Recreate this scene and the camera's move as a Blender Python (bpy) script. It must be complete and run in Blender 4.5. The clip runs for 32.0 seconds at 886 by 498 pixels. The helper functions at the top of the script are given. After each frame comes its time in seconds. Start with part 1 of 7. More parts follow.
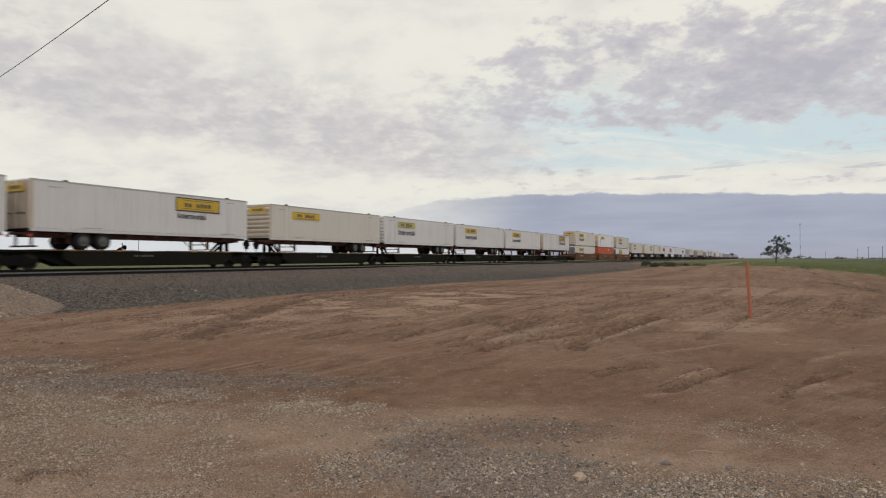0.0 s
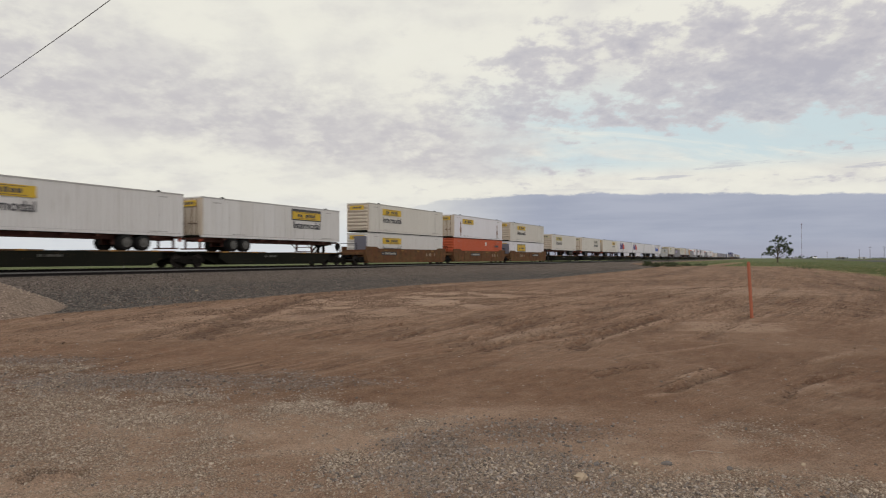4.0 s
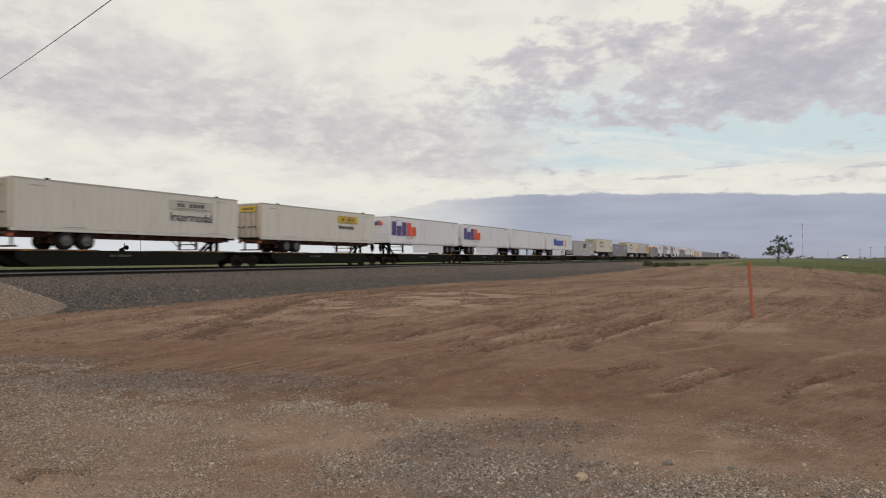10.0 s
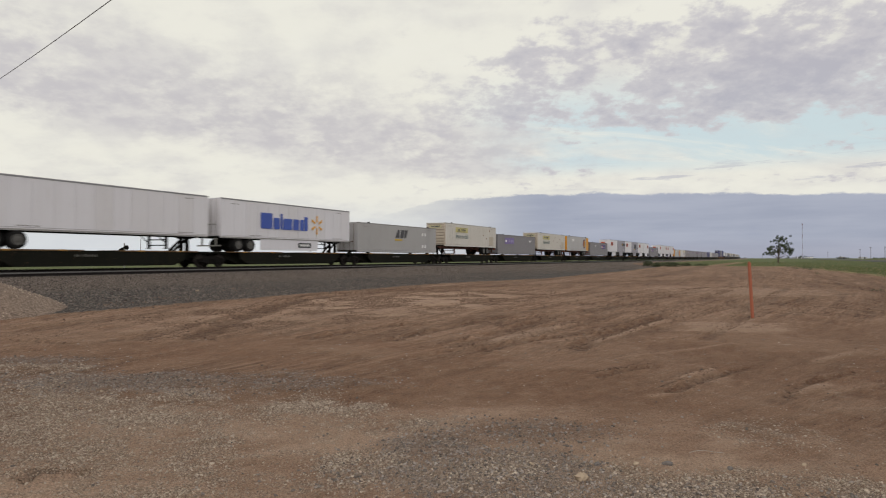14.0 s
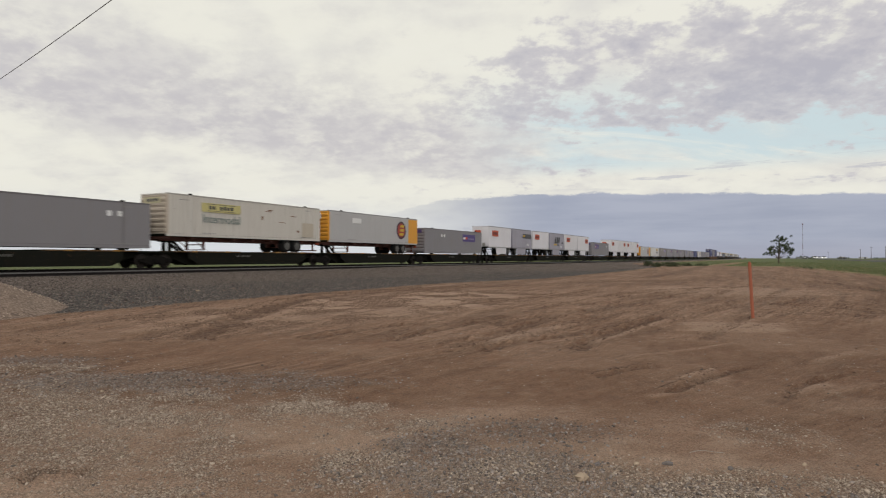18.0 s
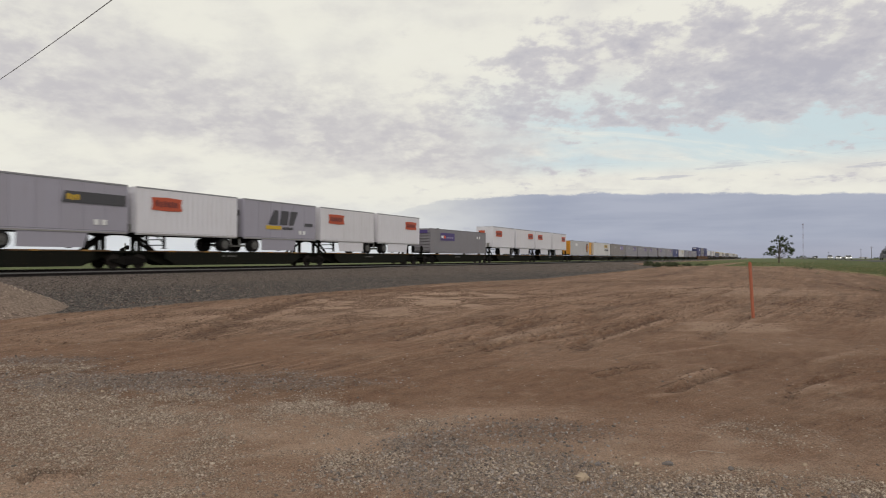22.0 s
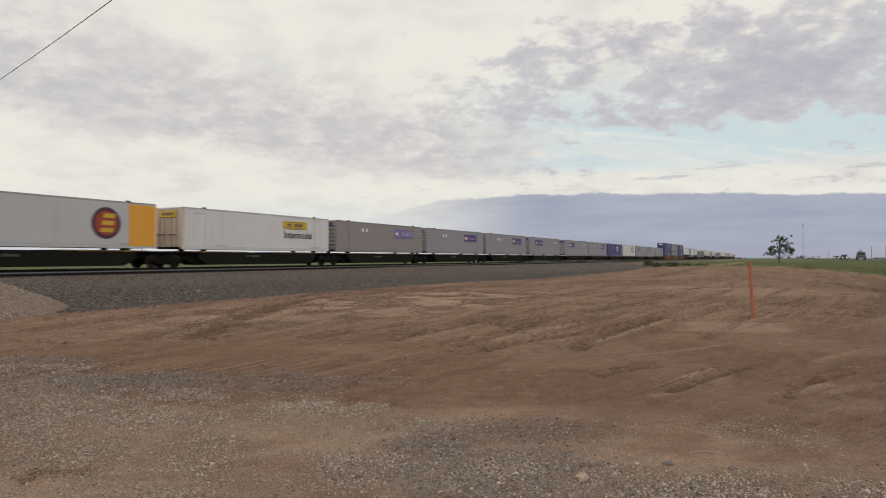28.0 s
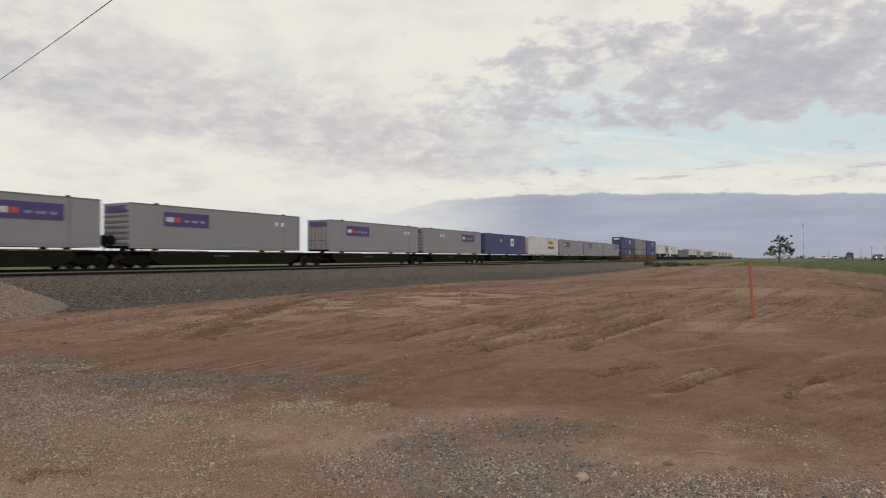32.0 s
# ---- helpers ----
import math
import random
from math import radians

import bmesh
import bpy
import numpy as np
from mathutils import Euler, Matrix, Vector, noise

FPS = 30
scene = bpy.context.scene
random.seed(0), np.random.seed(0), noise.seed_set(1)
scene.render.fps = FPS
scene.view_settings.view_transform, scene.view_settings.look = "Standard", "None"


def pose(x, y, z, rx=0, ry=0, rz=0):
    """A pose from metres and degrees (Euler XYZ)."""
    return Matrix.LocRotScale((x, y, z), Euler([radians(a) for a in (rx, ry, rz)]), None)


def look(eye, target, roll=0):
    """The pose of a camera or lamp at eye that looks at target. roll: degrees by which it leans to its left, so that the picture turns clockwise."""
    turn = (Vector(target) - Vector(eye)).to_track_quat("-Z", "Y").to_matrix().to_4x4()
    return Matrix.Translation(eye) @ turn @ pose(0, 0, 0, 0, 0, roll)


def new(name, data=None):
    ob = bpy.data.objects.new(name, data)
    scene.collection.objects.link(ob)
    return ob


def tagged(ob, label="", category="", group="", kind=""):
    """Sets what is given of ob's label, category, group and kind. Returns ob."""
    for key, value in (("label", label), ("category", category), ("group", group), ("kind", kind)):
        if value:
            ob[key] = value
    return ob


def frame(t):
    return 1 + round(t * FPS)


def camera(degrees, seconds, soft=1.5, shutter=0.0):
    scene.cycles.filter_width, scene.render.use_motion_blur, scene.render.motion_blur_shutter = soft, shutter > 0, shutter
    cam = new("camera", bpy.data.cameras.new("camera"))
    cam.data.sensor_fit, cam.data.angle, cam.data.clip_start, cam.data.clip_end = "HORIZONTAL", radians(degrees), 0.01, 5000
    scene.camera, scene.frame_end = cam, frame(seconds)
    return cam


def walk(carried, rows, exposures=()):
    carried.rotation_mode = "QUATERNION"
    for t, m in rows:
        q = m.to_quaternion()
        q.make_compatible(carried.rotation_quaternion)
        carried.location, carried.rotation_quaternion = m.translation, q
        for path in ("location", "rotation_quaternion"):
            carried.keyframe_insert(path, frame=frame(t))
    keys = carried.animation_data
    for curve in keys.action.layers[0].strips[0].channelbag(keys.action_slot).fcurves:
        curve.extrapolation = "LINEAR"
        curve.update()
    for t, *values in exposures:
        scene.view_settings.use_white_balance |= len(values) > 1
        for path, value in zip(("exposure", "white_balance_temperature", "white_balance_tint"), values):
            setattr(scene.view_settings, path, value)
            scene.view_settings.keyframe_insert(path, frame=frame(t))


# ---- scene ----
EYE_Z = 1.65
PITCH = 0.81
CLIP = 32.0
cam = camera(69.4, CLIP, soft=1.1, shutter=0.42)


def aim(yaw, tilt=PITCH):
    return pose(0, 0, EYE_Z, 90 + tilt, 0, yaw)


# the hand-held start settles within six seconds, then the view stays put
walk(cam, [(0.0, aim(-0.15)), (0.5, aim(-0.22)), (1.0, aim(-0.24)), (2.0, aim(-0.15)), (3.0, aim(-0.09)),
           (4.5, aim(-0.03)), (6.0, aim(0.0)), (17.0, aim(0.0)), (19.0, aim(0.05)), (25.0, aim(0.05)),
           (32.0, aim(0.06))])
scene.view_settings.exposure = 0.0

# railway plan: travel axis, distance of the main track, far bend
AX, AY = 0.460, 0.888
HEADING = math.degrees(math.atan2(AY, AX))
C0X, C0Y = -41.55, 0.596
RAIL_Z = EYE_Z - 0.65
RAIL2_Z = EYE_Z - 0.72


def track_point(s, side=0.0):
    """Centre of the main track s metres along; side: metres towards the camera."""
    off = 2.67e-5 * max(0.0, s - 450.0) ** 2
    lean = math.degrees(math.atan(2 * 2.67e-5 * max(0.0, s - 450.0)))
    nx, ny = -AY, AX
    return (C0X + AX * s + nx * (off - side), C0Y + AY * s + ny * (off - side), HEADING + lean)


def run(t):
    """Metres that the train has gone after t seconds."""
    return 19.0255 * t - 0.7325 * (t / 10) ** 2 - 0.0544 * (t / 10) ** 3


# ---------------------------------------------------------------- nodes
class Nodes:
    def __init__(self, tree):
        self.tree = tree
        tree.nodes.clear()

    def add(self, kind, **settings):
        n = self.tree.nodes.new(kind)
        for k, v in settings.items():
            setattr(n, k, v)
        return n

    def link(self, a, b):
        self.tree.links.new(a, b)

    def put(self, sock, v):
        if isinstance(v, bpy.types.NodeSocket):
            self.link(v, sock)
        elif isinstance(v, tuple) and len(v) == 3 and sock.type == 'RGBA':
            sock.default_value = (*v, 1)
        else:
            sock.default_value = v

    def math(self, op, a, b=0.0, c=0.0, clamp=False):
        n = self.add('ShaderNodeMath', operation=op, use_clamp=clamp)
        for i, v in enumerate((a, b, c)):
            self.put(n.inputs[i], v)
        return n.outputs[0]

    def step(self, v, lo, hi):
        n = self.add('ShaderNodeMapRange', interpolation_type='SMOOTHSTEP')
        self.put(n.inputs[0], v)
        self.put(n.inputs[1], lo)
        self.put(n.inputs[2], hi)
        return n.outputs[0]

    def mix(self, f, a, b, mode='MIX'):
        n = self.add('ShaderNodeMix', data_type='RGBA', blend_type=mode)
        self.put(n.inputs[0], f)
        self.put(n.inputs[6], a)
        self.put(n.inputs[7], b)
        return n.outputs[2]

    def noise(self, vec, scale, detail=4.0, rough=0.55, dist=0.0):
        n = self.add('ShaderNodeTexNoise')
        if vec is not None:
            self.link(vec, n.inputs['Vector'])
        n.inputs['Scale'].default_value = scale
        n.inputs['Detail'].default_value = detail
        n.inputs['Roughness'].default_value = rough
        n.inputs['Distortion'].default_value = dist
        return n.outputs[0]

    def vec(self, x, y, z=0.0):
        n = self.add('ShaderNodeCombineXYZ')
        for i, v in enumerate((x, y, z)):
            self.put(n.inputs[i], v)
        return n.outputs[0]

    def split(self, v):
        n = self.add('ShaderNodeSeparateXYZ')
        self.link(v, n.inputs[0])
        return n.outputs

    def scaled(self, v, x, y, z, loc=(0, 0, 0)):
        n = self.add('ShaderNodeMapping')
        self.link(v, n.inputs[0])
        n.inputs['Scale'].default_value = (x, y, z)
        n.inputs['Location'].default_value = loc
        return n.outputs[0]

    def attr(self, name):
        return self.add('ShaderNodeAttribute', attribute_name=name)

    def coords(self):
        return self.add('ShaderNodeTexCoord').outputs['Object']

    def rand(self):
        return self.add('ShaderNodeObjectInfo').outputs['Random']

    def bump(self, h, strength, dist=0.02):
        n = self.add('ShaderNodeBump')
        n.inputs['Strength'].default_value = strength
        n.inputs['Distance'].default_value = dist
        self.link(h, n.inputs['Height'])
        return n.outputs[0]

    def surface(self, color, rough=0.6, metal=0.0, normal=None, emit=None, power=0.0, spec=0.5):
        b = self.add('ShaderNodeBsdfPrincipled')
        self.put(b.inputs['Base Color'], color)
        self.put(b.inputs['Roughness'], rough)
        b.inputs['Metallic'].default_value = metal
        b.inputs['Specular IOR Level'].default_value = spec
        if normal is not None:
            self.link(normal, b.inputs['Normal'])
        if emit is not None:
            self.put(b.inputs['Emission Color'], emit)
            b.inputs['Emission Strength'].default_value = power
        o = self.add('ShaderNodeOutputMaterial')
        self.link(b.outputs[0], o.inputs[0])


# ---------------------------------------------------------------- sky and sun
SUN_AZ, SUN_EL = 165.0, 22.0      # degrees clockwise from the view, and up: behind cloud, behind the camera


def sky():
    w = bpy.data.worlds.new("sky")
    scene.world = w
    w.use_nodes = True
    N = Nodes(w.node_tree)
    d = N.add('ShaderNodeTexCoord').outputs['Generated']
    dx, dy, dz = N.split(d)
    az = N.math('ARCTAN2', dx, dy)                       # 0 ahead, + to the east
    flat = N.math('SQRT', N.math('ADD', N.math('MULTIPLY', dx, dx), N.math('MULTIPLY', dy, dy)))
    el = N.math('ARCTAN2', dz, flat)
    clear = N.add('ShaderNodeTexSky', sky_type='NISHITA', sun_disc=False)
    clear.sun_elevation = radians(SUN_EL)
    clear.sun_rotation = radians(SUN_AZ)
    air = N.mix(1.0, clear.outputs[0], (0.10, 0.10, 0.10), 'MULTIPLY')
    # cloud sheet seen in perspective
    up = N.math('ADD', N.math('MAXIMUM', dz, 0.0), 0.30)
    sheet = N.vec(N.math('DIVIDE', dx, up), N.math('DIVIDE', dy, up))
    big = N.noise(N.scaled(sheet, 1, 1, 1, (3.7, 0.9, 0)), 2.6, 4, 0.5, 0.15)
    puff = N.noise(N.scaled(sheet, 1, 1, 1, (1.3, 5.0, 0)), 11.0, 7, 0.58, 0.0)
    fine = N.noise(N.scaled(sheet, 1, 1, 1, (4.3, 8.0, 0)), 30.0, 6, 0.60, 0.0)
    soft = N.noise(N.scaled(sheet, 1, 1, 1, (9.3, 2.0, 0)), 4.6, 8, 0.54, 0.0)
    wisp = N.noise(N.scaled(sheet, 0.5, 1.7, 1, (7.0, 2.0, 0)), 3.4, 8, 0.6, 0.8)
    east = N.step(az, -0.14, 0.16)
    # thin bright veil, a pale blue opening low in the east
    blue_zone = N.math('MULTIPLY', N.step(az, -0.04, 0.20),
                       N.math('MULTIPLY', N.step(el, 0.118, 0.150), N.math('SUBTRACT', 1.0, N.step(el, 0.19, 0.30))))
    veil = N.mix(N.step(soft, 0.42, 0.68), (0.825, 0.81, 0.73), (0.735, 0.72, 0.675))
    veil = N.mix(N.math('MULTIPLY', N.step(wisp, 0.45, 0.75), 0.5), veil, (0.84, 0.83, 0.755))
    opening = N.mix(0.12, (0.63, 0.735, 0.755), air)
    base = N.mix(N.math('MULTIPLY', blue_zone, N.step(wisp, 0.80, 0.50)), veil, opening)
    # broken grey-violet cloud in the east, a softer grey sheet in the west
    tilt = N.math('SUBTRACT', el, N.math('MULTIPLY', az, 0.22))
    belt_e = N.math('MULTIPLY', east, N.math('MULTIPLY', N.step(N.math('ADD', el, N.math('MULTIPLY', az, 0.02)), 0.165, 0.225), N.math('SUBTRACT', 1.0, N.step(tilt, 0.20, 0.36))))
    slope = N.math('ADD', el, N.math('MULTIPLY', az, 0.10))
    belt_w = N.math('MULTIPLY', N.math('SUBTRACT', 1.0, N.step(az, 0.0, 0.34)),
                    N.math('MULTIPLY', N.step(slope, 0.105, 0.150), N.math('SUBTRACT', 1.0, N.step(N.math('ADD', el, N.math('MULTIPLY', az, 0.16)), 0.17, 0.29))))
    dens = N.math('ADD', N.math('ADD', N.math('MULTIPLY', big, 0.42), N.math('MULTIPLY', puff, 0.50)), N.math('MULTIPLY', fine, 0.13))
    dens = N.math('ADD', dens, N.math('MULTIPLY', belt_e, 0.125))
    cover = N.math('MULTIPLY', N.step(dens, 0.570, 0.655), N.math('ADD', 0.12, N.math('MULTIPLY', east, 0.78)))
    grey = N.mix(N.step(dens, 0.60, 0.78), (0.60, 0.58, 0.60), (0.455, 0.445, 0.505))
    dens_w = N.math('ADD', N.math('ADD', N.math('MULTIPLY', soft, 0.50), N.math('MULTIPLY', puff, 0.29)), N.math('MULTIPLY', fine, 0.24))
    cover_w = N.math('MULTIPLY', N.step(N.math('ADD', dens_w, N.math('MULTIPLY', belt_w, 0.17)), 0.45, 0.72), 0.92)
    cover_w = N.math('MULTIPLY', cover_w, N.math('ADD', 0.22, N.math('MULTIPLY', belt_w, 0.78)))
    skyc = N.mix(cover_w, base, N.mix(N.step(puff, 0.35, 0.65), (0.66, 0.64, 0.63), (0.56, 0.54, 0.56)))
    skyc = N.mix(cover, skyc, grey)
    # thin dark streaks over the low bank
    streak = N.noise(N.vec(N.math('MULTIPLY', az, 5.0), N.math('MULTIPLY', el, 55.0), 7.0), 1.3, 6, 0.6)
    band = N.math('MULTIPLY', N.step(el, 0.098, 0.112), N.math('SUBTRACT', 1.0, N.step(el, 0.118, 0.16)))
    skyc = N.mix(N.math('MULTIPLY', N.math('MULTIPLY', N.math('MULTIPLY', band, N.step(az, 0.02, 0.25)), N.step(streak, 0.57, 0.64)), 0.55), skyc, (0.45, 0.455, 0.53))
    # low slate bank on the horizon
    edge = N.noise(N.vec(N.math('MULTIPLY', az, 9.0), N.math('MULTIPLY', el, 30.0), 2.0), 1.6, 8, 0.68)
    top = N.math('ADD', 0.080, N.math('MULTIPLY', edge, 0.022))
    top = N.math('ADD', top, N.math('MULTIPLY', N.step(az, -0.02, 0.26), 0.010))
    top = N.math('MULTIPLY', top, N.math('COSINE', az))
    top = N.math('SUBTRACT', top, N.math('MULTIPLY', N.math('SUBTRACT', 1.0, N.step(az, -0.24, 0.03)), 0.055))
    bank = N.math('SUBTRACT', 1.0, N.step(N.math('SUBTRACT', el, top), -0.002, 0.002))
    bank = N.math('MULTIPLY', bank, N.step(az, -0.17, 0.18))
    tone = N.noise(N.vec(N.math('MULTIPLY', az, 2.0), N.math('MULTIPLY', el, 18.0), 5.0), 2.4, 6, 0.55)
    slate = N.mix(N.step(tone, 0.30, 0.70), (0.322, 0.355, 0.455), (0.392, 0.422, 0.518))
    slate = N.mix(N.math('MULTIPLY', N.step(el, 0.035, 0.0), 0.5), slate, (0.345, 0.345, 0.425))
    skyc = N.mix(N.math('MULTIPLY', bank, 0.95), skyc, slate)
    hazy = N.math('MULTIPLY', N.math('SUBTRACT', 1.0, N.step(el, 0.015, 0.105)), N.math('SUBTRACT', 1.0, N.step(az, -0.16, 0.16)))
    skyc = N.mix(N.math('MULTIPLY', hazy, 0.80), skyc, (0.63, 0.665, 0.71))
    # brighter cloud where the hidden sun stands, behind the camera
    behind = N.step(N.math('MULTIPLY', dy, -1.0), -0.1, 0.9)
    skyc = N.mix(behind, skyc, (1.02, 0.99, 0.96))
    low = N.step(dz, -0.02, 0.0)
    skyc = N.mix(low, (0.13, 0.10, 0.08), skyc)
    bg = N.add('ShaderNodeBackground')
    N.link(skyc, bg.inputs[0])
    bg.inputs[1].default_value = 1.0
    out = N.add('ShaderNodeOutputWorld')
    N.link(bg.outputs[0], out.inputs[0])


sky()
sun = new("sun", bpy.data.lights.new("sun", 'SUN'))
sun.data.energy = 0.48
sun.data.angle = radians(25)
sun.data.color = (1.0, 0.975, 0.95)
_a, _e = radians(SUN_AZ), radians(SUN_EL)
sun.matrix_world = look((math.sin(_a) * 50 * math.cos(_e), math.cos(_a) * 50 * math.cos(_e), 50 * math.sin(_e)), (0, 0, 0))


# ---------------------------------------------------------------- materials
MATS = {}
BASE = {}        # plain colours of the vehicle paints


def material(name):
    def wrap(fn):
        def get():
            if name not in MATS:
                m = bpy.data.materials.new(name)
                m.use_nodes = True
                MATS[name] = m
                fn(Nodes(m.node_tree))
            return MATS[name]
        return get
    return wrap


def paint(name, color, grime=(0.22, 0.17, 0.12), amount=0.5, rough=0.45, streak=True, metal=0.0, fade=0.12, spec=0.4):
    """Vehicle paint with streaks, chalking, dust and small rust spots."""
    if name in MATS:
        return MATS[name]
    BASE[name] = color
    m = bpy.data.materials.new(name)
    m.use_nodes = True
    MATS[name] = m
    N = Nodes(m.node_tree)
    co = N.coords()
    r = N.rand()
    shift = N.add('ShaderNodeVectorMath', operation='ADD')
    N.link(co, shift.inputs[0])
    N.link(N.vec(N.math('MULTIPLY', r, 37.0), N.math('MULTIPLY', r, 11.0), 0.0), shift.inputs[1])
    co = shift.outputs[0]
    broad = N.noise(co, 0.45, 4, 0.6)
    runs = N.noise(N.scaled(co, 5.0, 5.0, 0.35), 1.0, 5, 0.65)
    speck = N.noise(co, 9.0, 3, 0.7)
    film = N.noise(N.scaled(co, 9.0, 9.0, 0.10), 1.0, 4, 0.7)
    c = N.mix(N.math('MULTIPLY', broad, fade * 2), color, tuple(min(1, v * 0.72 + 0.04) for v in color))
    f = N.math('MULTIPLY', N.step(runs, 0.52, 0.80), N.step(broad, 0.30, 0.70))
    c = N.mix(N.math('MULTIPLY', f, amount if streak else amount * 0.4), c, grime)
    c = N.mix(N.math('MULTIPLY', N.step(speck, 0.655, 0.72), amount), c, (0.16, 0.085, 0.05))
    c = N.mix(N.math('MULTIPLY', N.step(film, 0.42, 0.68), amount * 0.45), c, N.mix(0.55, c, grime))
    c = N.mix(1.0, c, N.mix(r, (0.93, 0.92, 0.90), (1, 1, 1)), 'MULTIPLY')
    N.surface(c, N.math('ADD', rough, N.math('MULTIPLY', broad, 0.2)), metal, N.bump(speck, 0.08, 0.004), spec=spec)
    return m


def plain(name, color, rough=0.6, metal=0.0, vary=0.3, scale=3.0, emit=None, power=0.0, spec=0.5):
    if name in MATS:
        return MATS[name]
    m = bpy.data.materials.new(name)
    m.use_nodes = True
    MATS[name] = m
    N = Nodes(m.node_tree)
    n = N.noise(N.coords(), scale, 5, 0.6)
    c = N.mix(N.math('MULTIPLY', n, vary), color, tuple(v * 0.4 for v in color))
    N.surface(c, rough, metal, N.bump(n, 0.15, 0.01), emit, power, spec=spec)
    return m


def worn_or_shaded(mat):
    """Same paint, scuffed and dirtier, for rails and posts; painted shade in end grooves."""
    if mat.name not in BASE:
        return mat
    return paint(mat.name + ", scuffed or shaded", tuple(v * 0.66 for v in BASE[mat.name]), (0.12, 0.075, 0.05), 0.9, 0.7)


WHITE = lambda: paint("white container paint", (0.655, 0.638, 0.635), amount=0.5)
CREAM = lambda: paint("yellowed white container paint", (0.63, 0.602, 0.56), amount=0.60)
BRIGHT = lambda: paint("clean white trailer paint", (0.71, 0.695, 0.735), amount=0.30, rough=0.4)
SILVER = lambda: paint("silver grey container paint", (0.238, 0.228, 0.250), amount=0.4)
TAUPE = lambda: paint("dull grey container paint", (0.232, 0.224, 0.242), amount=0.5)
WARMGREY = lambda: paint("warm grey container paint", (0.264, 0.240, 0.237), amount=0.5)
PEARL = lambda: paint("light lavender-grey container paint", (0.272, 0.260, 0.282), amount=0.4)
LILAC = lambda: paint("pale grey trailer paint", (0.35, 0.335, 0.395), amount=0.35)
AMBERDIM = lambda: paint("dull amber reflector", (0.30, 0.15, 0.02), amount=0.5)
ORANGE = lambda: paint("orange container paint", (0.48, 0.085, 0.028), amount=0.45)
AMBER = lambda: paint("amber container paint", (0.72, 0.33, 0.03), amount=0.25)
NAVY = lambda: paint("navy container paint", (0.055, 0.06, 0.17), amount=0.2)
SLATE = lambda: paint("dark slate container paint", (0.13, 0.13, 0.17), amount=0.2)
RODS = lambda: paint("rusty lock rod", (0.13, 0.075, 0.05), (0.05, 0.02, 0.012), 0.8, 0.8)


def BROWN():
    """Faded well car paint: brown, olive and rust in broad blotches."""
    name = "brown well car paint"
    if name in MATS:
        return MATS[name]
    m = bpy.data.materials.new(name)
    m.use_nodes = True
    MATS[name] = m
    N = Nodes(m.node_tree)
    co = N.coords()
    r = N.rand()
    shift = N.add('ShaderNodeVectorMath', operation='ADD')
    N.link(co, shift.inputs[0])
    N.link(N.vec(N.math('MULTIPLY', r, 37.0), 0.0, 0.0), shift.inputs[1])
    co = shift.outputs[0]
    big = N.noise(N.scaled(co, 0.5, 1.0, 0.9), 1.0, 6, 0.62)
    mid = N.noise(N.scaled(co, 1.6, 1.0, 2.4), 1.0, 6, 0.66)
    run = N.noise(N.scaled(co, 6.0, 6.0, 0.5), 1.0, 5, 0.65)
    c = N.mix(N.step(big, 0.42, 0.60), (0.120, 0.054, 0.026), (0.124, 0.068, 0.030))
    c = N.mix(N.math('MULTIPLY', N.step(mid, 0.52, 0.66), 0.75), c, (0.195, 0.088, 0.040))
    c = N.mix(N.math('MULTIPLY', N.step(mid, 0.46, 0.34), 0.70), c, (0.052, 0.036, 0.022))
    c = N.mix(N.math('MULTIPLY', N.step(run, 0.52, 0.70), 0.5), c, (0.045, 0.030, 0.020))
    N.surface(c, 0.85, 0.0, N.bump(mid, 0.2, 0.01), spec=0.2)
    return m


CARBLACK = lambda: paint("green-black railcar paint", (0.0075, 0.0085, 0.0062), (0.030, 0.022, 0.010), 0.75, 0.9, spec=0.06)
DECKRUST = lambda: paint("rusty deck edge", (0.13, 0.075, 0.035), (0.05, 0.03, 0.02), 0.8, 0.85, spec=0.15)
CHASSIS = lambda: paint("dark red-brown chassis paint", (0.10, 0.035, 0.025), (0.04, 0.025, 0.02), 0.7, 0.7)
IRON = lambda: plain("dirty cast iron", (0.011, 0.010, 0.009), 0.95, 0.0, spec=0.08)
RUBBER = lambda: plain("black tyre rubber", (0.016, 0.0155, 0.0155), 0.9, spec=0.12)
RIM = lambda: plain("dull aluminium rim", (0.11, 0.105, 0.098), 0.55, 0.3)
STEEL = lambda: plain("worn bright steel", (0.45, 0.44, 0.43), 0.3, 0.9)
GALV = lambda: plain("galvanised steel", (0.34, 0.33, 0.31), 0.5, 0.6)
DARK = lambda: plain("dark gap shadow paint", (0.03, 0.03, 0.035), 0.8)
YELLOW = lambda: paint("yellow decal", (0.60, 0.39, 0.03), amount=0.3)
BADGE_RED = lambda: paint("orange-red decal", (0.50, 0.085, 0.035), amount=0.3)
PURPLE = lambda: paint("purple decal", (0.078, 0.052, 0.20), amount=0.15)
LOGO_ORANGE = lambda: paint("orange decal", (0.66, 0.085, 0.03), amount=0.1)
BLUE = lambda: paint("blue decal", (0.05, 0.10, 0.42), amount=0.1)
GOLD = lambda: paint("golden decal", (0.80, 0.42, 0.08), amount=0.1)
INK = lambda: paint("dark grey lettering", (0.06, 0.06, 0.07), amount=0.3)
FADED = lambda: paint("faded green-grey lettering", (0.22, 0.26, 0.25), amount=0.5)
PALEBAR = lambda: paint("white lettering", (0.75, 0.75, 0.75), amount=0.2)
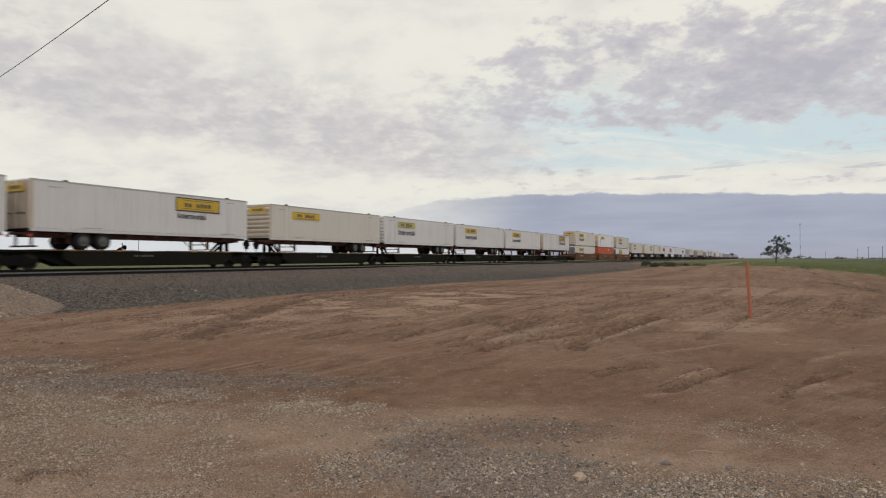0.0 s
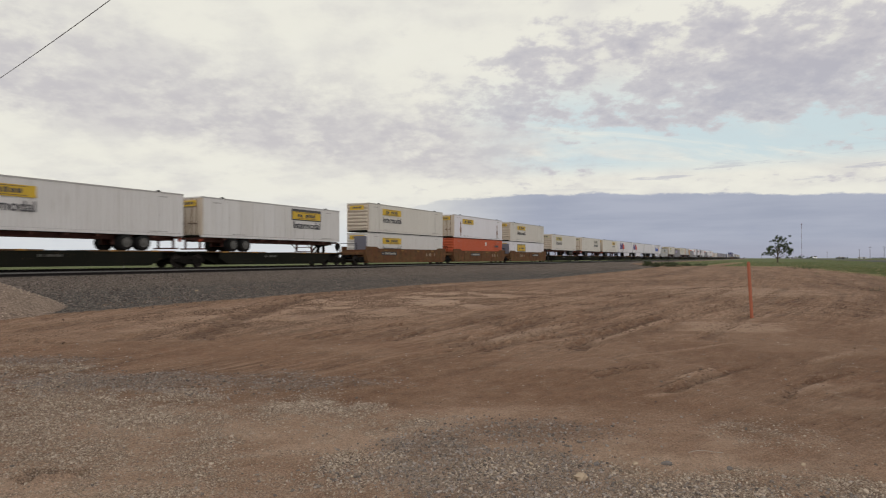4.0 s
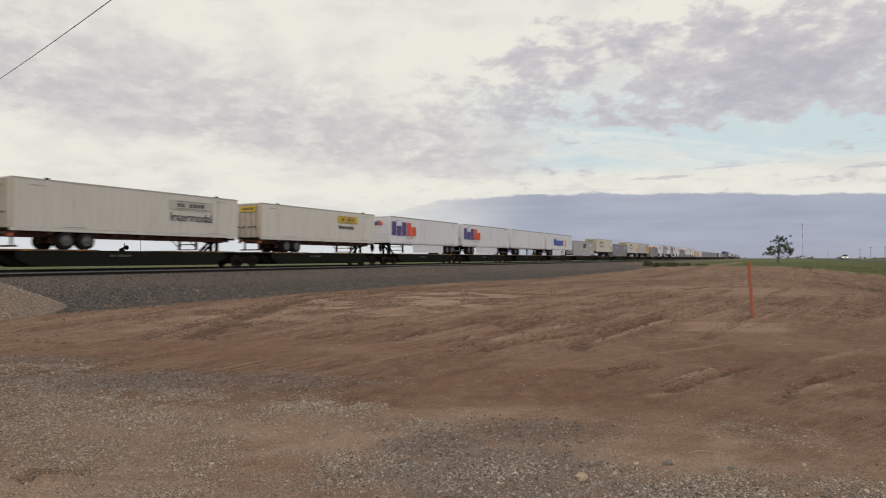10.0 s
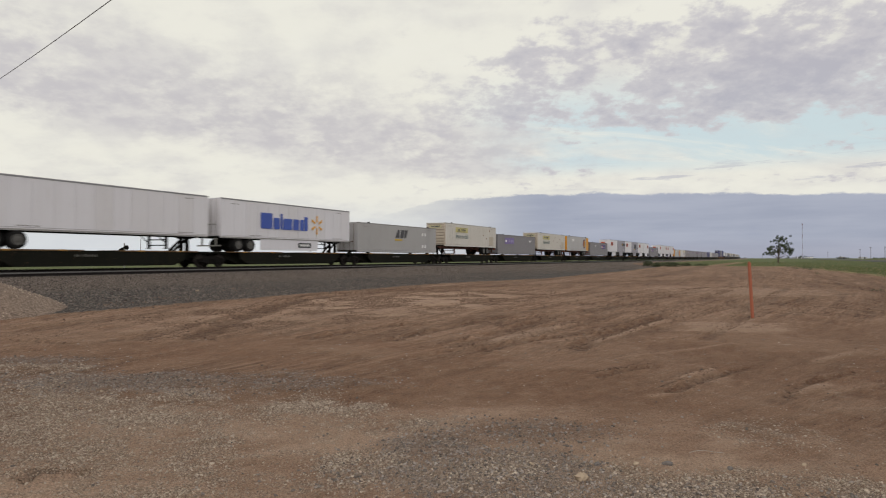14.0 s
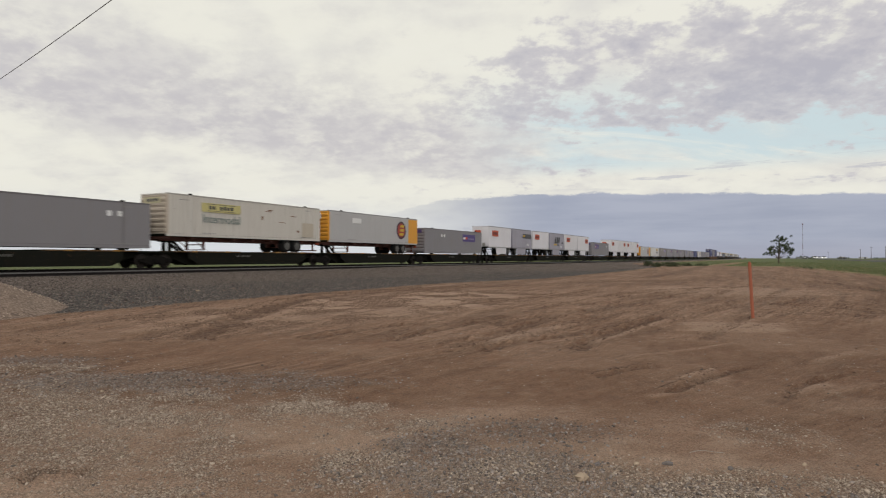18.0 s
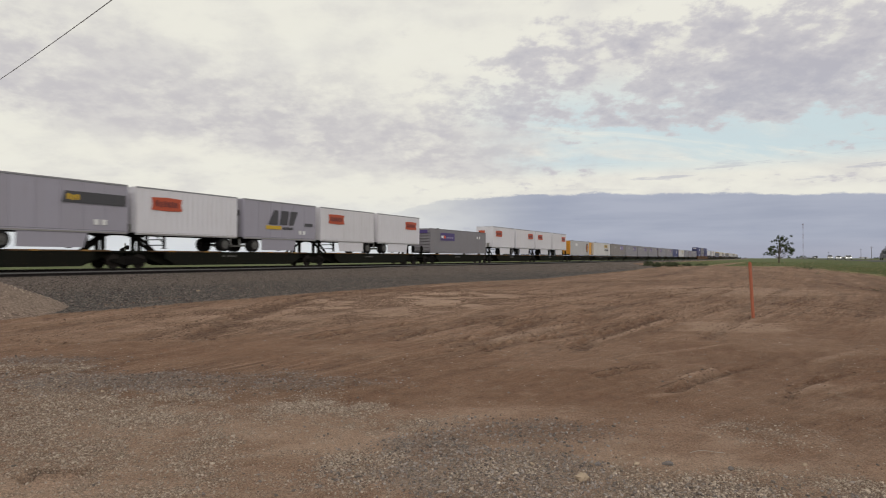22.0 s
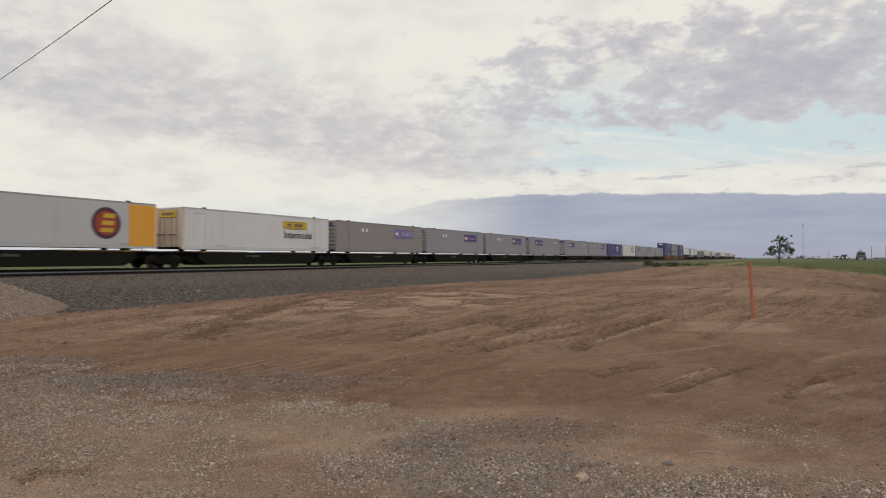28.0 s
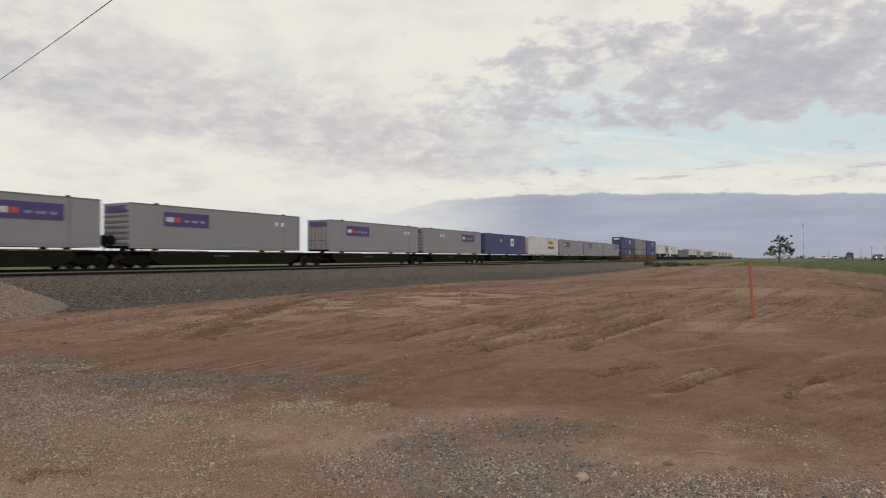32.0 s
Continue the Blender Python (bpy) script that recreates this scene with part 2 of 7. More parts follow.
MAROON = lambda: paint("dark red decal", (0.17, 0.035, 0.03), amount=0.2)
LIGHT = lambda: plain("lit headlamp glass", (0.9, 0.9, 0.85), 0.3, 0.0, 0.0, 3.0, (1.0, 0.96, 0.85), 2.6)


# ---------------------------------------------------------------- mesh building
class Shape:
    def __init__(self):
        self.v, self.f = [], []

    def poly(self, pts, faces):
        k = len(self.v)
        self.v += [tuple(p) for p in pts]
        self.f += [tuple(i + k for i in q) for q in faces]
        return self

    def box(self, x0, x1, y0, y1, z0, z1, c=0.0):
        """A box; c chamfers its long upright edges and rims."""
        if c <= 0:
            p = [(x, y, z) for z in (z0, z1) for x, y in ((x0, y0), (x1, y0), (x1, y1), (x0, y1))]
            return self.poly(p, [(3, 2, 1, 0), (4, 5, 6, 7), (0, 1, 5, 4), (1, 2, 6, 5), (2, 3, 7, 6), (3, 0, 4, 7)])
        def ring(z, i):
            a, b, e, g = x0 + i, x1 - i, y0 + i, y1 - i
            return [(a + c, e, z), (b - c, e, z), (b, e + c, z), (b, g - c, z), (b - c, g, z), (a + c, g, z), (a, g - c, z), (a, e + c, z)]
        p = ring(z0, c * 0.6) + ring(z0 + c * 0.6, 0) + ring(z1 - c * 0.6, 0) + ring(z1, c * 0.6)
        f = [tuple(range(7, -1, -1)), tuple(range(24, 32))]
        for j in range(3):
            f += [(j * 8 + i, j * 8 + (i + 1) % 8, j * 8 + 8 + (i + 1) % 8, j * 8 + 8 + i) for i in range(8)]
        return self.poly(p, f)

    def prism(self, outline, y0, y1):
        """An x-z outline (counter-clockwise seen from -y) drawn out from y0 to y1."""
        n = len(outline)
        p = [(x, y0, z) for x, z in outline] + [(x, y1, z) for x, z in outline]
        f = [tuple(range(n)), tuple(range(2 * n - 1, n - 1, -1))]
        f += [((i + 1) % n, i, n + i, n + (i + 1) % n) for i in range(n)]
        return self.poly(p, f)

    def bar(self, a, b, w=0.05, n=4):
        """A straight rod from a to b."""
        a, b = Vector(a), Vector(b)
        d = (b - a).normalized()
        u = d.orthogonal().normalized()
        v = d.cross(u)
        if n == 4:
            u, v = (u + v).normalized(), (v - u).normalized()
        ring = [u * math.cos(2 * math.pi * i / n) * w + v * math.sin(2 * math.pi * i / n) * w for i in range(n)]
        p = [a + r for r in ring] + [b + r for r in ring]
        f = [tuple(range(n - 1, -1, -1)), tuple(range(n, 2 * n))] + [(i, (i + 1) % n, n + (i + 1) % n, n + i) for i in range(n)]
        return self.poly(p, f)

    def lathe(self, profile, n=20, at=(0, 0, 0)):
        """A profile of (radius, y) turned round the y axis."""
        k = len(profile)
        p = [(at[0] + r * math.cos(2 * math.pi * i / n), at[1] + y, at[2] + r * math.sin(2 * math.pi * i / n))
             for i in range(n) for r, y in profile]
        f = [(i * k + j, i * k + j + 1, (i + 1) % n * k + j + 1, (i + 1) % n * k + j) for i in range(n) for j in range(k - 1)]
        f += [tuple(i * k for i in range(n)), tuple(i * k + k - 1 for i in range(n - 1, -1, -1))]
        return self.poly(p, f)

    def mesh(self, name, mat, smooth=False):
        me = bpy.data.meshes.new(name)
        me.from_pydata(self.v, [], self.f)
        bm = bmesh.new()
        bm.from_mesh(me)
        bmesh.ops.recalc_face_normals(bm, faces=bm.faces)
        bm.to_mesh(me)
        bm.free()
        if smooth:
            me.polygons.foreach_set("use_smooth", [True] * len(me.polygons))
        me.materials.append(mat)
        return me


CACHE = {}


def shared(key, mat, build, smooth=False):
    """The mesh of that key and material, built once."""
    k = (key, mat.name)
    if k not in CACHE:
        sh = Shape()
        build(sh)
        CACHE[k] = sh.mesh(key, mat, smooth)
    return CACHE[k]


def part(name, mesh, parent, label="", at=None):
    ob = new(name, mesh)
    ob.parent = parent
    if at is not None:
        ob.location = at
    if label:
        ob["label"] = label
    return ob


# ---------------------------------------------------------------- ground
def lattice(x, y, seed):
    i = np.floor(x).astype(np.int64)
    j = np.floor(y).astype(np.int64)
    u, v = x - i, y - j
    u, v = u * u * (3 - 2 * u), v * v * (3 - 2 * v)

    def h(a, b):
        n = (a * 374761393 + b * 668265263 + seed * 974711) & 0xFFFFFFFF
        n = ((n ^ (n >> 13)) * 1274126177) & 0xFFFFFFFF
        return ((n ^ (n >> 16)) & 0xFFFF) / 65535.0
    return (h(i, j) * (1 - u) + h(i + 1, j) * u) * (1 - v) + (h(i, j + 1) * (1 - u) + h(i + 1, j + 1) * u) * v


def fbm(x, y, seed, octaves=4, gain=0.5):
    out, amp, tot = 0.0, 1.0, 0.0
    for o in range(octaves):
        out = out + amp * lattice(x * 2 ** o + 17.3 * o, y * 2 ** o - 9.1 * o, seed + o)
        tot += amp
        amp *= gain
    return out / tot


def smooth(v, lo, hi):
    t = np.clip((v - lo) / (hi - lo), 0, 1)
    return t * t * (3 - 2 * t)


def blob(x, y, cx, cy, rx, ry, turn=0.0, seed=0, rag=0.6):
    """A ragged patch round (cx, cy): 1 inside, 0 outside."""
    c, s = math.cos(radians(turn)), math.sin(radians(turn))
    u, v = ((x - cx) * c + (y - cy) * s) / rx, (-(x - cx) * s + (y - cy) * c) / ry
    r = np.sqrt(u * u + v * v)
    out = np.zeros_like(r)
    k = r < 1.3 + rag
    out[k] = 1 - smooth(r[k] + rag * (fbm(x[k] * 1.3, y[k] * 1.3, seed, 5, 0.6) - 0.5) * 2, 0.45, 1.30)
    return out


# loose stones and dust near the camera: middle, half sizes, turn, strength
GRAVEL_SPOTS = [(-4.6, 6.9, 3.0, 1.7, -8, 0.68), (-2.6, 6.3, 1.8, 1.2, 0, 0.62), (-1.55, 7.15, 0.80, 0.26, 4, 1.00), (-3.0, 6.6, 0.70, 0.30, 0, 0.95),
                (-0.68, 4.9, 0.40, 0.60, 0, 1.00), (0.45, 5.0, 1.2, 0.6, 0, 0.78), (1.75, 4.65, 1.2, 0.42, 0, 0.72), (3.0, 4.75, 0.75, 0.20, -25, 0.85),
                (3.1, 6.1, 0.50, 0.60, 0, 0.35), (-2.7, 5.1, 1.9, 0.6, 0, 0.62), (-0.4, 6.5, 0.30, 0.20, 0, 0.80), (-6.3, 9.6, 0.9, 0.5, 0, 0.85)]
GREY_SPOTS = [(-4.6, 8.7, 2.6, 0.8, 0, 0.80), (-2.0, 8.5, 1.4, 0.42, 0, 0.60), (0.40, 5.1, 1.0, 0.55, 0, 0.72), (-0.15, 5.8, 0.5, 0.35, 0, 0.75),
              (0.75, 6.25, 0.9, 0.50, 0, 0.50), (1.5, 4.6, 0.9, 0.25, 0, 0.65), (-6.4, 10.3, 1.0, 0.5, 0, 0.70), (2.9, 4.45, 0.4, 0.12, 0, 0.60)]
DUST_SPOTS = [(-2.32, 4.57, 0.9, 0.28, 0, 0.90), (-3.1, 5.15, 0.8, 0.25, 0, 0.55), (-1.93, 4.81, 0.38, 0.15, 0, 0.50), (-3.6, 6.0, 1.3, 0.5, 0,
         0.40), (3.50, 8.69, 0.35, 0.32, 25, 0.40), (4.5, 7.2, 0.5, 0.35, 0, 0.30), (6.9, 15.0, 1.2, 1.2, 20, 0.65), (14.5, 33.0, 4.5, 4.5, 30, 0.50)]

# wheel ruts in the dirt: three points of a bent line, width, depth of tone
RUTS_NEAR_RAILWAY = [((-5.1, 18.2), (-3.8, 29.8), (7.8, 40.9), 0.75, 0.95),
                     ((-4.8, 12.6), (-5.5, 16.3), (-5.5, 19.8), 0.75, 0.75),
                     ((-6.1, 12.8), (-6.3, 15.3), (-5.8, 19.6), 0.60, 0.55),
                     ((-7.8, 13.9), (-7.9, 15.9), (-7.9, 19.8), 0.50, 0.45),
                     ((-9.5, 14.1), (-9.3, 15.9), (-8.8, 18.6), 0.45, 0.40),
                     ((-1.2, 21.1), (1.4, 23.5), (5.7, 29.8), 0.35, 0.70),
                     ((-2.8, 13.1), (-2.1, 14.5), (-0.4, 16.9), 0.35, 0.70),
                     ((-1.1, 12.9), (-0.1, 14.9), (2.5, 19.6), 0.32, 0.75),
                     ((0.1, 11.8), (1.2, 14.1), (3.6, 19.0), 0.45, 0.60)]

# ruts out in the middle of the yard
RUTS_MIDDLE = [((0.6, 11.4), (1.5, 12.6), (3.6, 14.7), 0.32, 0.80),
               ((-0.8, 10.5), (0.2, 11.4), (1.3, 13.1), 0.25, 0.40),
               ((2.2, 11.4), (3.7, 14.1), (7.0, 19.0), 0.40, 0.80),
               ((1.7, 13.3), (2.7, 15.0), (4.1, 16.6), 0.30, 0.70),
               ((1.2, 15.5), (2.8, 18.2), (5.0, 20.6), 0.40, 0.60),
               ((4.4, 22.4), (4.9, 22.6), (5.5, 22.9), 0.80, 0.80),
               ((5.1, 12.6), (6.6, 15.0), (9.2, 19.0), 0.30, 0.40),
               ((2.1, 8.9), (2.7, 9.5), (3.4, 9.8), 0.18, 0.60),
               ((2.7, 7.8), (3.7, 8.9), (4.9, 9.8), 0.20, 0.55),
               ((4.0, 7.5), (4.8, 8.4), (6.2, 9.3), 0.14, 0.50)]

# ruts on the field side and at the gravel
RUTS_FIELD_SIDE = [((8.0, 41.8), (13.6, 45.8), (21.5, 48.2), 1.40, 0.60),
                   ((24.9, 45.8), (24.6, 40.0), (20.3, 28.9), 0.80, 0.55),
                   ((16.9, 58.7), (36.6, 94.0), (114.1, 268.4), 1.60, 0.70),
                   ((9.2, 20.6), (12.4, 23.5), (16.5, 28.0), 0.50, 0.50),
                   ((4.3, 19.0), (6.5, 22.6), (11.8, 29.8), 0.45, 0.50),
                   ((7.2, 25.7), (9.3, 28.0), (14.4, 34.2), 0.70, 0.35),
                   ((11.9, 22.6), (13.1, 21.4), (12.8, 18.2), 0.50, 0.45),
                   ((-9.0, 13.0), (-8.2, 12.8), (-7.1, 12.4), 0.20, 0.60),
                   ((-7.5, 11.2), (-7.3, 11.7), (-6.8, 12.3), 0.20, 0.45),
                   ((-3.1, 4.7), (-3.0, 4.9), (-2.7, 5.0), 0.09, 0.90)]

# dry, pale ridges of pushed-up soil beside the ruts
RIDGES_DRY = [((-5.9, 21.4), (-4.7, 28.9), (4.7, 45.8), 0.70, 0.45),
              ((2.5, 12.1), (4.4, 14.7), (6.2, 17.2), 0.28, 0.80),
              ((0.6, 12.1), (1.8, 14.1), (3.6, 16.6), 0.40, 0.75),
              ((3.1, 8.7), (3.6, 9.1), (4.0, 9.4), 0.20, 0.80),
              ((4.1, 7.7), (4.7, 8.1), (5.3, 8.4), 0.25, 0.60),
              ((2.4, 7.7), (2.8, 7.9), (3.4, 8.4), 0.12, 0.50),
              ((2.5, 10.4), (4.2, 11.4), (6.4, 12.8), 0.16, 0.40),
              ((10.6, 31.8), (15.2, 35.5), (18.3, 36.8), 1.00, 0.70),
              ((10.9, 48.2), (15.0, 53.7), (19.5, 58.7), 1.00, 0.50),
              ((-11.0, 20.6), (-10.3, 24.1), (-8.8, 30.8), 0.50, 0.55)]

# fainter ones
RIDGES_FAINT = [((-10.9, 15.8), (-10.4, 17.2), (-10.0, 19.4), 0.50, 0.40),
                ((5.7, 9.9), (6.6, 10.7), (7.6, 11.5), 0.20, 0.45),
                ((6.3, 14.3), (7.5, 15.3), (8.7, 16.1), 0.35, 0.60),
                ((6.5, 25.7), (9.4, 29.8), (13.2, 34.2), 0.60, 0.40),
                ((1.2, 12.1), (2.5, 13.0), (3.2, 13.3), 0.20, 0.40),
                ((32.1, 89.5), (45.1, 98.9), (40.9, 75.2), 1.60, 0.45),
                ((4.5, 7.7), (5.2, 8.1), (5.8, 8.4), 0.25, 0.30),
                ((-5.9, 12.6), (-5.2, 12.9), (-4.3, 13.4), 0.25, 0.30),
                ((25.6, 38.3), (27.6, 43.7), (28.5, 50.8), 0.90, 0.35)]

FAN_X, FAN_Y, FAN_REACH = -7.8, -0.5, 25.0     # lorries fan out from here and then run on beside the railway


def flow(x, y):
    """Metres along the lorries' ways, and a measure across them that stays the same along each."""
    dx, dy = x - FAN_X, y - FAN_Y
    way = dx * AX + dy * AY
    spread = FAN_REACH * (1 - np.exp(-np.maximum(way, 2.0) / FAN_REACH))
    return way, (dx * AY - dy * AX) / spread * 10.0


def rut(x, y, ctrl, reach):
    """Distance to a bent line through three points, and how far along it, where nearer than reach."""
    t = np.linspace(0, 1, 11)[:, None]
    a, b, c = (np.array(q) for q in ctrl)
    b = 2 * b - (a + c) / 2
    p = (1 - t) ** 2 * a + 2 * t * (1 - t) * b + t * t * c
    near = (x > p[:, 0].min() - reach) & (x < p[:, 0].max() + reach) & (y > p[:, 1].min() - reach) & (y < p[:, 1].max() + reach)
    qx, qy = x[near], y[near]
    d, along = np.full_like(qx, 99.0), np.zeros_like(qx)
    for k in range(10):
        (ax, ay), (bx, by) = p[k], p[k + 1]
        l2 = (bx - ax) ** 2 + (by - ay) ** 2
        u = np.clip(((qx - ax) * (bx - ax) + (qy - ay) * (by - ay)) / l2, 0, 1)
        e = np.hypot(qx - ax - u * (bx - ax), qy - ay - u * (by - ay))
        side = np.sign((bx - ax) * (qy - ay) - (by - ay) * (qx - ax))
        closer = e < np.abs(d)
        d = np.where(closer, e * side, d)
        along = np.where(closer, (k + u) / 10, along)
    return near, d, along


def ground_fields(x, y):
    """Height and surface masks of the ground at x, y."""
    along = x * AX + y * AY
    p = -(x * AY - y * AX)                                   # metres from the camera's line towards the railway
    n1, n2, n3 = fbm(x * 0.12, y * 0.12, 3), fbm(x * 0.6, y * 0.6, 11, 5), fbm(x * 3.1, y * 3.1, 23, 4)
    off = 2.67e-5 * np.maximum(0, along - 450) ** 2
    p = p - off
    toe = 18.6 + 2.2 * (fbm(along * 0.07, p * 0.07, 5) - 0.5)
    toe = toe - 3.2 * smooth(along, 30, 52) + 1.0 * smooth(along, 58, 80) + 1.5 * smooth(along, 80, 130)
    # embankment profile across the railway
    z = np.interp(p - (toe - 18.6), [-400, 18.0, 19.5, 25.0, 30.2, 31.3, 34.4, 35.6, 39.0, 41.0, 44.0, 50.0, 400],
                  [0, 0, 0.10, 0.42, 0.66, 0.74, 0.75, 0.83, 0.84, 0.62, 0.25, 0.0, 0])
    verge = toe + 8.5 * smooth(along, 112, 138)               # grass climbs the bank further on
    ballast = smooth(p - verge, -0.3, 0.9) * (1 - smooth(p, 42.5, 44.5))
    grass = np.maximum(smooth(x * AY - y * AX - (9.0 - 0.10 * np.maximum(0, along - 70) + 3.0 * (n2 - 0.5)), -0.8, 1.2),
                       smooth(along + 26 * (n1 - 0.5) + 6 * (n2 - 0.5), 134, 146))
    grass = grass * (1 - 0.9 * np.exp(-((p - 11.5) / 1.6) ** 4) * (1 - smooth(along, 200, 300)))
    grass = np.where(p > 44, 1.0, grass * (1 - smooth(p - verge, -2.0, 0.5)))
    grass = np.where(y < -2, grass * 0 + smooth(x * AY - y * AX, 8, 12), grass)
    dirt = np.clip(1 - ballast - grass, 0, 1)
    # loose gravel patches near the camera
    worn, dusty = smooth(fbm(x * 1.9, y * 1.5, 201, 5, 0.6), 0.36, 0.60), smooth(fbm(x * 0.9, y * 1.6, 211, 5, 0.6), 0.36, 0.62)
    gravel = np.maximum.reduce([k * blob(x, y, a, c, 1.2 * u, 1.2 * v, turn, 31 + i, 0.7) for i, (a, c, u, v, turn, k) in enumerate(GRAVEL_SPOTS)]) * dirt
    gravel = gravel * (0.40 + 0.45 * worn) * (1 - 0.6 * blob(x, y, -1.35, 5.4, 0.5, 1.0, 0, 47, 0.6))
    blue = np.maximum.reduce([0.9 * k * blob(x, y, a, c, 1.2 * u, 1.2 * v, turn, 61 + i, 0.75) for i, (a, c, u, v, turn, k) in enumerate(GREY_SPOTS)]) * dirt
    # a tongue of stony soil that the wheels go round
    island = np.maximum(blob(x, y, -2.0, 23.6, 12.0, 5.0, 58, 48, 0.35), 0.8 * blob(x, y, -5.8, 14.2, 0.9, 1.2, 0, 49, 0.5)) * dirt
    pale = 0.66 * island + 0.25 * smooth(n2 + 0.35 * (n1 - 0.5), 0.50, 0.70) * dirt
    damp_shade = np.zeros_like(x)
    crumb = 0.75 * island
    tread = np.zeros_like(x)
    way, out = flow(x, y)
    bare = dirt * (1 - 0.85 * gravel)
    for k, (a, b, c, width, depth) in enumerate(RUTS_NEAR_RAILWAY + RUTS_MIDDLE + RUTS_FIELD_SIDE):
        near, d, u = rut(x, y, (a, b, c), 3 * width + 0.6)
        d = d + 0.8 * width * (n3[near] - 0.5) + 0.8 * width * (n2[near] - 0.5)
        here = bare[near] * depth * smooth(u, 0.0, 0.12) * (1 - smooth(u, 0.86, 1.0)) * (0.55 + 0.45 * smooth(fbm(x[near] * 0.9, y[near] * 0.9, 170 + k, 3), 0.36, 0.56))
        w = np.exp(-(d / (0.5 * width)) ** 6) * here
        rim = (np.exp(-((d - 0.85 * width) / (0.30 * width)) ** 2) + 0.6 * np.exp(-((d + 0.85 * width) / (0.30 * width)) ** 2)) * here
        z[near] += -0.06 * w + 0.07 * rim * np.maximum(0, 2.4 * n3[near] - 0.6) - 0.05 * w * (fbm(x[near] * 5.5, y[near] * 5.5, 300 + k, 3) - 0.3)
        # rut tone holds damp soil and the shade inside the rut
        damp_shade[near] = np.maximum(damp_shade[near], w)
        tread[near] = np.maximum(tread[near], w)
        crumb[near] = np.maximum(crumb[near], np.maximum(rim, 0.7 * w))
        pale[near] = np.maximum(pale[near] * (1 - w), 0.45 * rim)
    for k, (a, b, c, width, depth) in enumerate(RIDGES_DRY + RIDGES_FAINT):
        near, d, u = rut(x, y, (a, b, c), 2 * width + 0.6)
        d = d + 0.6 * width * (n3[near] - 0.5) + 1.2 * width * (n2[near] - 0.5)
        here = bare[near] * depth * smooth(u, 0.0, 0.2) * (1 - smooth(u, 0.8, 1.0))
        w = np.exp(-(d / (0.55 * width)) ** 2) * here
        z[near] += 0.05 * w * np.maximum(0, 2.2 * n3[near] - 0.5)
        pale[near] = np.maximum(pale[near], np.minimum(1.4 * w, 1.0))
        damp_shade[near] *= 1 - 0.8 * w
        crumb[near] = np.maximum(crumb[near], 0.6 * w)
    # fainter traffic all over the yard
    drag = 0.55 * fbm(way * 0.07 + 1.2 * n1, out * 1.3 + 1.2 * n1, 91, 6, 0.62) + 0.45 * fbm(way * 0.22 + n1, out * 6.0 + 2 * n1, 95, 5, 0.66)
    moist = np.maximum.reduce([blob(x, y, 7.5, 12.0, 6.5, 4.5, 30, 51, 0.5), 0.8 * blob(x, y, 1.5, 8.6, 4.5, 2.6, 10, 52, 0.5), 0.9 * blob(x, y, -4.2, 12.0, 4.0, 2.2, 0, 53, 0.5)])
    quiet = (1 - 0.80 * moist) * (0.30 + 0.70 * smooth(np.hypot(x, y), 6.5, 11))
    damp_shade = np.maximum(damp_shade, 0.40 * smooth(drag, 0.535, 0.59) * bare * quiet)
    # bare soil also goes darker in the moist patches and with distance
    damp_shade = np.clip(damp_shade + (0.15 * moist * smooth(x, 0.5, 4.0) + 0.30 * smooth(np.hypot(x, y), 13, 34) * (1 - 0.6 * island)) * bare * (1 - pale), 0, 1)
    pale = np.maximum(pale, 0.34 * smooth(0.475 - drag, 0.01, 0.06) * bare * quiet)
    z = z + dirt * (0.10 * (n1 - 0.5) + 0.05 * (n2 - 0.5) + 0.018 * (n3 - 0.5) + 0.04 * (drag - 0.5))
    z = z + gravel * 0.014 * (fbm(x * 14, y * 14, 71, 2) - 0.3) + ballast * 0.05 * (fbm(x * 5, y * 5, 72, 3) - 0.5)
    z = z + grass * (0.16 * (fbm(x * 0.9, y * 0.9, 73, 4) - 0.4) + 0.25 * (fbm(x * 0.05, y * 0.05, 74) - 0.5))
    # the highway runs on a low bank
    q = x * AY - y * AX
    z = z + 0.95 * smooth(q, 14, 21) * (1 - smooth(q, 34, 44)) * smooth(along, -250, -120)
    far = np.hypot(x, y)
    z = z * (1 - smooth(far, 1800, 3000))
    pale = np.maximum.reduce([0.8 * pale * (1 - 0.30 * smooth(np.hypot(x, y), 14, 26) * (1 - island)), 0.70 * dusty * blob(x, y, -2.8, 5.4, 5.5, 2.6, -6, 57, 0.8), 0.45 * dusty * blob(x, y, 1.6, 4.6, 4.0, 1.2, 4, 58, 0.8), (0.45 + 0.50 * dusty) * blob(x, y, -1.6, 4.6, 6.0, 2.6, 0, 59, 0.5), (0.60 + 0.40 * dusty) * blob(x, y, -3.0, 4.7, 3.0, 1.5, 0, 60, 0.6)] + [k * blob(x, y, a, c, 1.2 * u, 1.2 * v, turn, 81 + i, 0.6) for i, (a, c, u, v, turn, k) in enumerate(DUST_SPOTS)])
    shoulder = smooth(p + 3.0 * (n2 - 0.5) + 4.0 * (n1 - 0.5) + 0.10 * np.clip(along - 25, 0, 60), 22.5, 26.5)      # dustier stone beside the track
    return z, ballast, grass, gravel, blue, pale, damp_shade, crumb, shoulder, tread, quiet


def height_at(x, y):
    return float(ground_fields(np.array([float(x)]), np.array([float(y)]))[0][0])


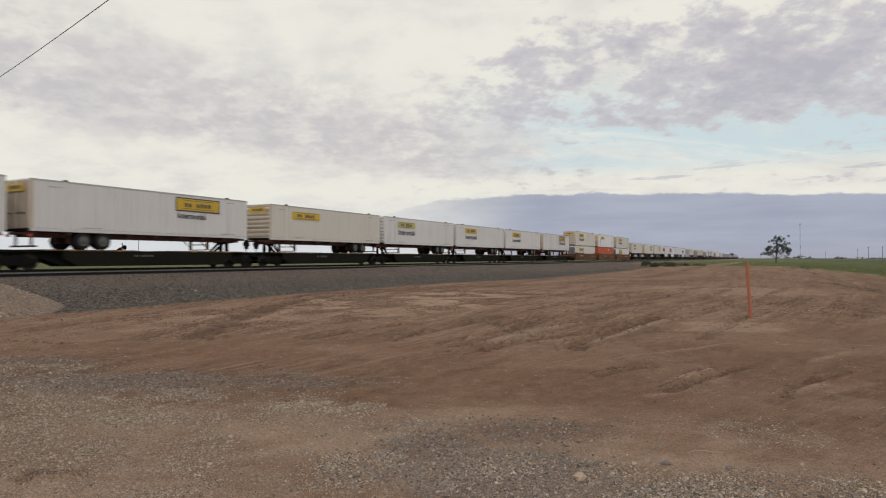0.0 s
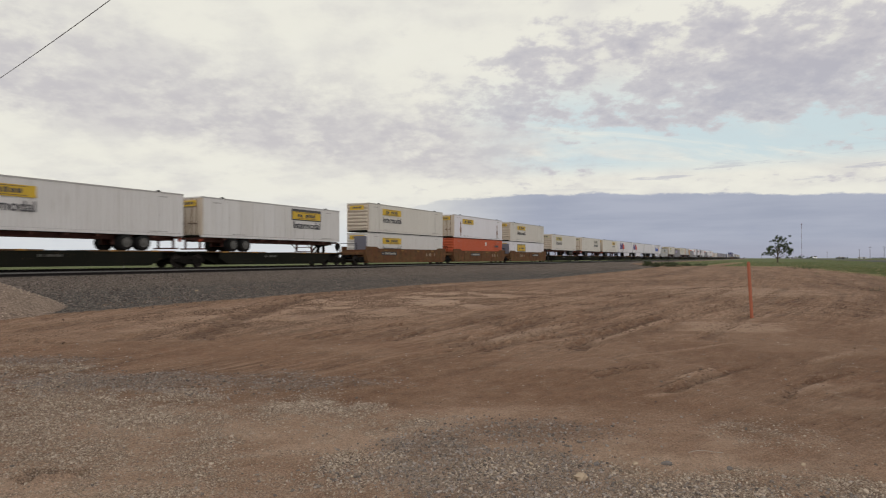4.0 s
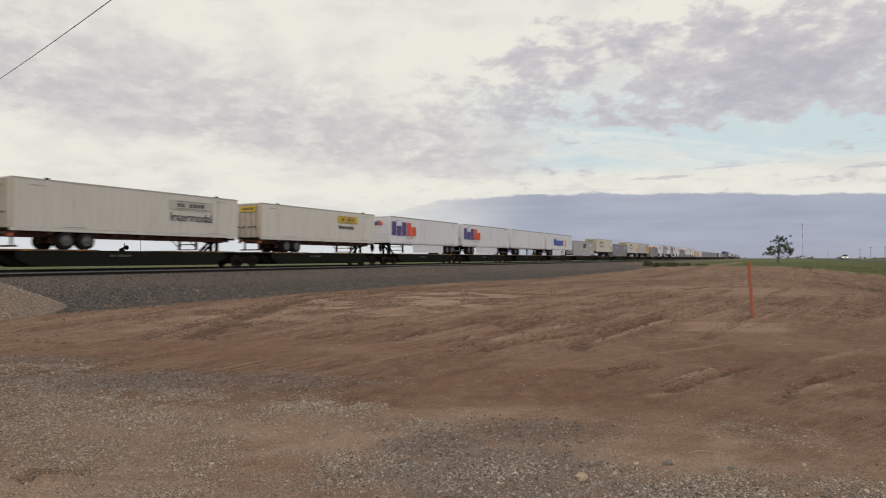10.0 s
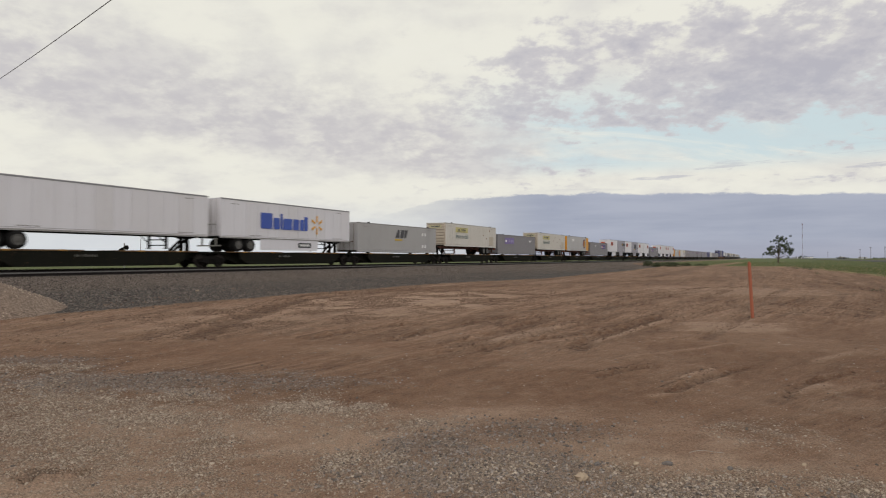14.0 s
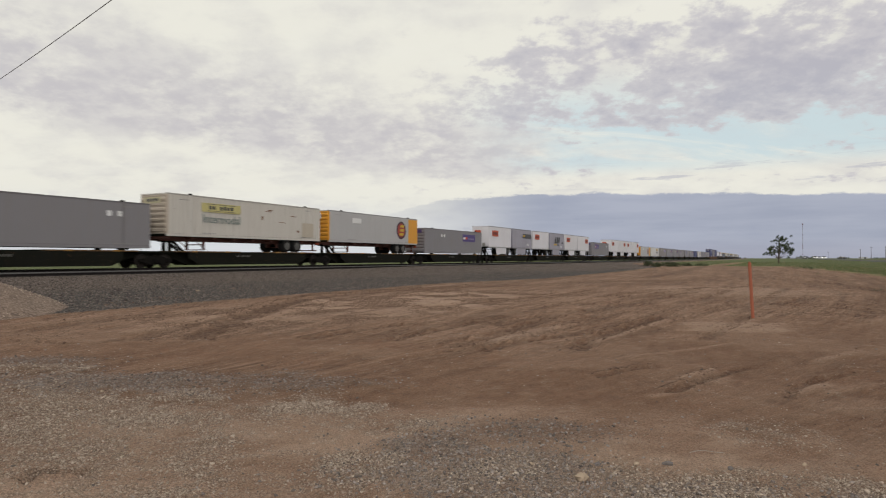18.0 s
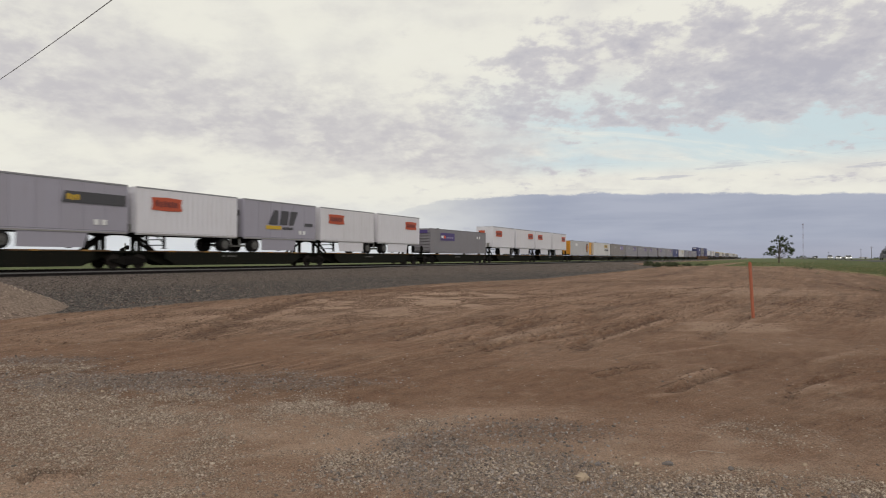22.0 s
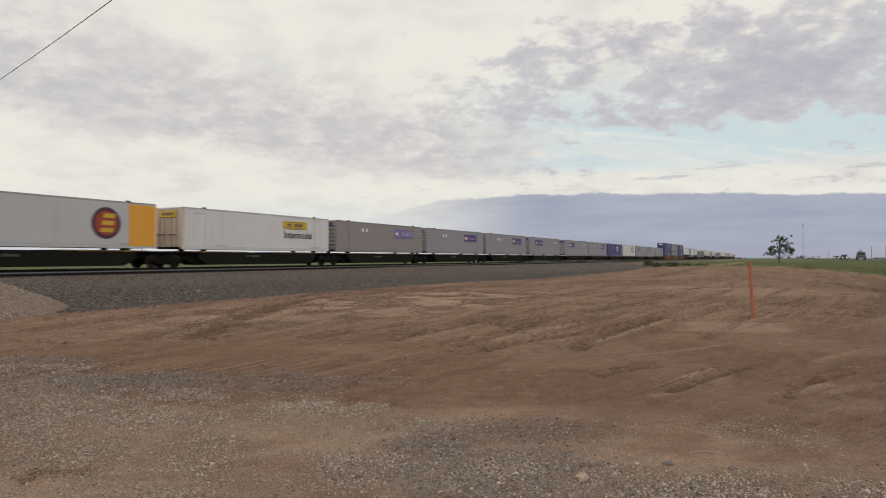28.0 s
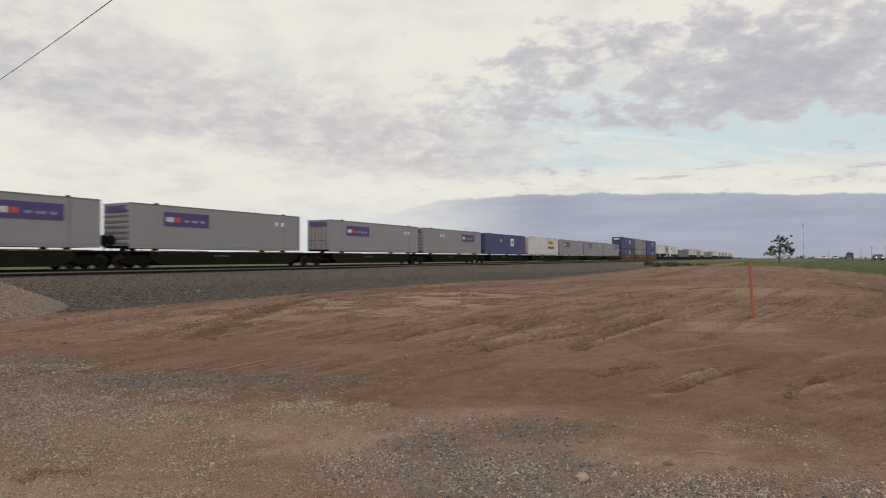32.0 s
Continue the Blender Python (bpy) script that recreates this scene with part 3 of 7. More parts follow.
def ground_material():
    m = bpy.data.materials.new("dirt, ballast and grass")
    m.use_nodes = True
    N = Nodes(m.node_tree)
    co = N.coords()
    ballast, grass, gravel = N.split(N.attr("zone_a").outputs['Vector'])
    blue, pale, damp_shade = N.split(N.attr("zone_b").outputs['Vector'])
    shoulder, tread, crumb = N.split(N.attr("zone_c").outputs['Vector'])
    way = N.attr("way").outputs['Vector']

    def cells(scale):
        v = N.add('ShaderNodeTexVoronoi', feature='F1')
        N.link(co, v.inputs['Vector'])
        v.inputs['Scale'].default_value = scale
        return N.split(v.outputs['Color']), v.outputs['Distance']
    g1 = N.noise(co, 1.1, 6, 0.6)
    g2 = N.noise(co, 14.0, 5, 0.7)
    g3 = N.noise(co, 75.0, 3, 0.6)
    patch = N.noise(co, 3.2, 7, 0.68)
    (peb_a, peb_b, peb_c), peb_d = cells(64.0)
    (big_a, big_b, big_c), big_d = cells(36.0)
    (rock_a, rock_b, rock_c), rock_d = cells(17.0)
    grain = N.noise(co, 45.0, 5, 0.80)
    # bare soil: dragged streaks, dry and damp, with the ruts' shade painted in
    busy = N.split(way)[2]
    way = N.scaled(way, 1.0, 1.0, 0.0)
    scrape = N.math('ADD', N.math('MULTIPLY', N.noise(N.scaled(way, 0.10, 2.4, 1.0), 1.0, 6, 0.66), 0.45), N.math('MULTIPLY', N.noise(N.scaled(way, 0.30, 7.5, 1.0, (3.0, 5.0, 0.0)), 1.0, 6, 0.70), 0.55))
    dirt = N.mix(g1, (0.198, 0.105, 0.062), (0.236, 0.130, 0.079))
    dirt = N.mix(N.math('MULTIPLY', N.step(N.noise(co, 0.55, 5, 0.6), 0.48, 0.66), 0.35), dirt, (0.232, 0.112, 0.066))
    dirt = N.mix(N.math('MULTIPLY', N.step(patch, 0.50, 0.72), 0.40), dirt, (0.275, 0.172, 0.116))
    dirt = N.mix(N.math('MULTIPLY', N.step(patch, 0.50, 0.32), 0.45), dirt, (0.125, 0.069, 0.044))
    dirt = N.mix(N.math('MULTIPLY', N.step(scrape, 0.520, 0.575), N.math('MULTIPLY', busy, 0.62)), dirt, (0.345, 0.222, 0.152))
    dirt = N.mix(N.math('MULTIPLY', N.step(scrape, 0.478, 0.425), N.math('MULTIPLY', busy, 0.70)), dirt, (0.090, 0.050, 0.032))
    marks = N.noise(N.scaled(way, 2.2, 15.0, 1.0, (1.0, 7.0, 0.0)), 1.0, 4, 0.62)
    marked = N.math('MULTIPLY', N.math('ADD', busy, crumb, clamp=True), 0.62)
    dirt = N.mix(N.math('MULTIPLY', N.step(marks, 0.53, 0.62), marked), dirt, (0.360, 0.235, 0.162))
    dirt = N.mix(N.math('MULTIPLY', N.step(marks, 0.47, 0.38), marked), dirt, (0.092, 0.051, 0.033))
    dirt = N.mix(N.math('MULTIPLY', pale, N.math('ADD', 0.38, N.math('MULTIPLY', patch, 0.75))), dirt, (0.56, 0.400, 0.300))
    # dark rut colour: damp soil plus painted shade of the track relief
    clotted = N.math('MULTIPLY', damp_shade, N.math('ADD', 0.35, N.math('MULTIPLY', N.step(g2, 0.36, 0.62), 0.55)))
    dirt = N.mix(clotted, dirt, (0.074, 0.041, 0.027))
    lug = N.math('MULTIPLY', N.math('ADD', tread, N.math('MULTIPLY', crumb, 0.6)), N.step(N.noise(co, 8.5, 3, 0.7), 0.52, 0.62))
    dirt = N.mix(N.math('MULTIPLY', lug, 0.6, clamp=True), dirt, (0.058, 0.032, 0.022))
    dirt = N.mix(N.math('MULTIPLY', N.step(peb_a, 0.84, 0.95), 0.32), dirt, (0.30, 0.225, 0.175))
    # loose stone lying close, with dark joints between the chips
    stone = N.mix(peb_a, (0.36, 0.268, 0.203), (0.84, 0.695, 0.565))
    stone = N.mix(N.math('MULTIPLY', N.step(peb_b, 0.70, 0.80), 0.8), stone, (0.30, 0.25, 0.22))
    stone = N.mix(N.math('MULTIPLY', N.step(big_a, 0.62, 0.70), 0.6), stone, N.mix(big_b, (0.34, 0.26, 0.205), (0.66, 0.56, 0.46)))
    stone = N.mix(N.math('MULTIPLY', N.step(peb_d, 0.30, 0.60), 0.80), stone, (0.140, 0.086, 0.060))
    broken = N.math('ADD', N.math('MULTIPLY', N.math('SUBTRACT', patch, 0.5), 2.2), N.math('MULTIPLY', N.math('SUBTRACT', g2, 0.5), 1.2))
    c = N.mix(N.math('MULTIPLY', N.step(N.math('ADD', gravel, N.math('MULTIPLY', broken, 0.95)), 0.08, 0.72), 0.85), dirt, stone)
    bstone = N.mix(big_a, (0.18, 0.150, 0.138), (0.60, 0.515, 0.465))
    bstone = N.mix(N.math('MULTIPLY', N.step(peb_b, 0.5, 0.7), 0.6), bstone, N.mix(peb_c, (0.20, 0.155, 0.13), (0.66, 0.55, 0.465)))
    bstone = N.mix(N.math('MULTIPLY', N.step(big_d, 0.34, 0.62), 0.55), bstone, (0.12, 0.082, 0.062))
    c = N.mix(N.math('MULTIPLY', N.step(N.math('ADD', blue, N.math('MULTIPLY', broken, 0.55)), 0.10, 1.0), 0.66), c, bstone)
    # railway stone: grey on the slope, browner beside the track
    bal = N.mix(rock_a, (0.032, 0.029, 0.029), (0.235, 0.212, 0.200))
    bal_dusty = N.mix(rock_b, (0.062, 0.049, 0.044), (0.38, 0.305, 0.265))
    bal = N.mix(N.math('MULTIPLY', shoulder, 0.85), bal, bal_dusty)
    bal = N.mix(N.math('MULTIPLY', N.step(patch, 0.50, 0.75), 0.30), bal, (0.21, 0.165, 0.14))
    bal = N.mix(N.math('MULTIPLY', N.step(rock_d, 0.42, 0.75), 0.55), bal, (0.022, 0.019, 0.018))
    c = N.mix(N.step(N.math('ADD', ballast, N.math('MULTIPLY', N.math('SUBTRACT', patch, 0.5), 0.9)), 0.35, 0.65), c, bal)
    pebbly = N.math('SUBTRACT', 1.0, grass, clamp=True)
    (grit, grit_b, grit_c), grit_d = cells(105.0)
    c = N.mix(N.math('MULTIPLY', pebbly, N.math('ADD', 0.55, N.math('MULTIPLY', gravel, 0.45))), c, N.mix(1.0, c, N.mix(grit, (0.52, 0.50, 0.48), (1.48, 1.46, 1.44)), 'MULTIPLY'))
    c = N.mix(N.math('MULTIPLY', N.step(grain, 0.50, 0.66), N.math('MULTIPLY', pebbly, 0.65)), c, N.mix(0.42, c, (0.60, 0.46, 0.35)))
    c = N.mix(N.math('MULTIPLY', N.step(grain, 0.48, 0.34), N.math('MULTIPLY', pebbly, 0.75)), c, N.mix(1.0, c, (0.60, 0.57, 0.55), 'MULTIPLY'))
    # grass
    t1 = N.noise(co, 0.35, 7, 0.65)
    green = N.mix(g2, (0.055, 0.078, 0.027), (0.120, 0.138, 0.052))
    green = N.mix(N.step(t1, 0.50, 0.72), green, (0.18, 0.165, 0.080))
    green = N.mix(N.math('MULTIPLY', N.step(N.math('MULTIPLY', grass, N.math('SUBTRACT', 1.0, grass)), 0.02, 0.2), 0.7), green, (0.32, 0.24, 0.145))
    c = N.mix(N.step(N.math('ADD', grass, N.math('MULTIPLY', N.math('SUBTRACT', g1, 0.5), 0.5)), 0.35, 0.65), c, green)
    h = N.math('ADD', N.math('MULTIPLY', g2, 0.5), N.math('MULTIPLY', g3, 0.25))
    h = N.math('ADD', h, N.math('MULTIPLY', N.math('SUBTRACT', 1.0, peb_d), N.math('ADD', 0.12, N.math('MULTIPLY', N.math('MAXIMUM', gravel, blue), 1.1))))
    h = N.math('ADD', h, N.math('MULTIPLY', N.math('MULTIPLY', ballast, N.math('SUBTRACT', 1.0, rock_d)), 3.0))
    h = N.math('ADD', h, N.math('ADD', N.math('MULTIPLY', scrape, 1.2), N.math('MULTIPLY', grain, 0.5)))
    N.surface(c, 0.92, 0.0, N.bump(h, 1.0, 0.06), spec=0.2)
    return m


def ground():
    fine = np.arange(-47, 47.01, 0.115)
    rest = np.arange(53, 308, 6.0)
    deg = np.concatenate([fine, rest])
    rad = np.concatenate([[0.6, 1.2, 1.9, 2.5], 3.0 * np.exp(np.arange(0, math.log(70 / 3.0), 0.0082)),
                          70 * np.exp(np.arange(0.02, math.log(4600 / 70), 0.035)), [4700]])
    A, R = np.meshgrid(np.radians(deg), rad)
    x, y = (R * np.sin(A)).ravel(), (R * np.cos(A)).ravel()
    z, ballast, grass, gravel, blue, pale, damp_shade, crumb, shoulder, tread, quiet = ground_fields(x, y)
    na, nr = len(deg), len(rad)
    i, j = np.meshgrid(np.arange(na), np.arange(nr - 1))
    k = (i + 1) % na
    quads = np.stack([j * na + i, j * na + k, (j + 1) * na + k, (j + 1) * na + i], -1).reshape(-1, 4)[:, ::-1]
    me = bpy.data.meshes.new("ground")
    nv = len(x)
    co = np.stack([x, y, z], -1)
    co = np.vstack([co, [[0, 0, float(z[:na].mean())]]])
    hub = np.stack([np.full(na, nv), np.arange(na), (np.arange(na) + 1) % na], -1)
    me.vertices.add(nv + 1)
    me.vertices.foreach_set("co", co.astype(np.float32).ravel())
    me.loops.add(quads.size + hub.size)
    me.loops.foreach_set("vertex_index", np.concatenate([quads.ravel(), hub.ravel()]).astype(np.int32))
    me.polygons.add(len(quads) + len(hub))
    me.polygons.foreach_set("loop_start", np.concatenate([np.arange(len(quads)) * 4, quads.size + np.arange(len(hub)) * 3]).astype(np.int32))
    me.polygons.foreach_set("use_smooth", np.ones(len(quads) + len(hub), dtype=bool))
    for name, cols in (("zone_a", (ballast, grass, gravel)), ("zone_b", (blue, pale, damp_shade)), ("zone_c", (shoulder, tread, crumb)), ("way", (*flow(x, y), quiet))):
        at = me.attributes.new(name, 'FLOAT_VECTOR', 'POINT')
        at.data.foreach_set("vector", np.vstack([np.stack(cols, -1), [np.stack(cols, -1)[:na].mean(0)]]).astype(np.float32).ravel())
    me.update(calc_edges=True)
    me.validate()
    me.materials.append(ground_material())
    tagged(new("ground", me), "red-brown graded dirt with wheel tracks, gravel patches and green grass", "ground", kind="structure")


ground()


def pebbles(name, xs, ys, size, mat, label, category, seed, sink=0.3, rand=None):
    """Many small stones lying on the ground, one mesh."""
    rng = np.random.default_rng(seed)
    n = len(xs)
    z = ground_fields(xs, ys)[0]
    cube = np.array([(a, b, c) for c in (-1, 1) for a, b in ((-1, -1), (1, -1), (1, 1), (-1, 1))], float) * 0.62
    v = cube[None] * (1 + 0.55 * (rng.random((n, 8, 3)) - 0.5))
    v *= np.stack([rng.uniform(0.7, 1.3, n), rng.uniform(0.6, 1.0, n), rng.uniform(0.4, 0.75, n)], -1)[:, None]
    a = rng.random(n) * 6.283
    c, s = np.cos(a)[:, None], np.sin(a)[:, None]
    tilt = rng.uniform(-0.5, 0.5, n)[:, None]
    x, y, w = v[..., 0], v[..., 1], v[..., 2]
    w = w + tilt * x
    v = np.stack([c * x - s * y, s * x + c * y, w], -1) * size[:, None, None]
    v += np.stack([xs, ys, z + size * (0.5 - sink)], -1)[:, None]
    quad = np.array([(3, 2, 1, 0), (4, 5, 6, 7), (0, 1, 5, 4), (1, 2, 6, 5), (2, 3, 7, 6), (3, 0, 4, 7)])
    f = (quad[None] + (np.arange(n) * 8)[:, None, None]).reshape(-1, 4)
    me = bpy.data.meshes.new(name)
    me.vertices.add(n * 8)
    me.vertices.foreach_set("co", v.astype(np.float32).ravel())
    me.loops.add(f.size)
    me.loops.foreach_set("vertex_index", f.astype(np.int32).ravel())
    me.polygons.add(len(f))
    me.polygons.foreach_set("loop_start", (np.arange(len(f)) * 4).astype(np.int32))
    me.update(calc_edges=True)
    me.materials.append(mat)
    return tagged(new(name, me), label, category, kind="stuff")


def stone_material(name, a, b, dusty=0.3):
    m = bpy.data.materials.new(name)
    m.use_nodes = True
    N = Nodes(m.node_tree)
    isl = N.add('ShaderNodeNewGeometry').outputs['Random Per Island']
    n = N.noise(N.coords(), 40.0, 4, 0.6)
    c = N.mix(isl, a, b)
    c = N.mix(N.math('MULTIPLY', n, dusty), c, (0.15, 0.098, 0.070))
    N.surface(c, 0.9, 0.0, N.bump(n, 0.4, 0.005), spec=0.25)
    return m


PALE_STONE = stone_material("pale limestone chips", (0.24, 0.178, 0.136), (0.66, 0.548, 0.445))
BLUE_STONE = stone_material("blue-grey stone chips", (0.10, 0.084, 0.078), (0.46, 0.40, 0.36))
BALLAST_STONE = stone_material("grey-brown ballast stone", (0.045, 0.039, 0.036), (0.33, 0.280, 0.248))


def scatter():
    rng = np.random.default_rng(5)

    def pick(n, keep):
        r = 3.6 * np.exp(rng.random(n) * math.log(15 / 3.6))
        a = np.radians(rng.uniform(-39, 39, n))
        x, y = r * np.sin(a), r * np.cos(a)
        fl = ground_fields(x, y)
        k = rng.random(n) < keep(fl)
        return x[k], y[k], r[k], fl[3][k]
    x, y, r, rich = pick(380000, lambda f: np.clip(0.006 + 0.85 * f[3] ** 1.5, 0, 1) * (1 - 0.5 * f[4]))
    pebbles("gravel_chips", x, y, (0.0042 + 0.0088 * rng.random(len(x)) ** 3) * (0.8 + 0.05 * r) * (0.8 + 0.5 * rich) * np.where(rng.random(len(x)) < 0.02, 1.6, 1), PALE_STONE,
            "pale loose gravel scattered over the dirt", "gravel", 6)
    x, y, r, rich = pick(130000, lambda f: np.clip(0.006 + 0.65 * f[4], 0, 1))
    pebbles("grey_gravel", x, y, (0.0050 + 0.014 * rng.random(len(x)) ** 3) * (0.8 + 0.05 * r), BLUE_STONE,
            "blue-grey crushed stone spilled on the dirt", "gravel", 7)
    # crushed stone on the embankment
    n = 42000
    along = 2 + 120 * rng.random(n) ** 1.5
    p = rng.uniform(18.0, 33.0, n)
    x, y = along * AX - p * AY, along * AY + p * AX
    f = ground_fields(x, y)
    k = (rng.random(n) < f[1]) & (np.abs(p - 32.9) > 1.6)
    pebbles("track_ballast", x[k], y[k], rng.uniform(0.022, 0.048, k.sum()), BALLAST_STONE,
            "grey crushed stone ballast on the embankment", "ballast", 8, 0.35)


scatter()


def clods():
    """Dark crumbs of soil along the wheel tracks, and a few single stones."""
    rng = np.random.default_rng(17)
    n = 480000
    r = 6 * np.exp(rng.random(n) * math.log(40 / 6))
    a = np.radians(rng.uniform(-39, 39, n))
    x, y = r * np.sin(a), r * np.cos(a)
    f = ground_fields(x, y)
    k = rng.random(n) < np.clip(2.2 * np.maximum(f[7] - 0.20, 0.006 * (f[3] < 0.2)) * smooth(fbm(x * 0.8, y * 0.8, 19, 3), 0.36, 0.60), 0, 1)
    pebbles("soil_crumbs", x[k], y[k], (0.0050 + 0.0110 * rng.random(k.sum()) ** 2) * (0.35 + 0.055 * r[k]),
            stone_material("dark soil crumbs", (0.075, 0.043, 0.030), (0.24, 0.155, 0.110), 0.4), "dark crumbs of red soil along the wheel tracks", "soil", 18)


def tyre_clods():
    """Lumps that tyre lugs pressed up, in rows along the ruts and ridges."""
    rng = np.random.default_rng(29)
    xs, ys, sz = [], [], []
    for k, (a, b, c, width, depth) in enumerate(RUTS_NEAR_RAILWAY + RUTS_MIDDLE + RUTS_FIELD_SIDE + RIDGES_DRY + RIDGES_FAINT):
        a, b, c = np.array(a), np.array(b), np.array(c)
        b = 2 * b - (a + c) / 2
        length = np.linalg.norm(c - a)
        rows = max(2, min(6, int(width / 0.13)))
        n = int(min(length, 30) / 0.12)
        u = np.linspace(0.04, 0.96, n)
        for r in range(rows):
            q = u + rng.normal(size=n) * 0.02 / max(length, 0.3)
            px = (1 - q) ** 2 * a[0] + 2 * q * (1 - q) * b[0] + q * q * c[0]
            py = (1 - q) ** 2 * a[1] + 2 * q * (1 - q) * b[1] + q * q * c[1]
            tx, ty = 2 * (1 - q) * (b[0] - a[0]) + 2 * q * (c[0] - b[0]), 2 * (1 - q) * (b[1] - a[1]) + 2 * q * (c[1] - b[1])
            tl = np.hypot(tx, ty)
            side = ((r + 0.5) / rows - 0.5) * width * 1.7 + rng.normal(size=n) * 0.05
            px, py = px - ty / tl * side, py + tx / tl * side
            keep = rng.random(n) < depth * smooth(fbm(px * 0.9, py * 0.9, 400 + k, 3), 0.40, 0.56)
            far = np.hypot(px, py)[keep]
            xs.append(px[keep])
            ys.append(py[keep])
            sz.append((0.013 + 0.026 * rng.random(keep.sum()) ** 2) * np.clip(0.35 + 0.045 * far, 0.3, 1.6))
    # fainter tread rows all over the yard
    ways, outs, side = [], [], []
    for k in range(150):
        w0 = rng.uniform(13, 36)
        way = np.arange(w0, w0 + rng.uniform(2, 9), 0.10)
        for r in (-0.13, 0.0, 0.13):
            ways.append(way)
            outs.append(np.full(len(way), rng.uniform(-8.5, 8.5) if r < 0 else outs[-1][0]))
            side.append(r + rng.normal(size=len(way)) * 0.03)
    way, out, side = np.concatenate(ways), np.concatenate(outs), np.concatenate(side)
    q = out * FAN_REACH * (1 - np.exp(-way / FAN_REACH)) / 10 + side
    px, py = FAN_X + way * AX + q * AY, FAN_Y + way * AY - q * AX
    f = ground_fields(px, py)
    keep = (rng.random(len(way)) < 0.75 * f[10]) & (f[1] + f[2] < 0.1) & (f[3] < 0.15)
    xs.append(px[keep])
    ys.append(py[keep])
    sz.append((0.009 + 0.016 * rng.random(keep.sum()) ** 2) * np.clip(0.35 + 0.045 * np.hypot(px, py)[keep], 0.3, 1.6))
    x, y, size = np.concatenate(xs), np.concatenate(ys), np.concatenate(sz)
    pebbles("tyre_clods", x, y, size, stone_material("pressed soil clods", (0.085, 0.048, 0.033), (0.30, 0.195, 0.138), 0.4),
            "clods of red soil pressed up by tyre lugs along the ruts", "soil", 30, 0.45)


clods()
tyre_clods()


def boulder(x, y, size, mat, label, seed):
    rng = random.Random(seed)
    bm = bmesh.new()
    bmesh.ops.create_icosphere(bm, subdivisions=2, radius=1)
    for v in bm.verts:
        k = 0.8 + 0.4 * noise.noise(v.co * 1.4 + Vector((seed, 0, 0)))
        v.co = Vector((v.co.x * size * k * 1.3, v.co.y * size * k * 0.9, v.co.z * size * k * 0.55))
    me = bpy.data.meshes.new("stone")
    bm.to_mesh(me)
    bm.free()
    me.materials.append(mat)
    ob = tagged(new("stone", me), label, "stone", group="single stones on the dirt")
    ob.matrix_world = pose(x, y, height_at(x, y) + size * 0.25, 0, 0, rng.uniform(0, 180))


def spot(px, py):
    """Where the level ground lies under that way of looking ahead."""
    t = (457.0 - py) / 1132.0
    d = EYE_Z / -t
    return (px - 784.0) / 1132.0 * d, d


TAN_STONE = stone_material("tan weathered stone", (0.36, 0.275, 0.195), (0.44, 0.345, 0.25))
GREY_STONE = stone_material("dark grey weathered stone", (0.10, 0.092, 0.09), (0.17, 0.155, 0.15))
for k, (a, b, size, grey) in enumerate([(1028, 842, 0.062, False), (1124, 818, 0.030, False), (940, 815, 0.022, False), (1180, 818, 0.042, True), (1056, 818, 0.034, True),
                                        (1420, 818, 0.024, False), (182, 692, 0.026, False), (110, 678, 0.024, False), (350, 526, 0.10, False), (1290, 826, 0.030, True)]):
    bx, by = spot(a, b)
    boulder(bx, by, size, GREY_STONE if grey else TAN_STONE, "dark grey loose stone lying on the dirt" if grey else "tan loose stone lying on the dirt", k + 3)


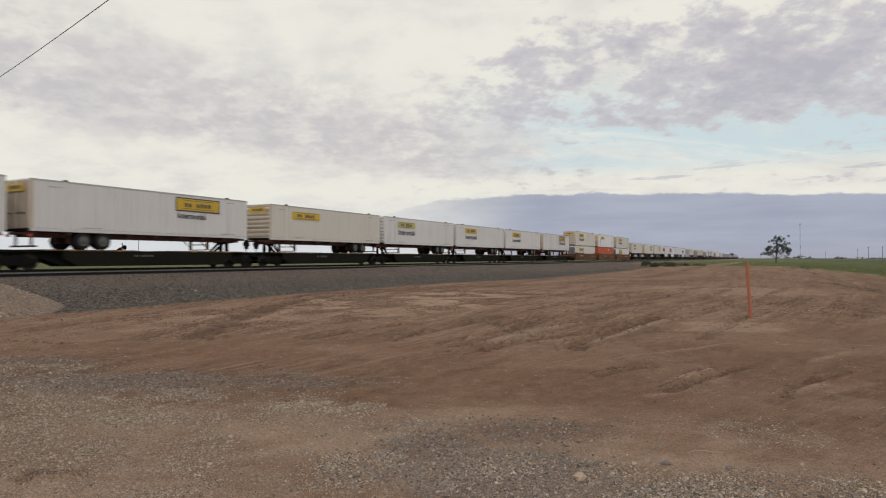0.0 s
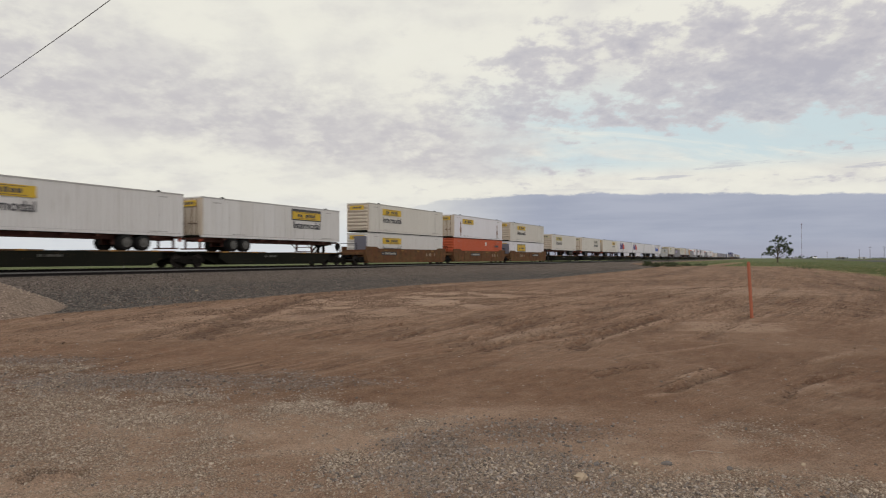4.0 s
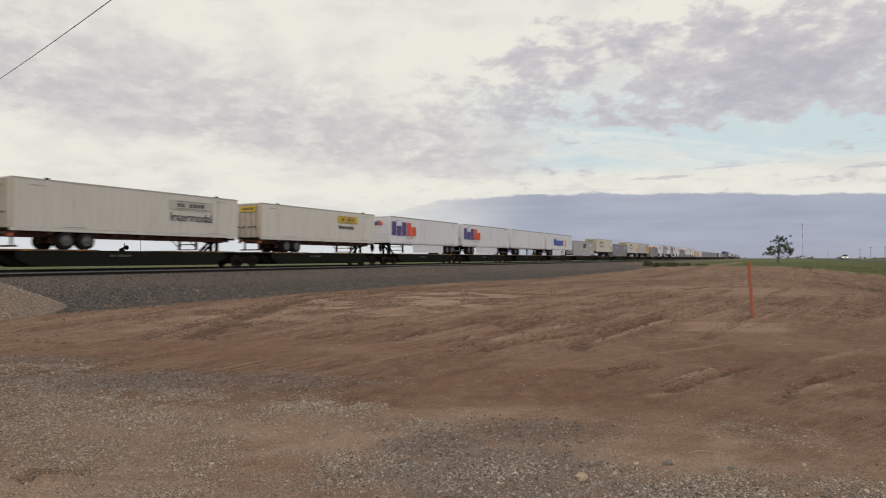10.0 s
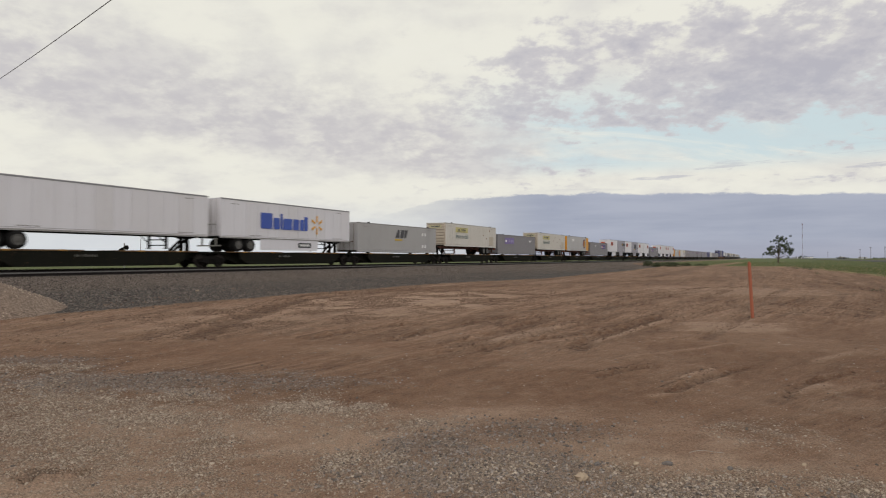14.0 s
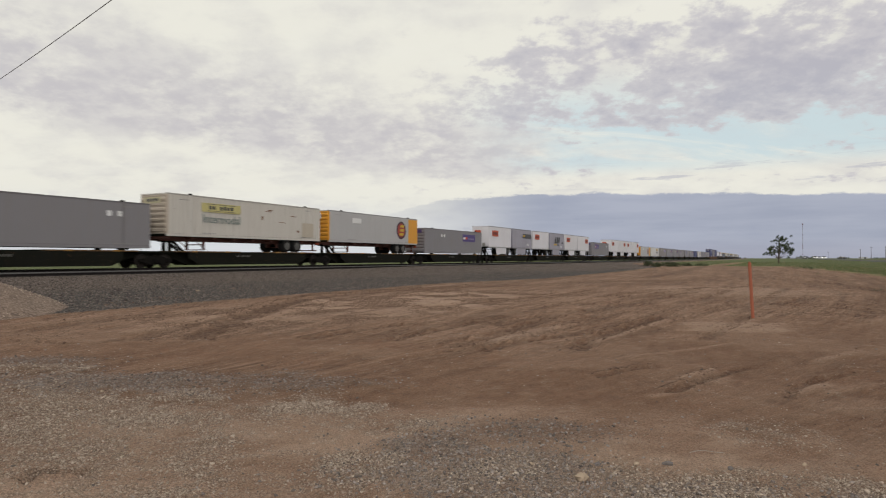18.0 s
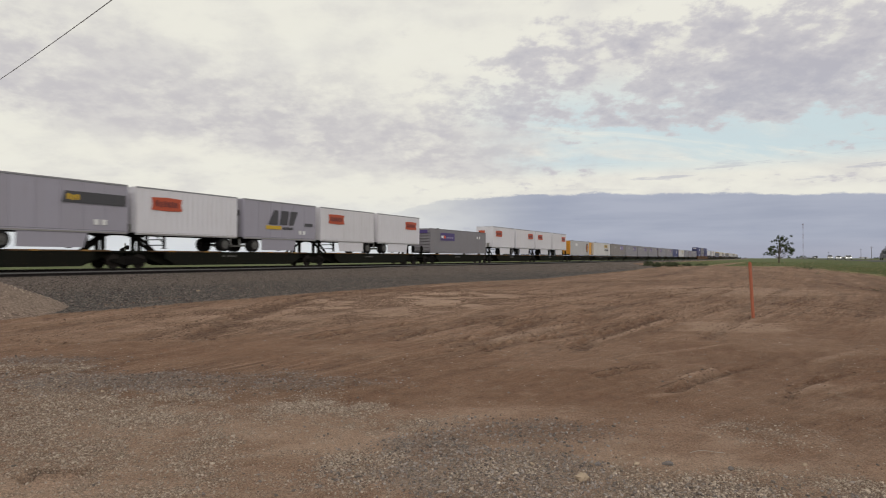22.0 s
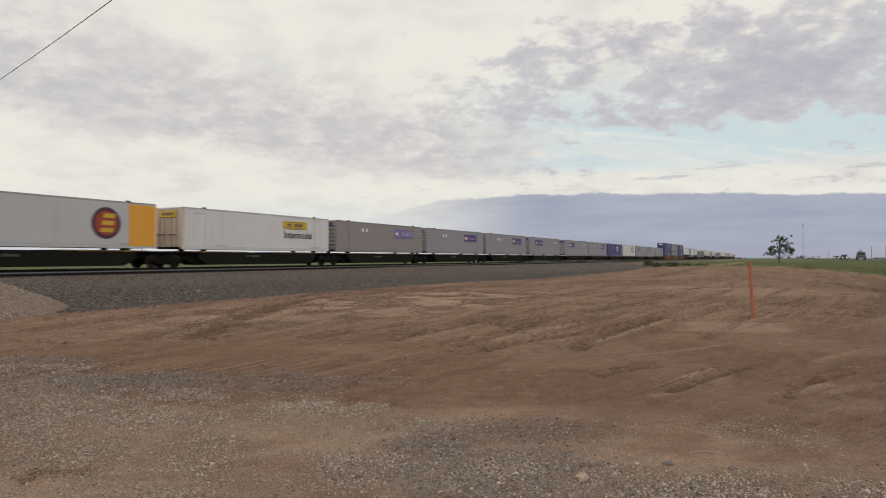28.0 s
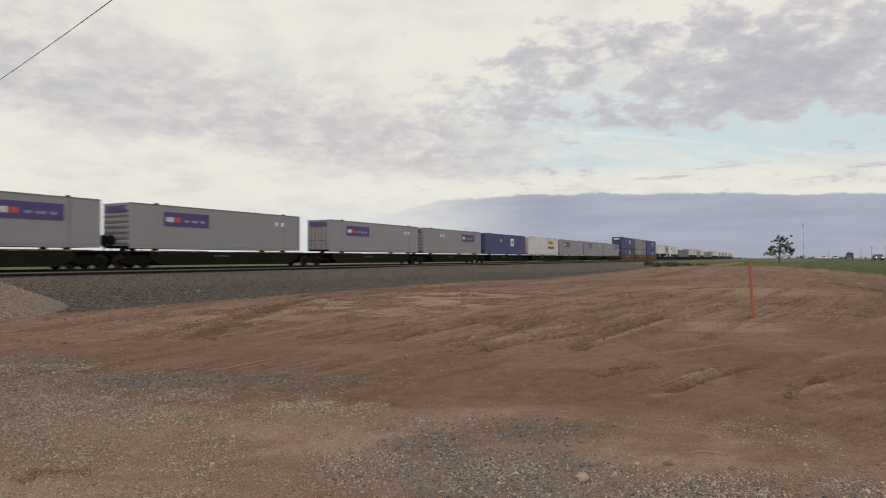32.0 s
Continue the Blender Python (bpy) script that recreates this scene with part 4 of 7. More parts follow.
# ---------------------------------------------------------------- gravel heap
def gravel_heap():
    cx, cy = -16.75, 18.8
    n = 70
    xs = np.linspace(-6.4, 6.4, n)
    X, Y = np.meshgrid(xs, xs)
    r = np.hypot(X, Y * 1.25) + 0.35 * (fbm(X * 0.5, Y * 0.5, 4) - 0.5)
    top = 2.16 - 0.385 * np.sqrt(r * r + 0.3)
    h = np.maximum(top, -0.25) + 0.05 * (fbm(X * 2.2, Y * 2.2, 9, 4) - 0.5)
    me = bpy.data.meshes.new("gravel_heap")
    v = np.stack([X.ravel(), Y.ravel(), h.ravel()], -1)
    i, j = np.meshgrid(np.arange(n - 1), np.arange(n - 1))
    q = np.stack([j * n + i, j * n + i + 1, (j + 1) * n + i + 1, (j + 1) * n + i], -1).reshape(-1, 4)
    me.from_pydata(v.tolist(), [], q.tolist())
    me.polygons.foreach_set("use_smooth", [True] * len(q))
    m = bpy.data.materials.new("buff gravel")
    m.use_nodes = True
    N = Nodes(m.node_tree)
    co = N.coords()
    vor = N.add('ShaderNodeTexVoronoi', feature='F1')
    N.link(co, vor.inputs['Vector'])
    vor.inputs['Scale'].default_value = 27.0
    pv = N.split(vor.outputs['Color'])[0]
    g = N.noise(co, 1.5, 5, 0.6)
    c = N.mix(pv, (0.085, 0.063, 0.050), (0.36, 0.275, 0.222))
    c = N.mix(N.math('MULTIPLY', g, 0.5), c, (0.19, 0.130, 0.098))
    N.surface(c, 0.92, 0.0, N.bump(N.math('SUBTRACT', 1.0, vor.outputs['Distance']), 0.8, 0.04), spec=0.2)
    me.materials.append(m)
    ob = tagged(new("gravel_heap", me), "heap of buff gravel dumped on the dirt beside the ballast", "gravel heap")
    ob.matrix_world = pose(cx, cy, 0.0)
    # loose stones over its flank
    rng = np.random.default_rng(8)
    k = 5000
    a, d = rng.random(k) * 6.283, 5.4 * np.sqrt(rng.random(k))
    px, py = d * np.cos(a), d * np.sin(a) / 1.25
    hz = np.maximum(2.16 - 0.385 * np.sqrt(d * d + 0.3), -0.2)
    keep = hz > -0.05
    st = pebbles("heap_gravel", px[keep] + cx, py[keep] + cy, rng.uniform(0.010, 0.028, keep.sum()), PALE_STONE,
                 "loose buff stones on the gravel heap", "gravel", 9)
    co = np.empty(len(st.data.vertices) * 3, np.float32)
    st.data.vertices.foreach_get("co", co)
    co = co.reshape(-1, 8, 3)
    base = ground_fields(px[keep] + cx, py[keep] + cy)[0]
    co[:, :, 2] += (hz[keep] - base)[:, None]
    st.data.vertices.foreach_set("co", co.ravel())


gravel_heap()


# ---------------------------------------------------------------- railway track
def rails():
    sleeper = shared("tie", plain("weathered timber tie", (0.075, 0.060, 0.050), 0.9, 0.0, 0.6, 6.0),
                     lambda s: s.box(-0.11, 0.11, -1.3, 1.3, -0.14, 0.03, 0.012))
    head = [(-0.036, 0.0), (-0.036, -0.035), (-0.009, -0.05), (-0.009, -0.15), (-0.075, -0.165), (-0.075, -0.18),
            (0.075, -0.18), (0.075, -0.165), (0.009, -0.15), (0.009, -0.05), (0.036, -0.035), (0.036, 0.0)]
    stations = list(np.arange(-120, 460, 20.0)) + list(np.arange(460, 1700, 40.0))
    head_steel = plain("dull polished rail head", (0.17, 0.163, 0.158), 0.45, 0.5)
    web = plain("rusty rail steel", (0.020, 0.017, 0.017), 0.9, spec=0.1)
    for nm, side, z, label in (("main_track", 0.0, RAIL_Z, "far railway track under the train, rusty rails on timber ties"),
                               ("near_track", 4.3, RAIL2_Z, "empty near railway track, rusty rails with polished heads")):
        top = tagged(new(nm), label, "railway track", kind="structure")
        for gauge in (-0.755, 0.755):
            v, f = [], []
            n = len(head)
            for s in stations:
                x, y, rz = track_point(s, side - gauge)
                c, q = math.cos(radians(rz)), math.sin(radians(rz))
                v += [(x - q * u, y + c * u, z + w) for u, w in head]
            for k in range(len(stations) - 1):
                f += [(k * n + i, k * n + (i + 1) % n, (k + 1) * n + (i + 1) % n, (k + 1) * n + i) for i in range(n)]
            me = bpy.data.meshes.new("rail")
            me.from_pydata(v, [], f)
            bm = bmesh.new()
            bm.from_mesh(me)
            bmesh.ops.recalc_face_normals(bm, faces=bm.faces)
            bm.to_mesh(me)
            bm.free()
            me.materials.append(web)
            me.materials.append(head_steel)
            for poly in me.polygons:
                if poly.center.z > z - 0.022 and (nm == "near_track" or poly.normal.z > 0.9):
                    poly.material_index = 1
            part("rail", me, top)
        for k in range(150):
            s = 14 + k * 0.61
            x, y, rz = track_point(s, side)
            t = part("tie", sleeper, top)
            t.matrix_basis = pose(x, y, z - 0.20, 0, 0, rz)


rails()


# ---------------------------------------------------------------- train: loads
# vehicles lie along x (x+ away from the camera), y- is the side that the camera sees, z 0 is the rail top
L53, L28, WIDE = 16.15, 8.53, 2.59
MOVING = []      # (thing, metres along the track at the start)


def thing(name, label, category, s, group=""):
    ob = tagged(new(name), label, category, group)
    x, y, rz = track_point(s)
    ob.matrix_world = pose(x, y, RAIL_Z, 0, 0, rz)
    MOVING.append((ob, s))
    return ob


def ribbed(sh, x0, x1, y, z0, z1, pitch, depth, face):
    """A side sheet with upright ribs; face is the way it looks along y."""
    n = max(2, int((x1 - x0) / pitch))
    pts = [(x0, 0.0)]
    w = (x1 - x0) / n
    for i in range(n):
        a = x0 + i * w
        pts += [(a + 0.12 * w, 0), (a + 0.32 * w, depth), (a + 0.80 * w, depth), (a + w, 0)]
    v = [(x, y + face * d, z) for x, d in pts for z in (z0, z1)]
    sh.poly(v, [(2 * i, 2 * i + 2, 2 * i + 3, 2 * i + 1) for i in range(len(pts) - 1)])


def flag(key, w, h, mat, depth=0.012):
    """A thin applied panel, lower left corner at its origin, facing -y."""
    return shared(key, mat, lambda s: s.box(0, w, -depth, 0, 0, h))


def bars(key, w, h, mat, count, seed, depth=0.02, gap=0.28):
    """A row of plain bars in place of lettering."""
    def build(s):
        r = random.Random(seed)
        step = w / count
        for i in range(count):
            if count > 6 and r.random() < 0.12:
                continue
            s.box(i * step, i * step + step * (1 - gap), -depth, 0, h * r.uniform(0, 0.1), h * r.uniform(0.82, 1.0))
    return shared(key, mat, build)


WORD = {}


def lettering(word, size, mat, bold=0.0):
    key = (word, size, mat.name)
    if key not in WORD:
        cu = bpy.data.curves.new("lettering", 'FONT')
        cu.body = word
        cu.size = size
        cu.extrude = 0.006
        cu.offset = bold
        ob = bpy.data.objects.new("lettering", cu)
        scene.collection.objects.link(ob)
        me = bpy.data.meshes.new_from_object(ob.evaluated_get(bpy.context.evaluated_depsgraph_get()))
        bpy.data.objects.remove(ob)
        me.transform(Matrix.Rotation(radians(90), 4, 'X'))
        me.materials.clear()
        me.materials.append(mat)
        WORD[key] = me
    return WORD[key]


Y_NEAR = -WIDE / 2


def yellow_board(top, x, z, w=3.7, h=0.64, word=True, faded=False, frame_dark=False, small=False):
    """Yellow company board with plain bars for its name, and the word under it."""
    y = Y_NEAR - 0.035
    if frame_dark:
        part("board_frame", flag("board_frame%.1f" % w, w + 0.16, h + 0.16, INK(), 0.010), top, "dark board edge", (x - 0.08, y + 0.004, z - 0.08))
    if faded == 'white':
        yel = paint("bleached board decal", (0.50, 0.48, 0.42), amount=0.5)
    elif faded == 'dull':
        yel = paint("dull yellow decal", (0.50, 0.42, 0.13), amount=0.6)
    else:
        yel = paint("faded yellow decal", (0.58, 0.52, 0.22), amount=0.7) if faded else YELLOW()
    b = part("company_board", flag("board%.2f%.2f" % (w, h), w, h, yel), top, "faded yellow company board" if faded else "yellow company board", (x, y, z))
    part("board_bars", bars("bars%.2f" % w, w * 0.64, h * 0.48, INK(), 7, 3, 0.02, 0.34), b, "", (w * 0.18, -0.012, h * 0.27))
    part("board_line", flag("line%.2f" % w, w * 0.74, 0.03, INK(), 0.01), b, "", (w * 0.13, -0.012, h * 0.12))
    part("board_line", flag("line%.2f" % w, w * 0.74, 0.03, INK(), 0.01), b, "", (w * 0.13, -0.012, h * 0.86))
    if word:
        me = lettering("Intermodal", 0.82 if not small else 0.55, FADED() if faded is True else INK(), 0.010)
        part("lettering", me, top, "", (x + 0.08, y, z - (0.76 if not small else 0.56)))


def two_colour_mark(top, x, z, h):
    """Five block shapes in purple and orange."""
    y = Y_NEAR - 0.03
    for dx, w, k, orange in ((0.0, 0.62, 1.0, 0), (0.66, 0.62, 0.70, 0), (1.32, 0.64, 1.0, 0), (2.02, 0.62, 1.0, 1), (2.66, 0.66, 0.70, 1)):
        def build(s, w=w, k=k):
            u = w * h / 0.93
            s.box(0, u * 0.92, -0.02, 0, 0, k * h, 0.008)
        part("logo_block", shared("logo%.2f_%.2f" % (dx, h), LOGO_ORANGE() if orange else PURPLE(), build), top,
             "orange logo block" if orange else "purple logo block", (x + dx * h / 0.93, y, z))


def purple_board(top, x, z, w=3.8, h=0.92, faded=False):
    y = Y_NEAR - 0.035
    mat = paint("faded purple decal", (0.20, 0.15, 0.36), amount=0.3) if faded else PURPLE()
    b = part("company_board", flag("pboard%.2f" % w, w, h, mat), top, "purple company board", (x, y, z))
    part("board_bars", bars("pbars%.2f" % w, w * 0.16, h * 0.42, PALEBAR(), 3, 4), b, "", (w * 0.05, -0.012, h * 0.28))
    if not faded:
        part("board_bars", bars("obars%.2f" % w, w * 0.13, h * 0.42, LOGO_ORANGE(), 2, 4), b, "", (w * 0.23, -0.012, h * 0.28))
        part("board_bars", bars("qbars%.2f" % w, w * 0.46, h * 0.20, paint("grey-violet lettering", (0.33, 0.30, 0.42), amount=0.1), 9, 5), b, "", (w * 0.44, -0.012, h * 0.30))
    else:
        part("board_bars", bars("qbarsf%.2f" % w, w * 0.55, h * 0.5, paint("pale violet lettering", (0.33, 0.29, 0.50), amount=0.1), 8, 5), b, "", (w * 0.40, -0.012, h * 0.25))


def box_body(top, x0, x1, z0, z1, mat, rib=0.30, depth=0.035, posts=True, end_panels=None, doors_left=False, castings=True, key="53"):
    """Shell of a container or van: sides, roof, floor frame, ends, posts, rails."""
    L = x1 - x0
    H = z1 - z0
    k = "%s_%.2f_%.2f_%.2f" % (key, L, H, rib)
    hw = WIDE / 2
    at = ((x0 + x1) / 2, 0, z0)
    for nm, face in (("side_wall", -1), ("side_wall", 1)):
        def build(s, face=face):
            if rib > 0:
                ribbed(s, -L / 2 + 0.12, L / 2 - 0.12, face * (hw + 0.008 - depth), 0.14, H - 0.10, rib, depth, face)
            else:
                s.box(-L / 2 + 0.1, L / 2 - 0.1, face * (hw - 0.07), face * (hw - 0.03), 0.14, H - 0.10)
        wall = part(nm, shared("%s_side%d" % (k, face), mat, build), top, "", at)
        if rib <= 0 and face < 0:
            n = max(3, int(L / 1.22))
            w = (L - 0.24) / n
            for i in range(n):
                part("side_panel", shared("%s_panel" % k, mat, lambda s: s.box(-w / 2 + 0.012, w / 2 - 0.012, -hw + 0.012, -hw + 0.028, 0.14, H - 0.10)), wall, "", (-L / 2 + 0.12 + (i + 0.5) * w, 0, 0))
    part("roof", shared(k + "_roof", mat, lambda s: s.box(-L / 2 + 0.05, L / 2 - 0.05, -hw + 0.05, hw - 0.05, H - 0.09, H - 0.012)), top, "", at)
    for face in (-1, 1):
        part("top_rail", shared("%s_trail%d" % (k, face), worn_or_shaded(mat), lambda s, f=face: s.box(-L / 2, L / 2, min(f * hw, f * (hw - 0.10)), max(f * hw, f * (hw - 0.10)), H - 0.11, H, 0.012)), top, "", at)
        part("bottom_rail", shared("%s_brail%d" % (k, face), mat, lambda s, f=face: s.box(-L / 2, L / 2, min(f * hw, f * (hw - 0.12)), max(f * hw, f * (hw - 0.12)), 0.0, 0.16, 0.012)), top, "", at)
    part("floor_frame", shared(k + "_floor", CARBLACK(), lambda s: s.box(-L / 2 + 0.1, L / 2 - 0.1, -hw + 0.13, hw - 0.13, 0.01, 0.14)), top, "dark underside", at)
    for e in (-1, 1):
        em = (end_panels or {}).get(e, mat)
        door = doors_left and e == -1
        if door:
            for half in (-1, 1):
                def leaf(s, half=half):
                    s.box(-0.045, 0.0, min(half * 0.02, half * (hw - 0.12)), max(half * 0.02, half * (hw - 0.12)), 0.16, H - 0.12, 0.01)
                d = part("door", shared("%s_door%d" % (k, half), em, leaf), top, "", (at[0] + e * (L / 2 - 0.02), 0, z0))
                for y in (0.35, 0.85):
                    part("lock_rod", shared("%s_rod" % k, GALV() if not castings else RODS(), lambda s: (s.bar((0, 0, 0.10), (0, 0, H - 0.10), 0.022, 6), s.box(-0.06, 0.0, -0.03, 0.26, 0.95, 1.03))), d,
                         "", (-0.07, half * y, 0))
        else:
            def end(s, e=e):
                g, rise = (H - 0.44) / 7, 0.09 if castings else 0.036
                edge = [(0.0, 0.16), (-0.03, 0.16)]
                for i in range(7):
                    zz = 0.26 + i * g
                    edge += [(-0.03, zz), (-rise, zz + 0.06), (-rise, zz + g * 0.55), (-0.03, zz + g * 0.55 + 0.06)]
                edge += [(-0.03, H - 0.12), (0.0, H - 0.12)]
                s.prism(edge, -hw + 0.12, hw - 0.12)
            o = part("end_wall", shared("%s_end" % k, em, end), top, "", (at[0] + e * (L / 2 - 0.02), 0, z0))
            if e == 1:
                o.rotation_euler = (0, 0, math.pi)
            elif castings:
                # darker strips put the shade between the end ribs into the colour
                g = (H - 0.44) / 7
                for i in range(7):
                    part("end_groove", shared("%s_groove" % k, worn_or_shaded(em), lambda s: s.box(-0.036, -0.028, -hw + 0.14, hw - 0.14, 0, g * 0.45 - 0.08)), o, "", (0, 0, 0.26 + i * g + g * 0.55 + 0.07))
        for face in (-1, 1):
            part("corner_post", shared("%s_post" % k, em, lambda s: s.box(-0.08, 0.08, -0.07, 0.07, 0, H - 0.05, 0.012)), top, "",
                 (at[0] + e * (L / 2 - 0.08), face * (hw - 0.072), z0))
    if castings and L > 14:
        for x in (-6.10, 6.10):
            for face in (-1, 1):
                part("lift_post", shared("%s_lift%d" % (k, face), mat, lambda s, f=face: (s.box(-0.09, 0.09, min(f * (hw - 0.05), f * (hw + 0.008)), max(f * (hw - 0.05), f * (hw + 0.008)), 0.1, H - 0.06),)),
                     top, "", (at[0] + x, 0, z0))
                part("corner_casting", shared("casting", IRON(), lambda s: s.box(-0.10, 0.10, -0.09, 0.09, 0.0, 0.12, 0.01)), top, "dark steel lifting casting",
                     (at[0] + x, face * (hw - 0.08), z0 + H - 0.04))
    part("rail_seam", shared(k + "_seam", worn_or_shaded(mat), lambda s: s.box(-L / 2 + 0.16, L / 2 - 0.16, -hw - 0.004, -hw + 0.03, 0.162, 0.195)), top, "dark seam over the bottom rail", at)
    # small stencils along the sheet
    if L > 14:
        for dx, dz, w in ((-L / 2 + 2.9, 0.24, 1.3), (L / 2 - 2.6, 0.24, 1.3), (-L / 2 + 1.0, H - 0.42, 0.8), (L / 2 - 2.0, H - 0.36, 0.7)):
            part("stencil", bars("stencil%.1f" % w, w, 0.07, paint("grey stencil", (0.28, 0.27, 0.26), amount=0.3), 12, 9, 0.008, 0.35), top, "", (at[0] + dx, -hw - 0.006, z0 + dz))


def tyre_pair(top, x, z, r=0.50, rims=True):
    """A pair of road wheels on each end of an axle."""
    for face in (-1, 1):
        y = face * (WIDE / 2 - 0.32)
        def tyre(s):
            for o in (-0.17, 0.17):
                s.lathe([(0.30, o - 0.13), (r - 0.07, o - 0.14), (r - 0.01, o - 0.11), (r, o - 0.05), (r, o + 0.05), (r - 0.01, o + 0.11), (r - 0.07, o + 0.14), (0.30, o + 0.13)], 20)
        w = part("road_wheel", shared("tyre%.2f" % r, RUBBER(), tyre, True), top, "black dual tyre", (x, y, z + r))
        part("rim", shared("rim%d" % face, RIM(), lambda s, f=face: s.lathe([(0.05, f * 0.335), (0.12, f * 0.345), (0.14, f * 0.312), (0.25, f * 0.306), (0.28, f * 0.325), (0.31, f * 0.318), (0.31, f * 0.20)], 18), True), w, "dull metal rim")


def running_gear(top, x, rear, deck, z_frame, mat, axles=2, r=0.50):
    """Axles under a van or chassis; rear is the way to its back."""
    offs = (-0.62, 0.62) if axles == 2 else (0.0,)
    for o in offs:
        tyre_pair(top, x + o, deck, r)
        part("axle", shared("axle", IRON(), lambda s: s.bar((0, -1.0, 0), (0, 1.0, 0), 0.07, 8)), top, "", (x + o, 0, deck + r))
    part("suspension", shared("susp%d" % axles, mat, lambda s: (s.box(-1.15 if axles == 2 else -0.6, 1.15 if axles == 2 else 0.6, -0.62, -0.45, -0.34, 0.0, 0.02),
                                                               s.box(-1.15 if axles == 2 else -0.6, 1.15 if axles == 2 else 0.6, 0.45, 0.62, -0.34, 0.0, 0.02))), top, "", (x, 0, z_frame))


def landing_legs(top, x, z_top, lift, mat):
    for face in (-1, 1):
        leg = part("landing_leg", shared("leg%.2f" % (z_top - lift), mat, lambda s: (s.box(-0.08, 0.08, -0.07, 0.07, -(z_top - lift), 0.0, 0.01), s.box(-0.16, 0.16, -0.12, 0.12, -(z_top - lift) - 0.03, -(z_top - lift)))),
                   top, "", (x, face * 0.85, z_top))
        part("leg_brace", shared("brace", mat, lambda s: s.bar((0, 0, -0.5), (-0.65, 0, 0.0), 0.035)), leg)
    part("cross_tie", shared("crosstie", mat, lambda s: (s.bar((0, -0.85, -0.25), (0, 0.85, -0.25), 0.035), s.bar((0, -0.85, -0.62), (0, 0.85, -0.62), 0.035))), top, "", (x, 0, z_top))


DECK = 1.14       # tyre platform above the rail
BOX_Z = 2.135     # underside of a van body riding on wheels


def chassis(s, rear):
    """Container chassis on the railcar; rear -1: wheels towards the train's head."""
    top = thing("container_chassis", "dark red-brown container chassis with dual tyres on a spine car", "trailer chassis", s, "container chassis on the train")
    part("main_beam", shared("chassis_beam", CHASSIS(), lambda q: (q.box(-7.9, 7.9, -0.55, -0.42, -0.30, 0.0, 0.01), q.box(-7.9, 7.9, 0.42, 0.55, -0.30, 0.0, 0.01))), top, "", (0, 0, BOX_Z - 0.005))
    for x in np.linspace(-7.8, 7.8, 9):
        part("cross_member", shared("chassis_cross", CHASSIS(), lambda q: q.box(-0.07, 0.07, -1.22, 1.22, -0.16, -0.01)), top, "", (float(x), 0, BOX_Z - 0.01))
    wx = rear * 4.4
    running_gear(top, wx, rear, DECK, BOX_Z - 0.30, CHASSIS())
    part("rear_bumper", shared("bumper", CHASSIS(), lambda q: (q.box(-0.05, 0.05, -1.2, 1.2, -0.72, -0.62), q.box(-0.05, 0.05, -0.8, -0.68, -0.64, 0.0), q.box(-0.05, 0.05, 0.68, 0.8, -0.64, 0.0))), top, "", (rear * 7.7, 0, BOX_Z - 0.16))
    part("tail_lamp_box", shared("tailbox", BADGE_RED(), lambda q: (q.box(-0.04, 0.04, -1.2, -0.9, -0.2, -0.05), q.box(-0.04, 0.04, 0.9, 1.2, -0.2, -0.05))), top, "", (rear * 7.95, 0, BOX_Z - 0.1))
    landing_legs(top, -rear * 4.6, BOX_Z - 0.28, DECK + 0.12, CHASSIS())
    part("king_pin_plate", shared("kingpin", IRON(), lambda q: q.box(-0.5, 0.5, -0.5, 0.5, -0.06, 0.0)), top, "", (-rear * 6.9, 0, BOX_Z - 0.30))
    return top


def boarded_box(s, kind, rear=None, board=-0.5, z0=None, **kw):
    """White 53-foot container with yellow boards. rear: it rides on a chassis."""
    mat = {'w': WHITE, 'c': CREAM, 'b': BRIGHT}[kind]()
    if rear is not None:
        chassis(s, rear)
        z0 = BOX_Z
    label = {'w': "white ribbed steel container with yellow company board", 'c': "yellowed white ribbed container, rust-stained, with yellow board",
             'b': "clean white smooth container with yellow company board"}[kind]
    top = thing("shipping_container", label + (" on a chassis" if rear is not None else ""), "container", s, "containers on the train")
    rib = kw.pop('rib', 0.30)
    doors = rear == -1 or kw.pop('doors', False)
    box_body(top, -L53 / 2, L53 / 2, z0, z0 + 2.895, mat, rib, 0.080, doors_left=doors, end_panels={-1: paint("rust-streaked door paint", (0.54, 0.47, 0.39), (0.20, 0.085, 0.035), 1.0)} if kind == 'c' or doors else None)
    yellow_board(top, board, z0 + (1.80 if kw.get('h', 0.6) < 0.8 else 1.45), **kw)
    end = -L53 / 2 - 0.10
    eb = paint("bleached end decal", (0.50, 0.46, 0.30), amount=0.6) if kw.get('faded') else YELLOW()
    e = part("end_board", shared("end_board_pale" if kw.get('faded') else "end_board", eb, lambda q: q.box(-0.012, 0, -0.85, 0.85, 0, 0.42)), top, "yellow company board", (end, 0, z0 + 2.2))
    part("board_bars", shared("end_bars", INK(), lambda q: [q.box(-0.02, -0.012, -0.6 + 0.2 * i, -0.46 + 0.2 * i, 0.12, 0.32) for i in range(6)]), e)
    return top


RUST = lambda: paint("brown rust bloom", (0.19, 0.085, 0.04), (0.08, 0.04, 0.025), 0.8, 0.9)


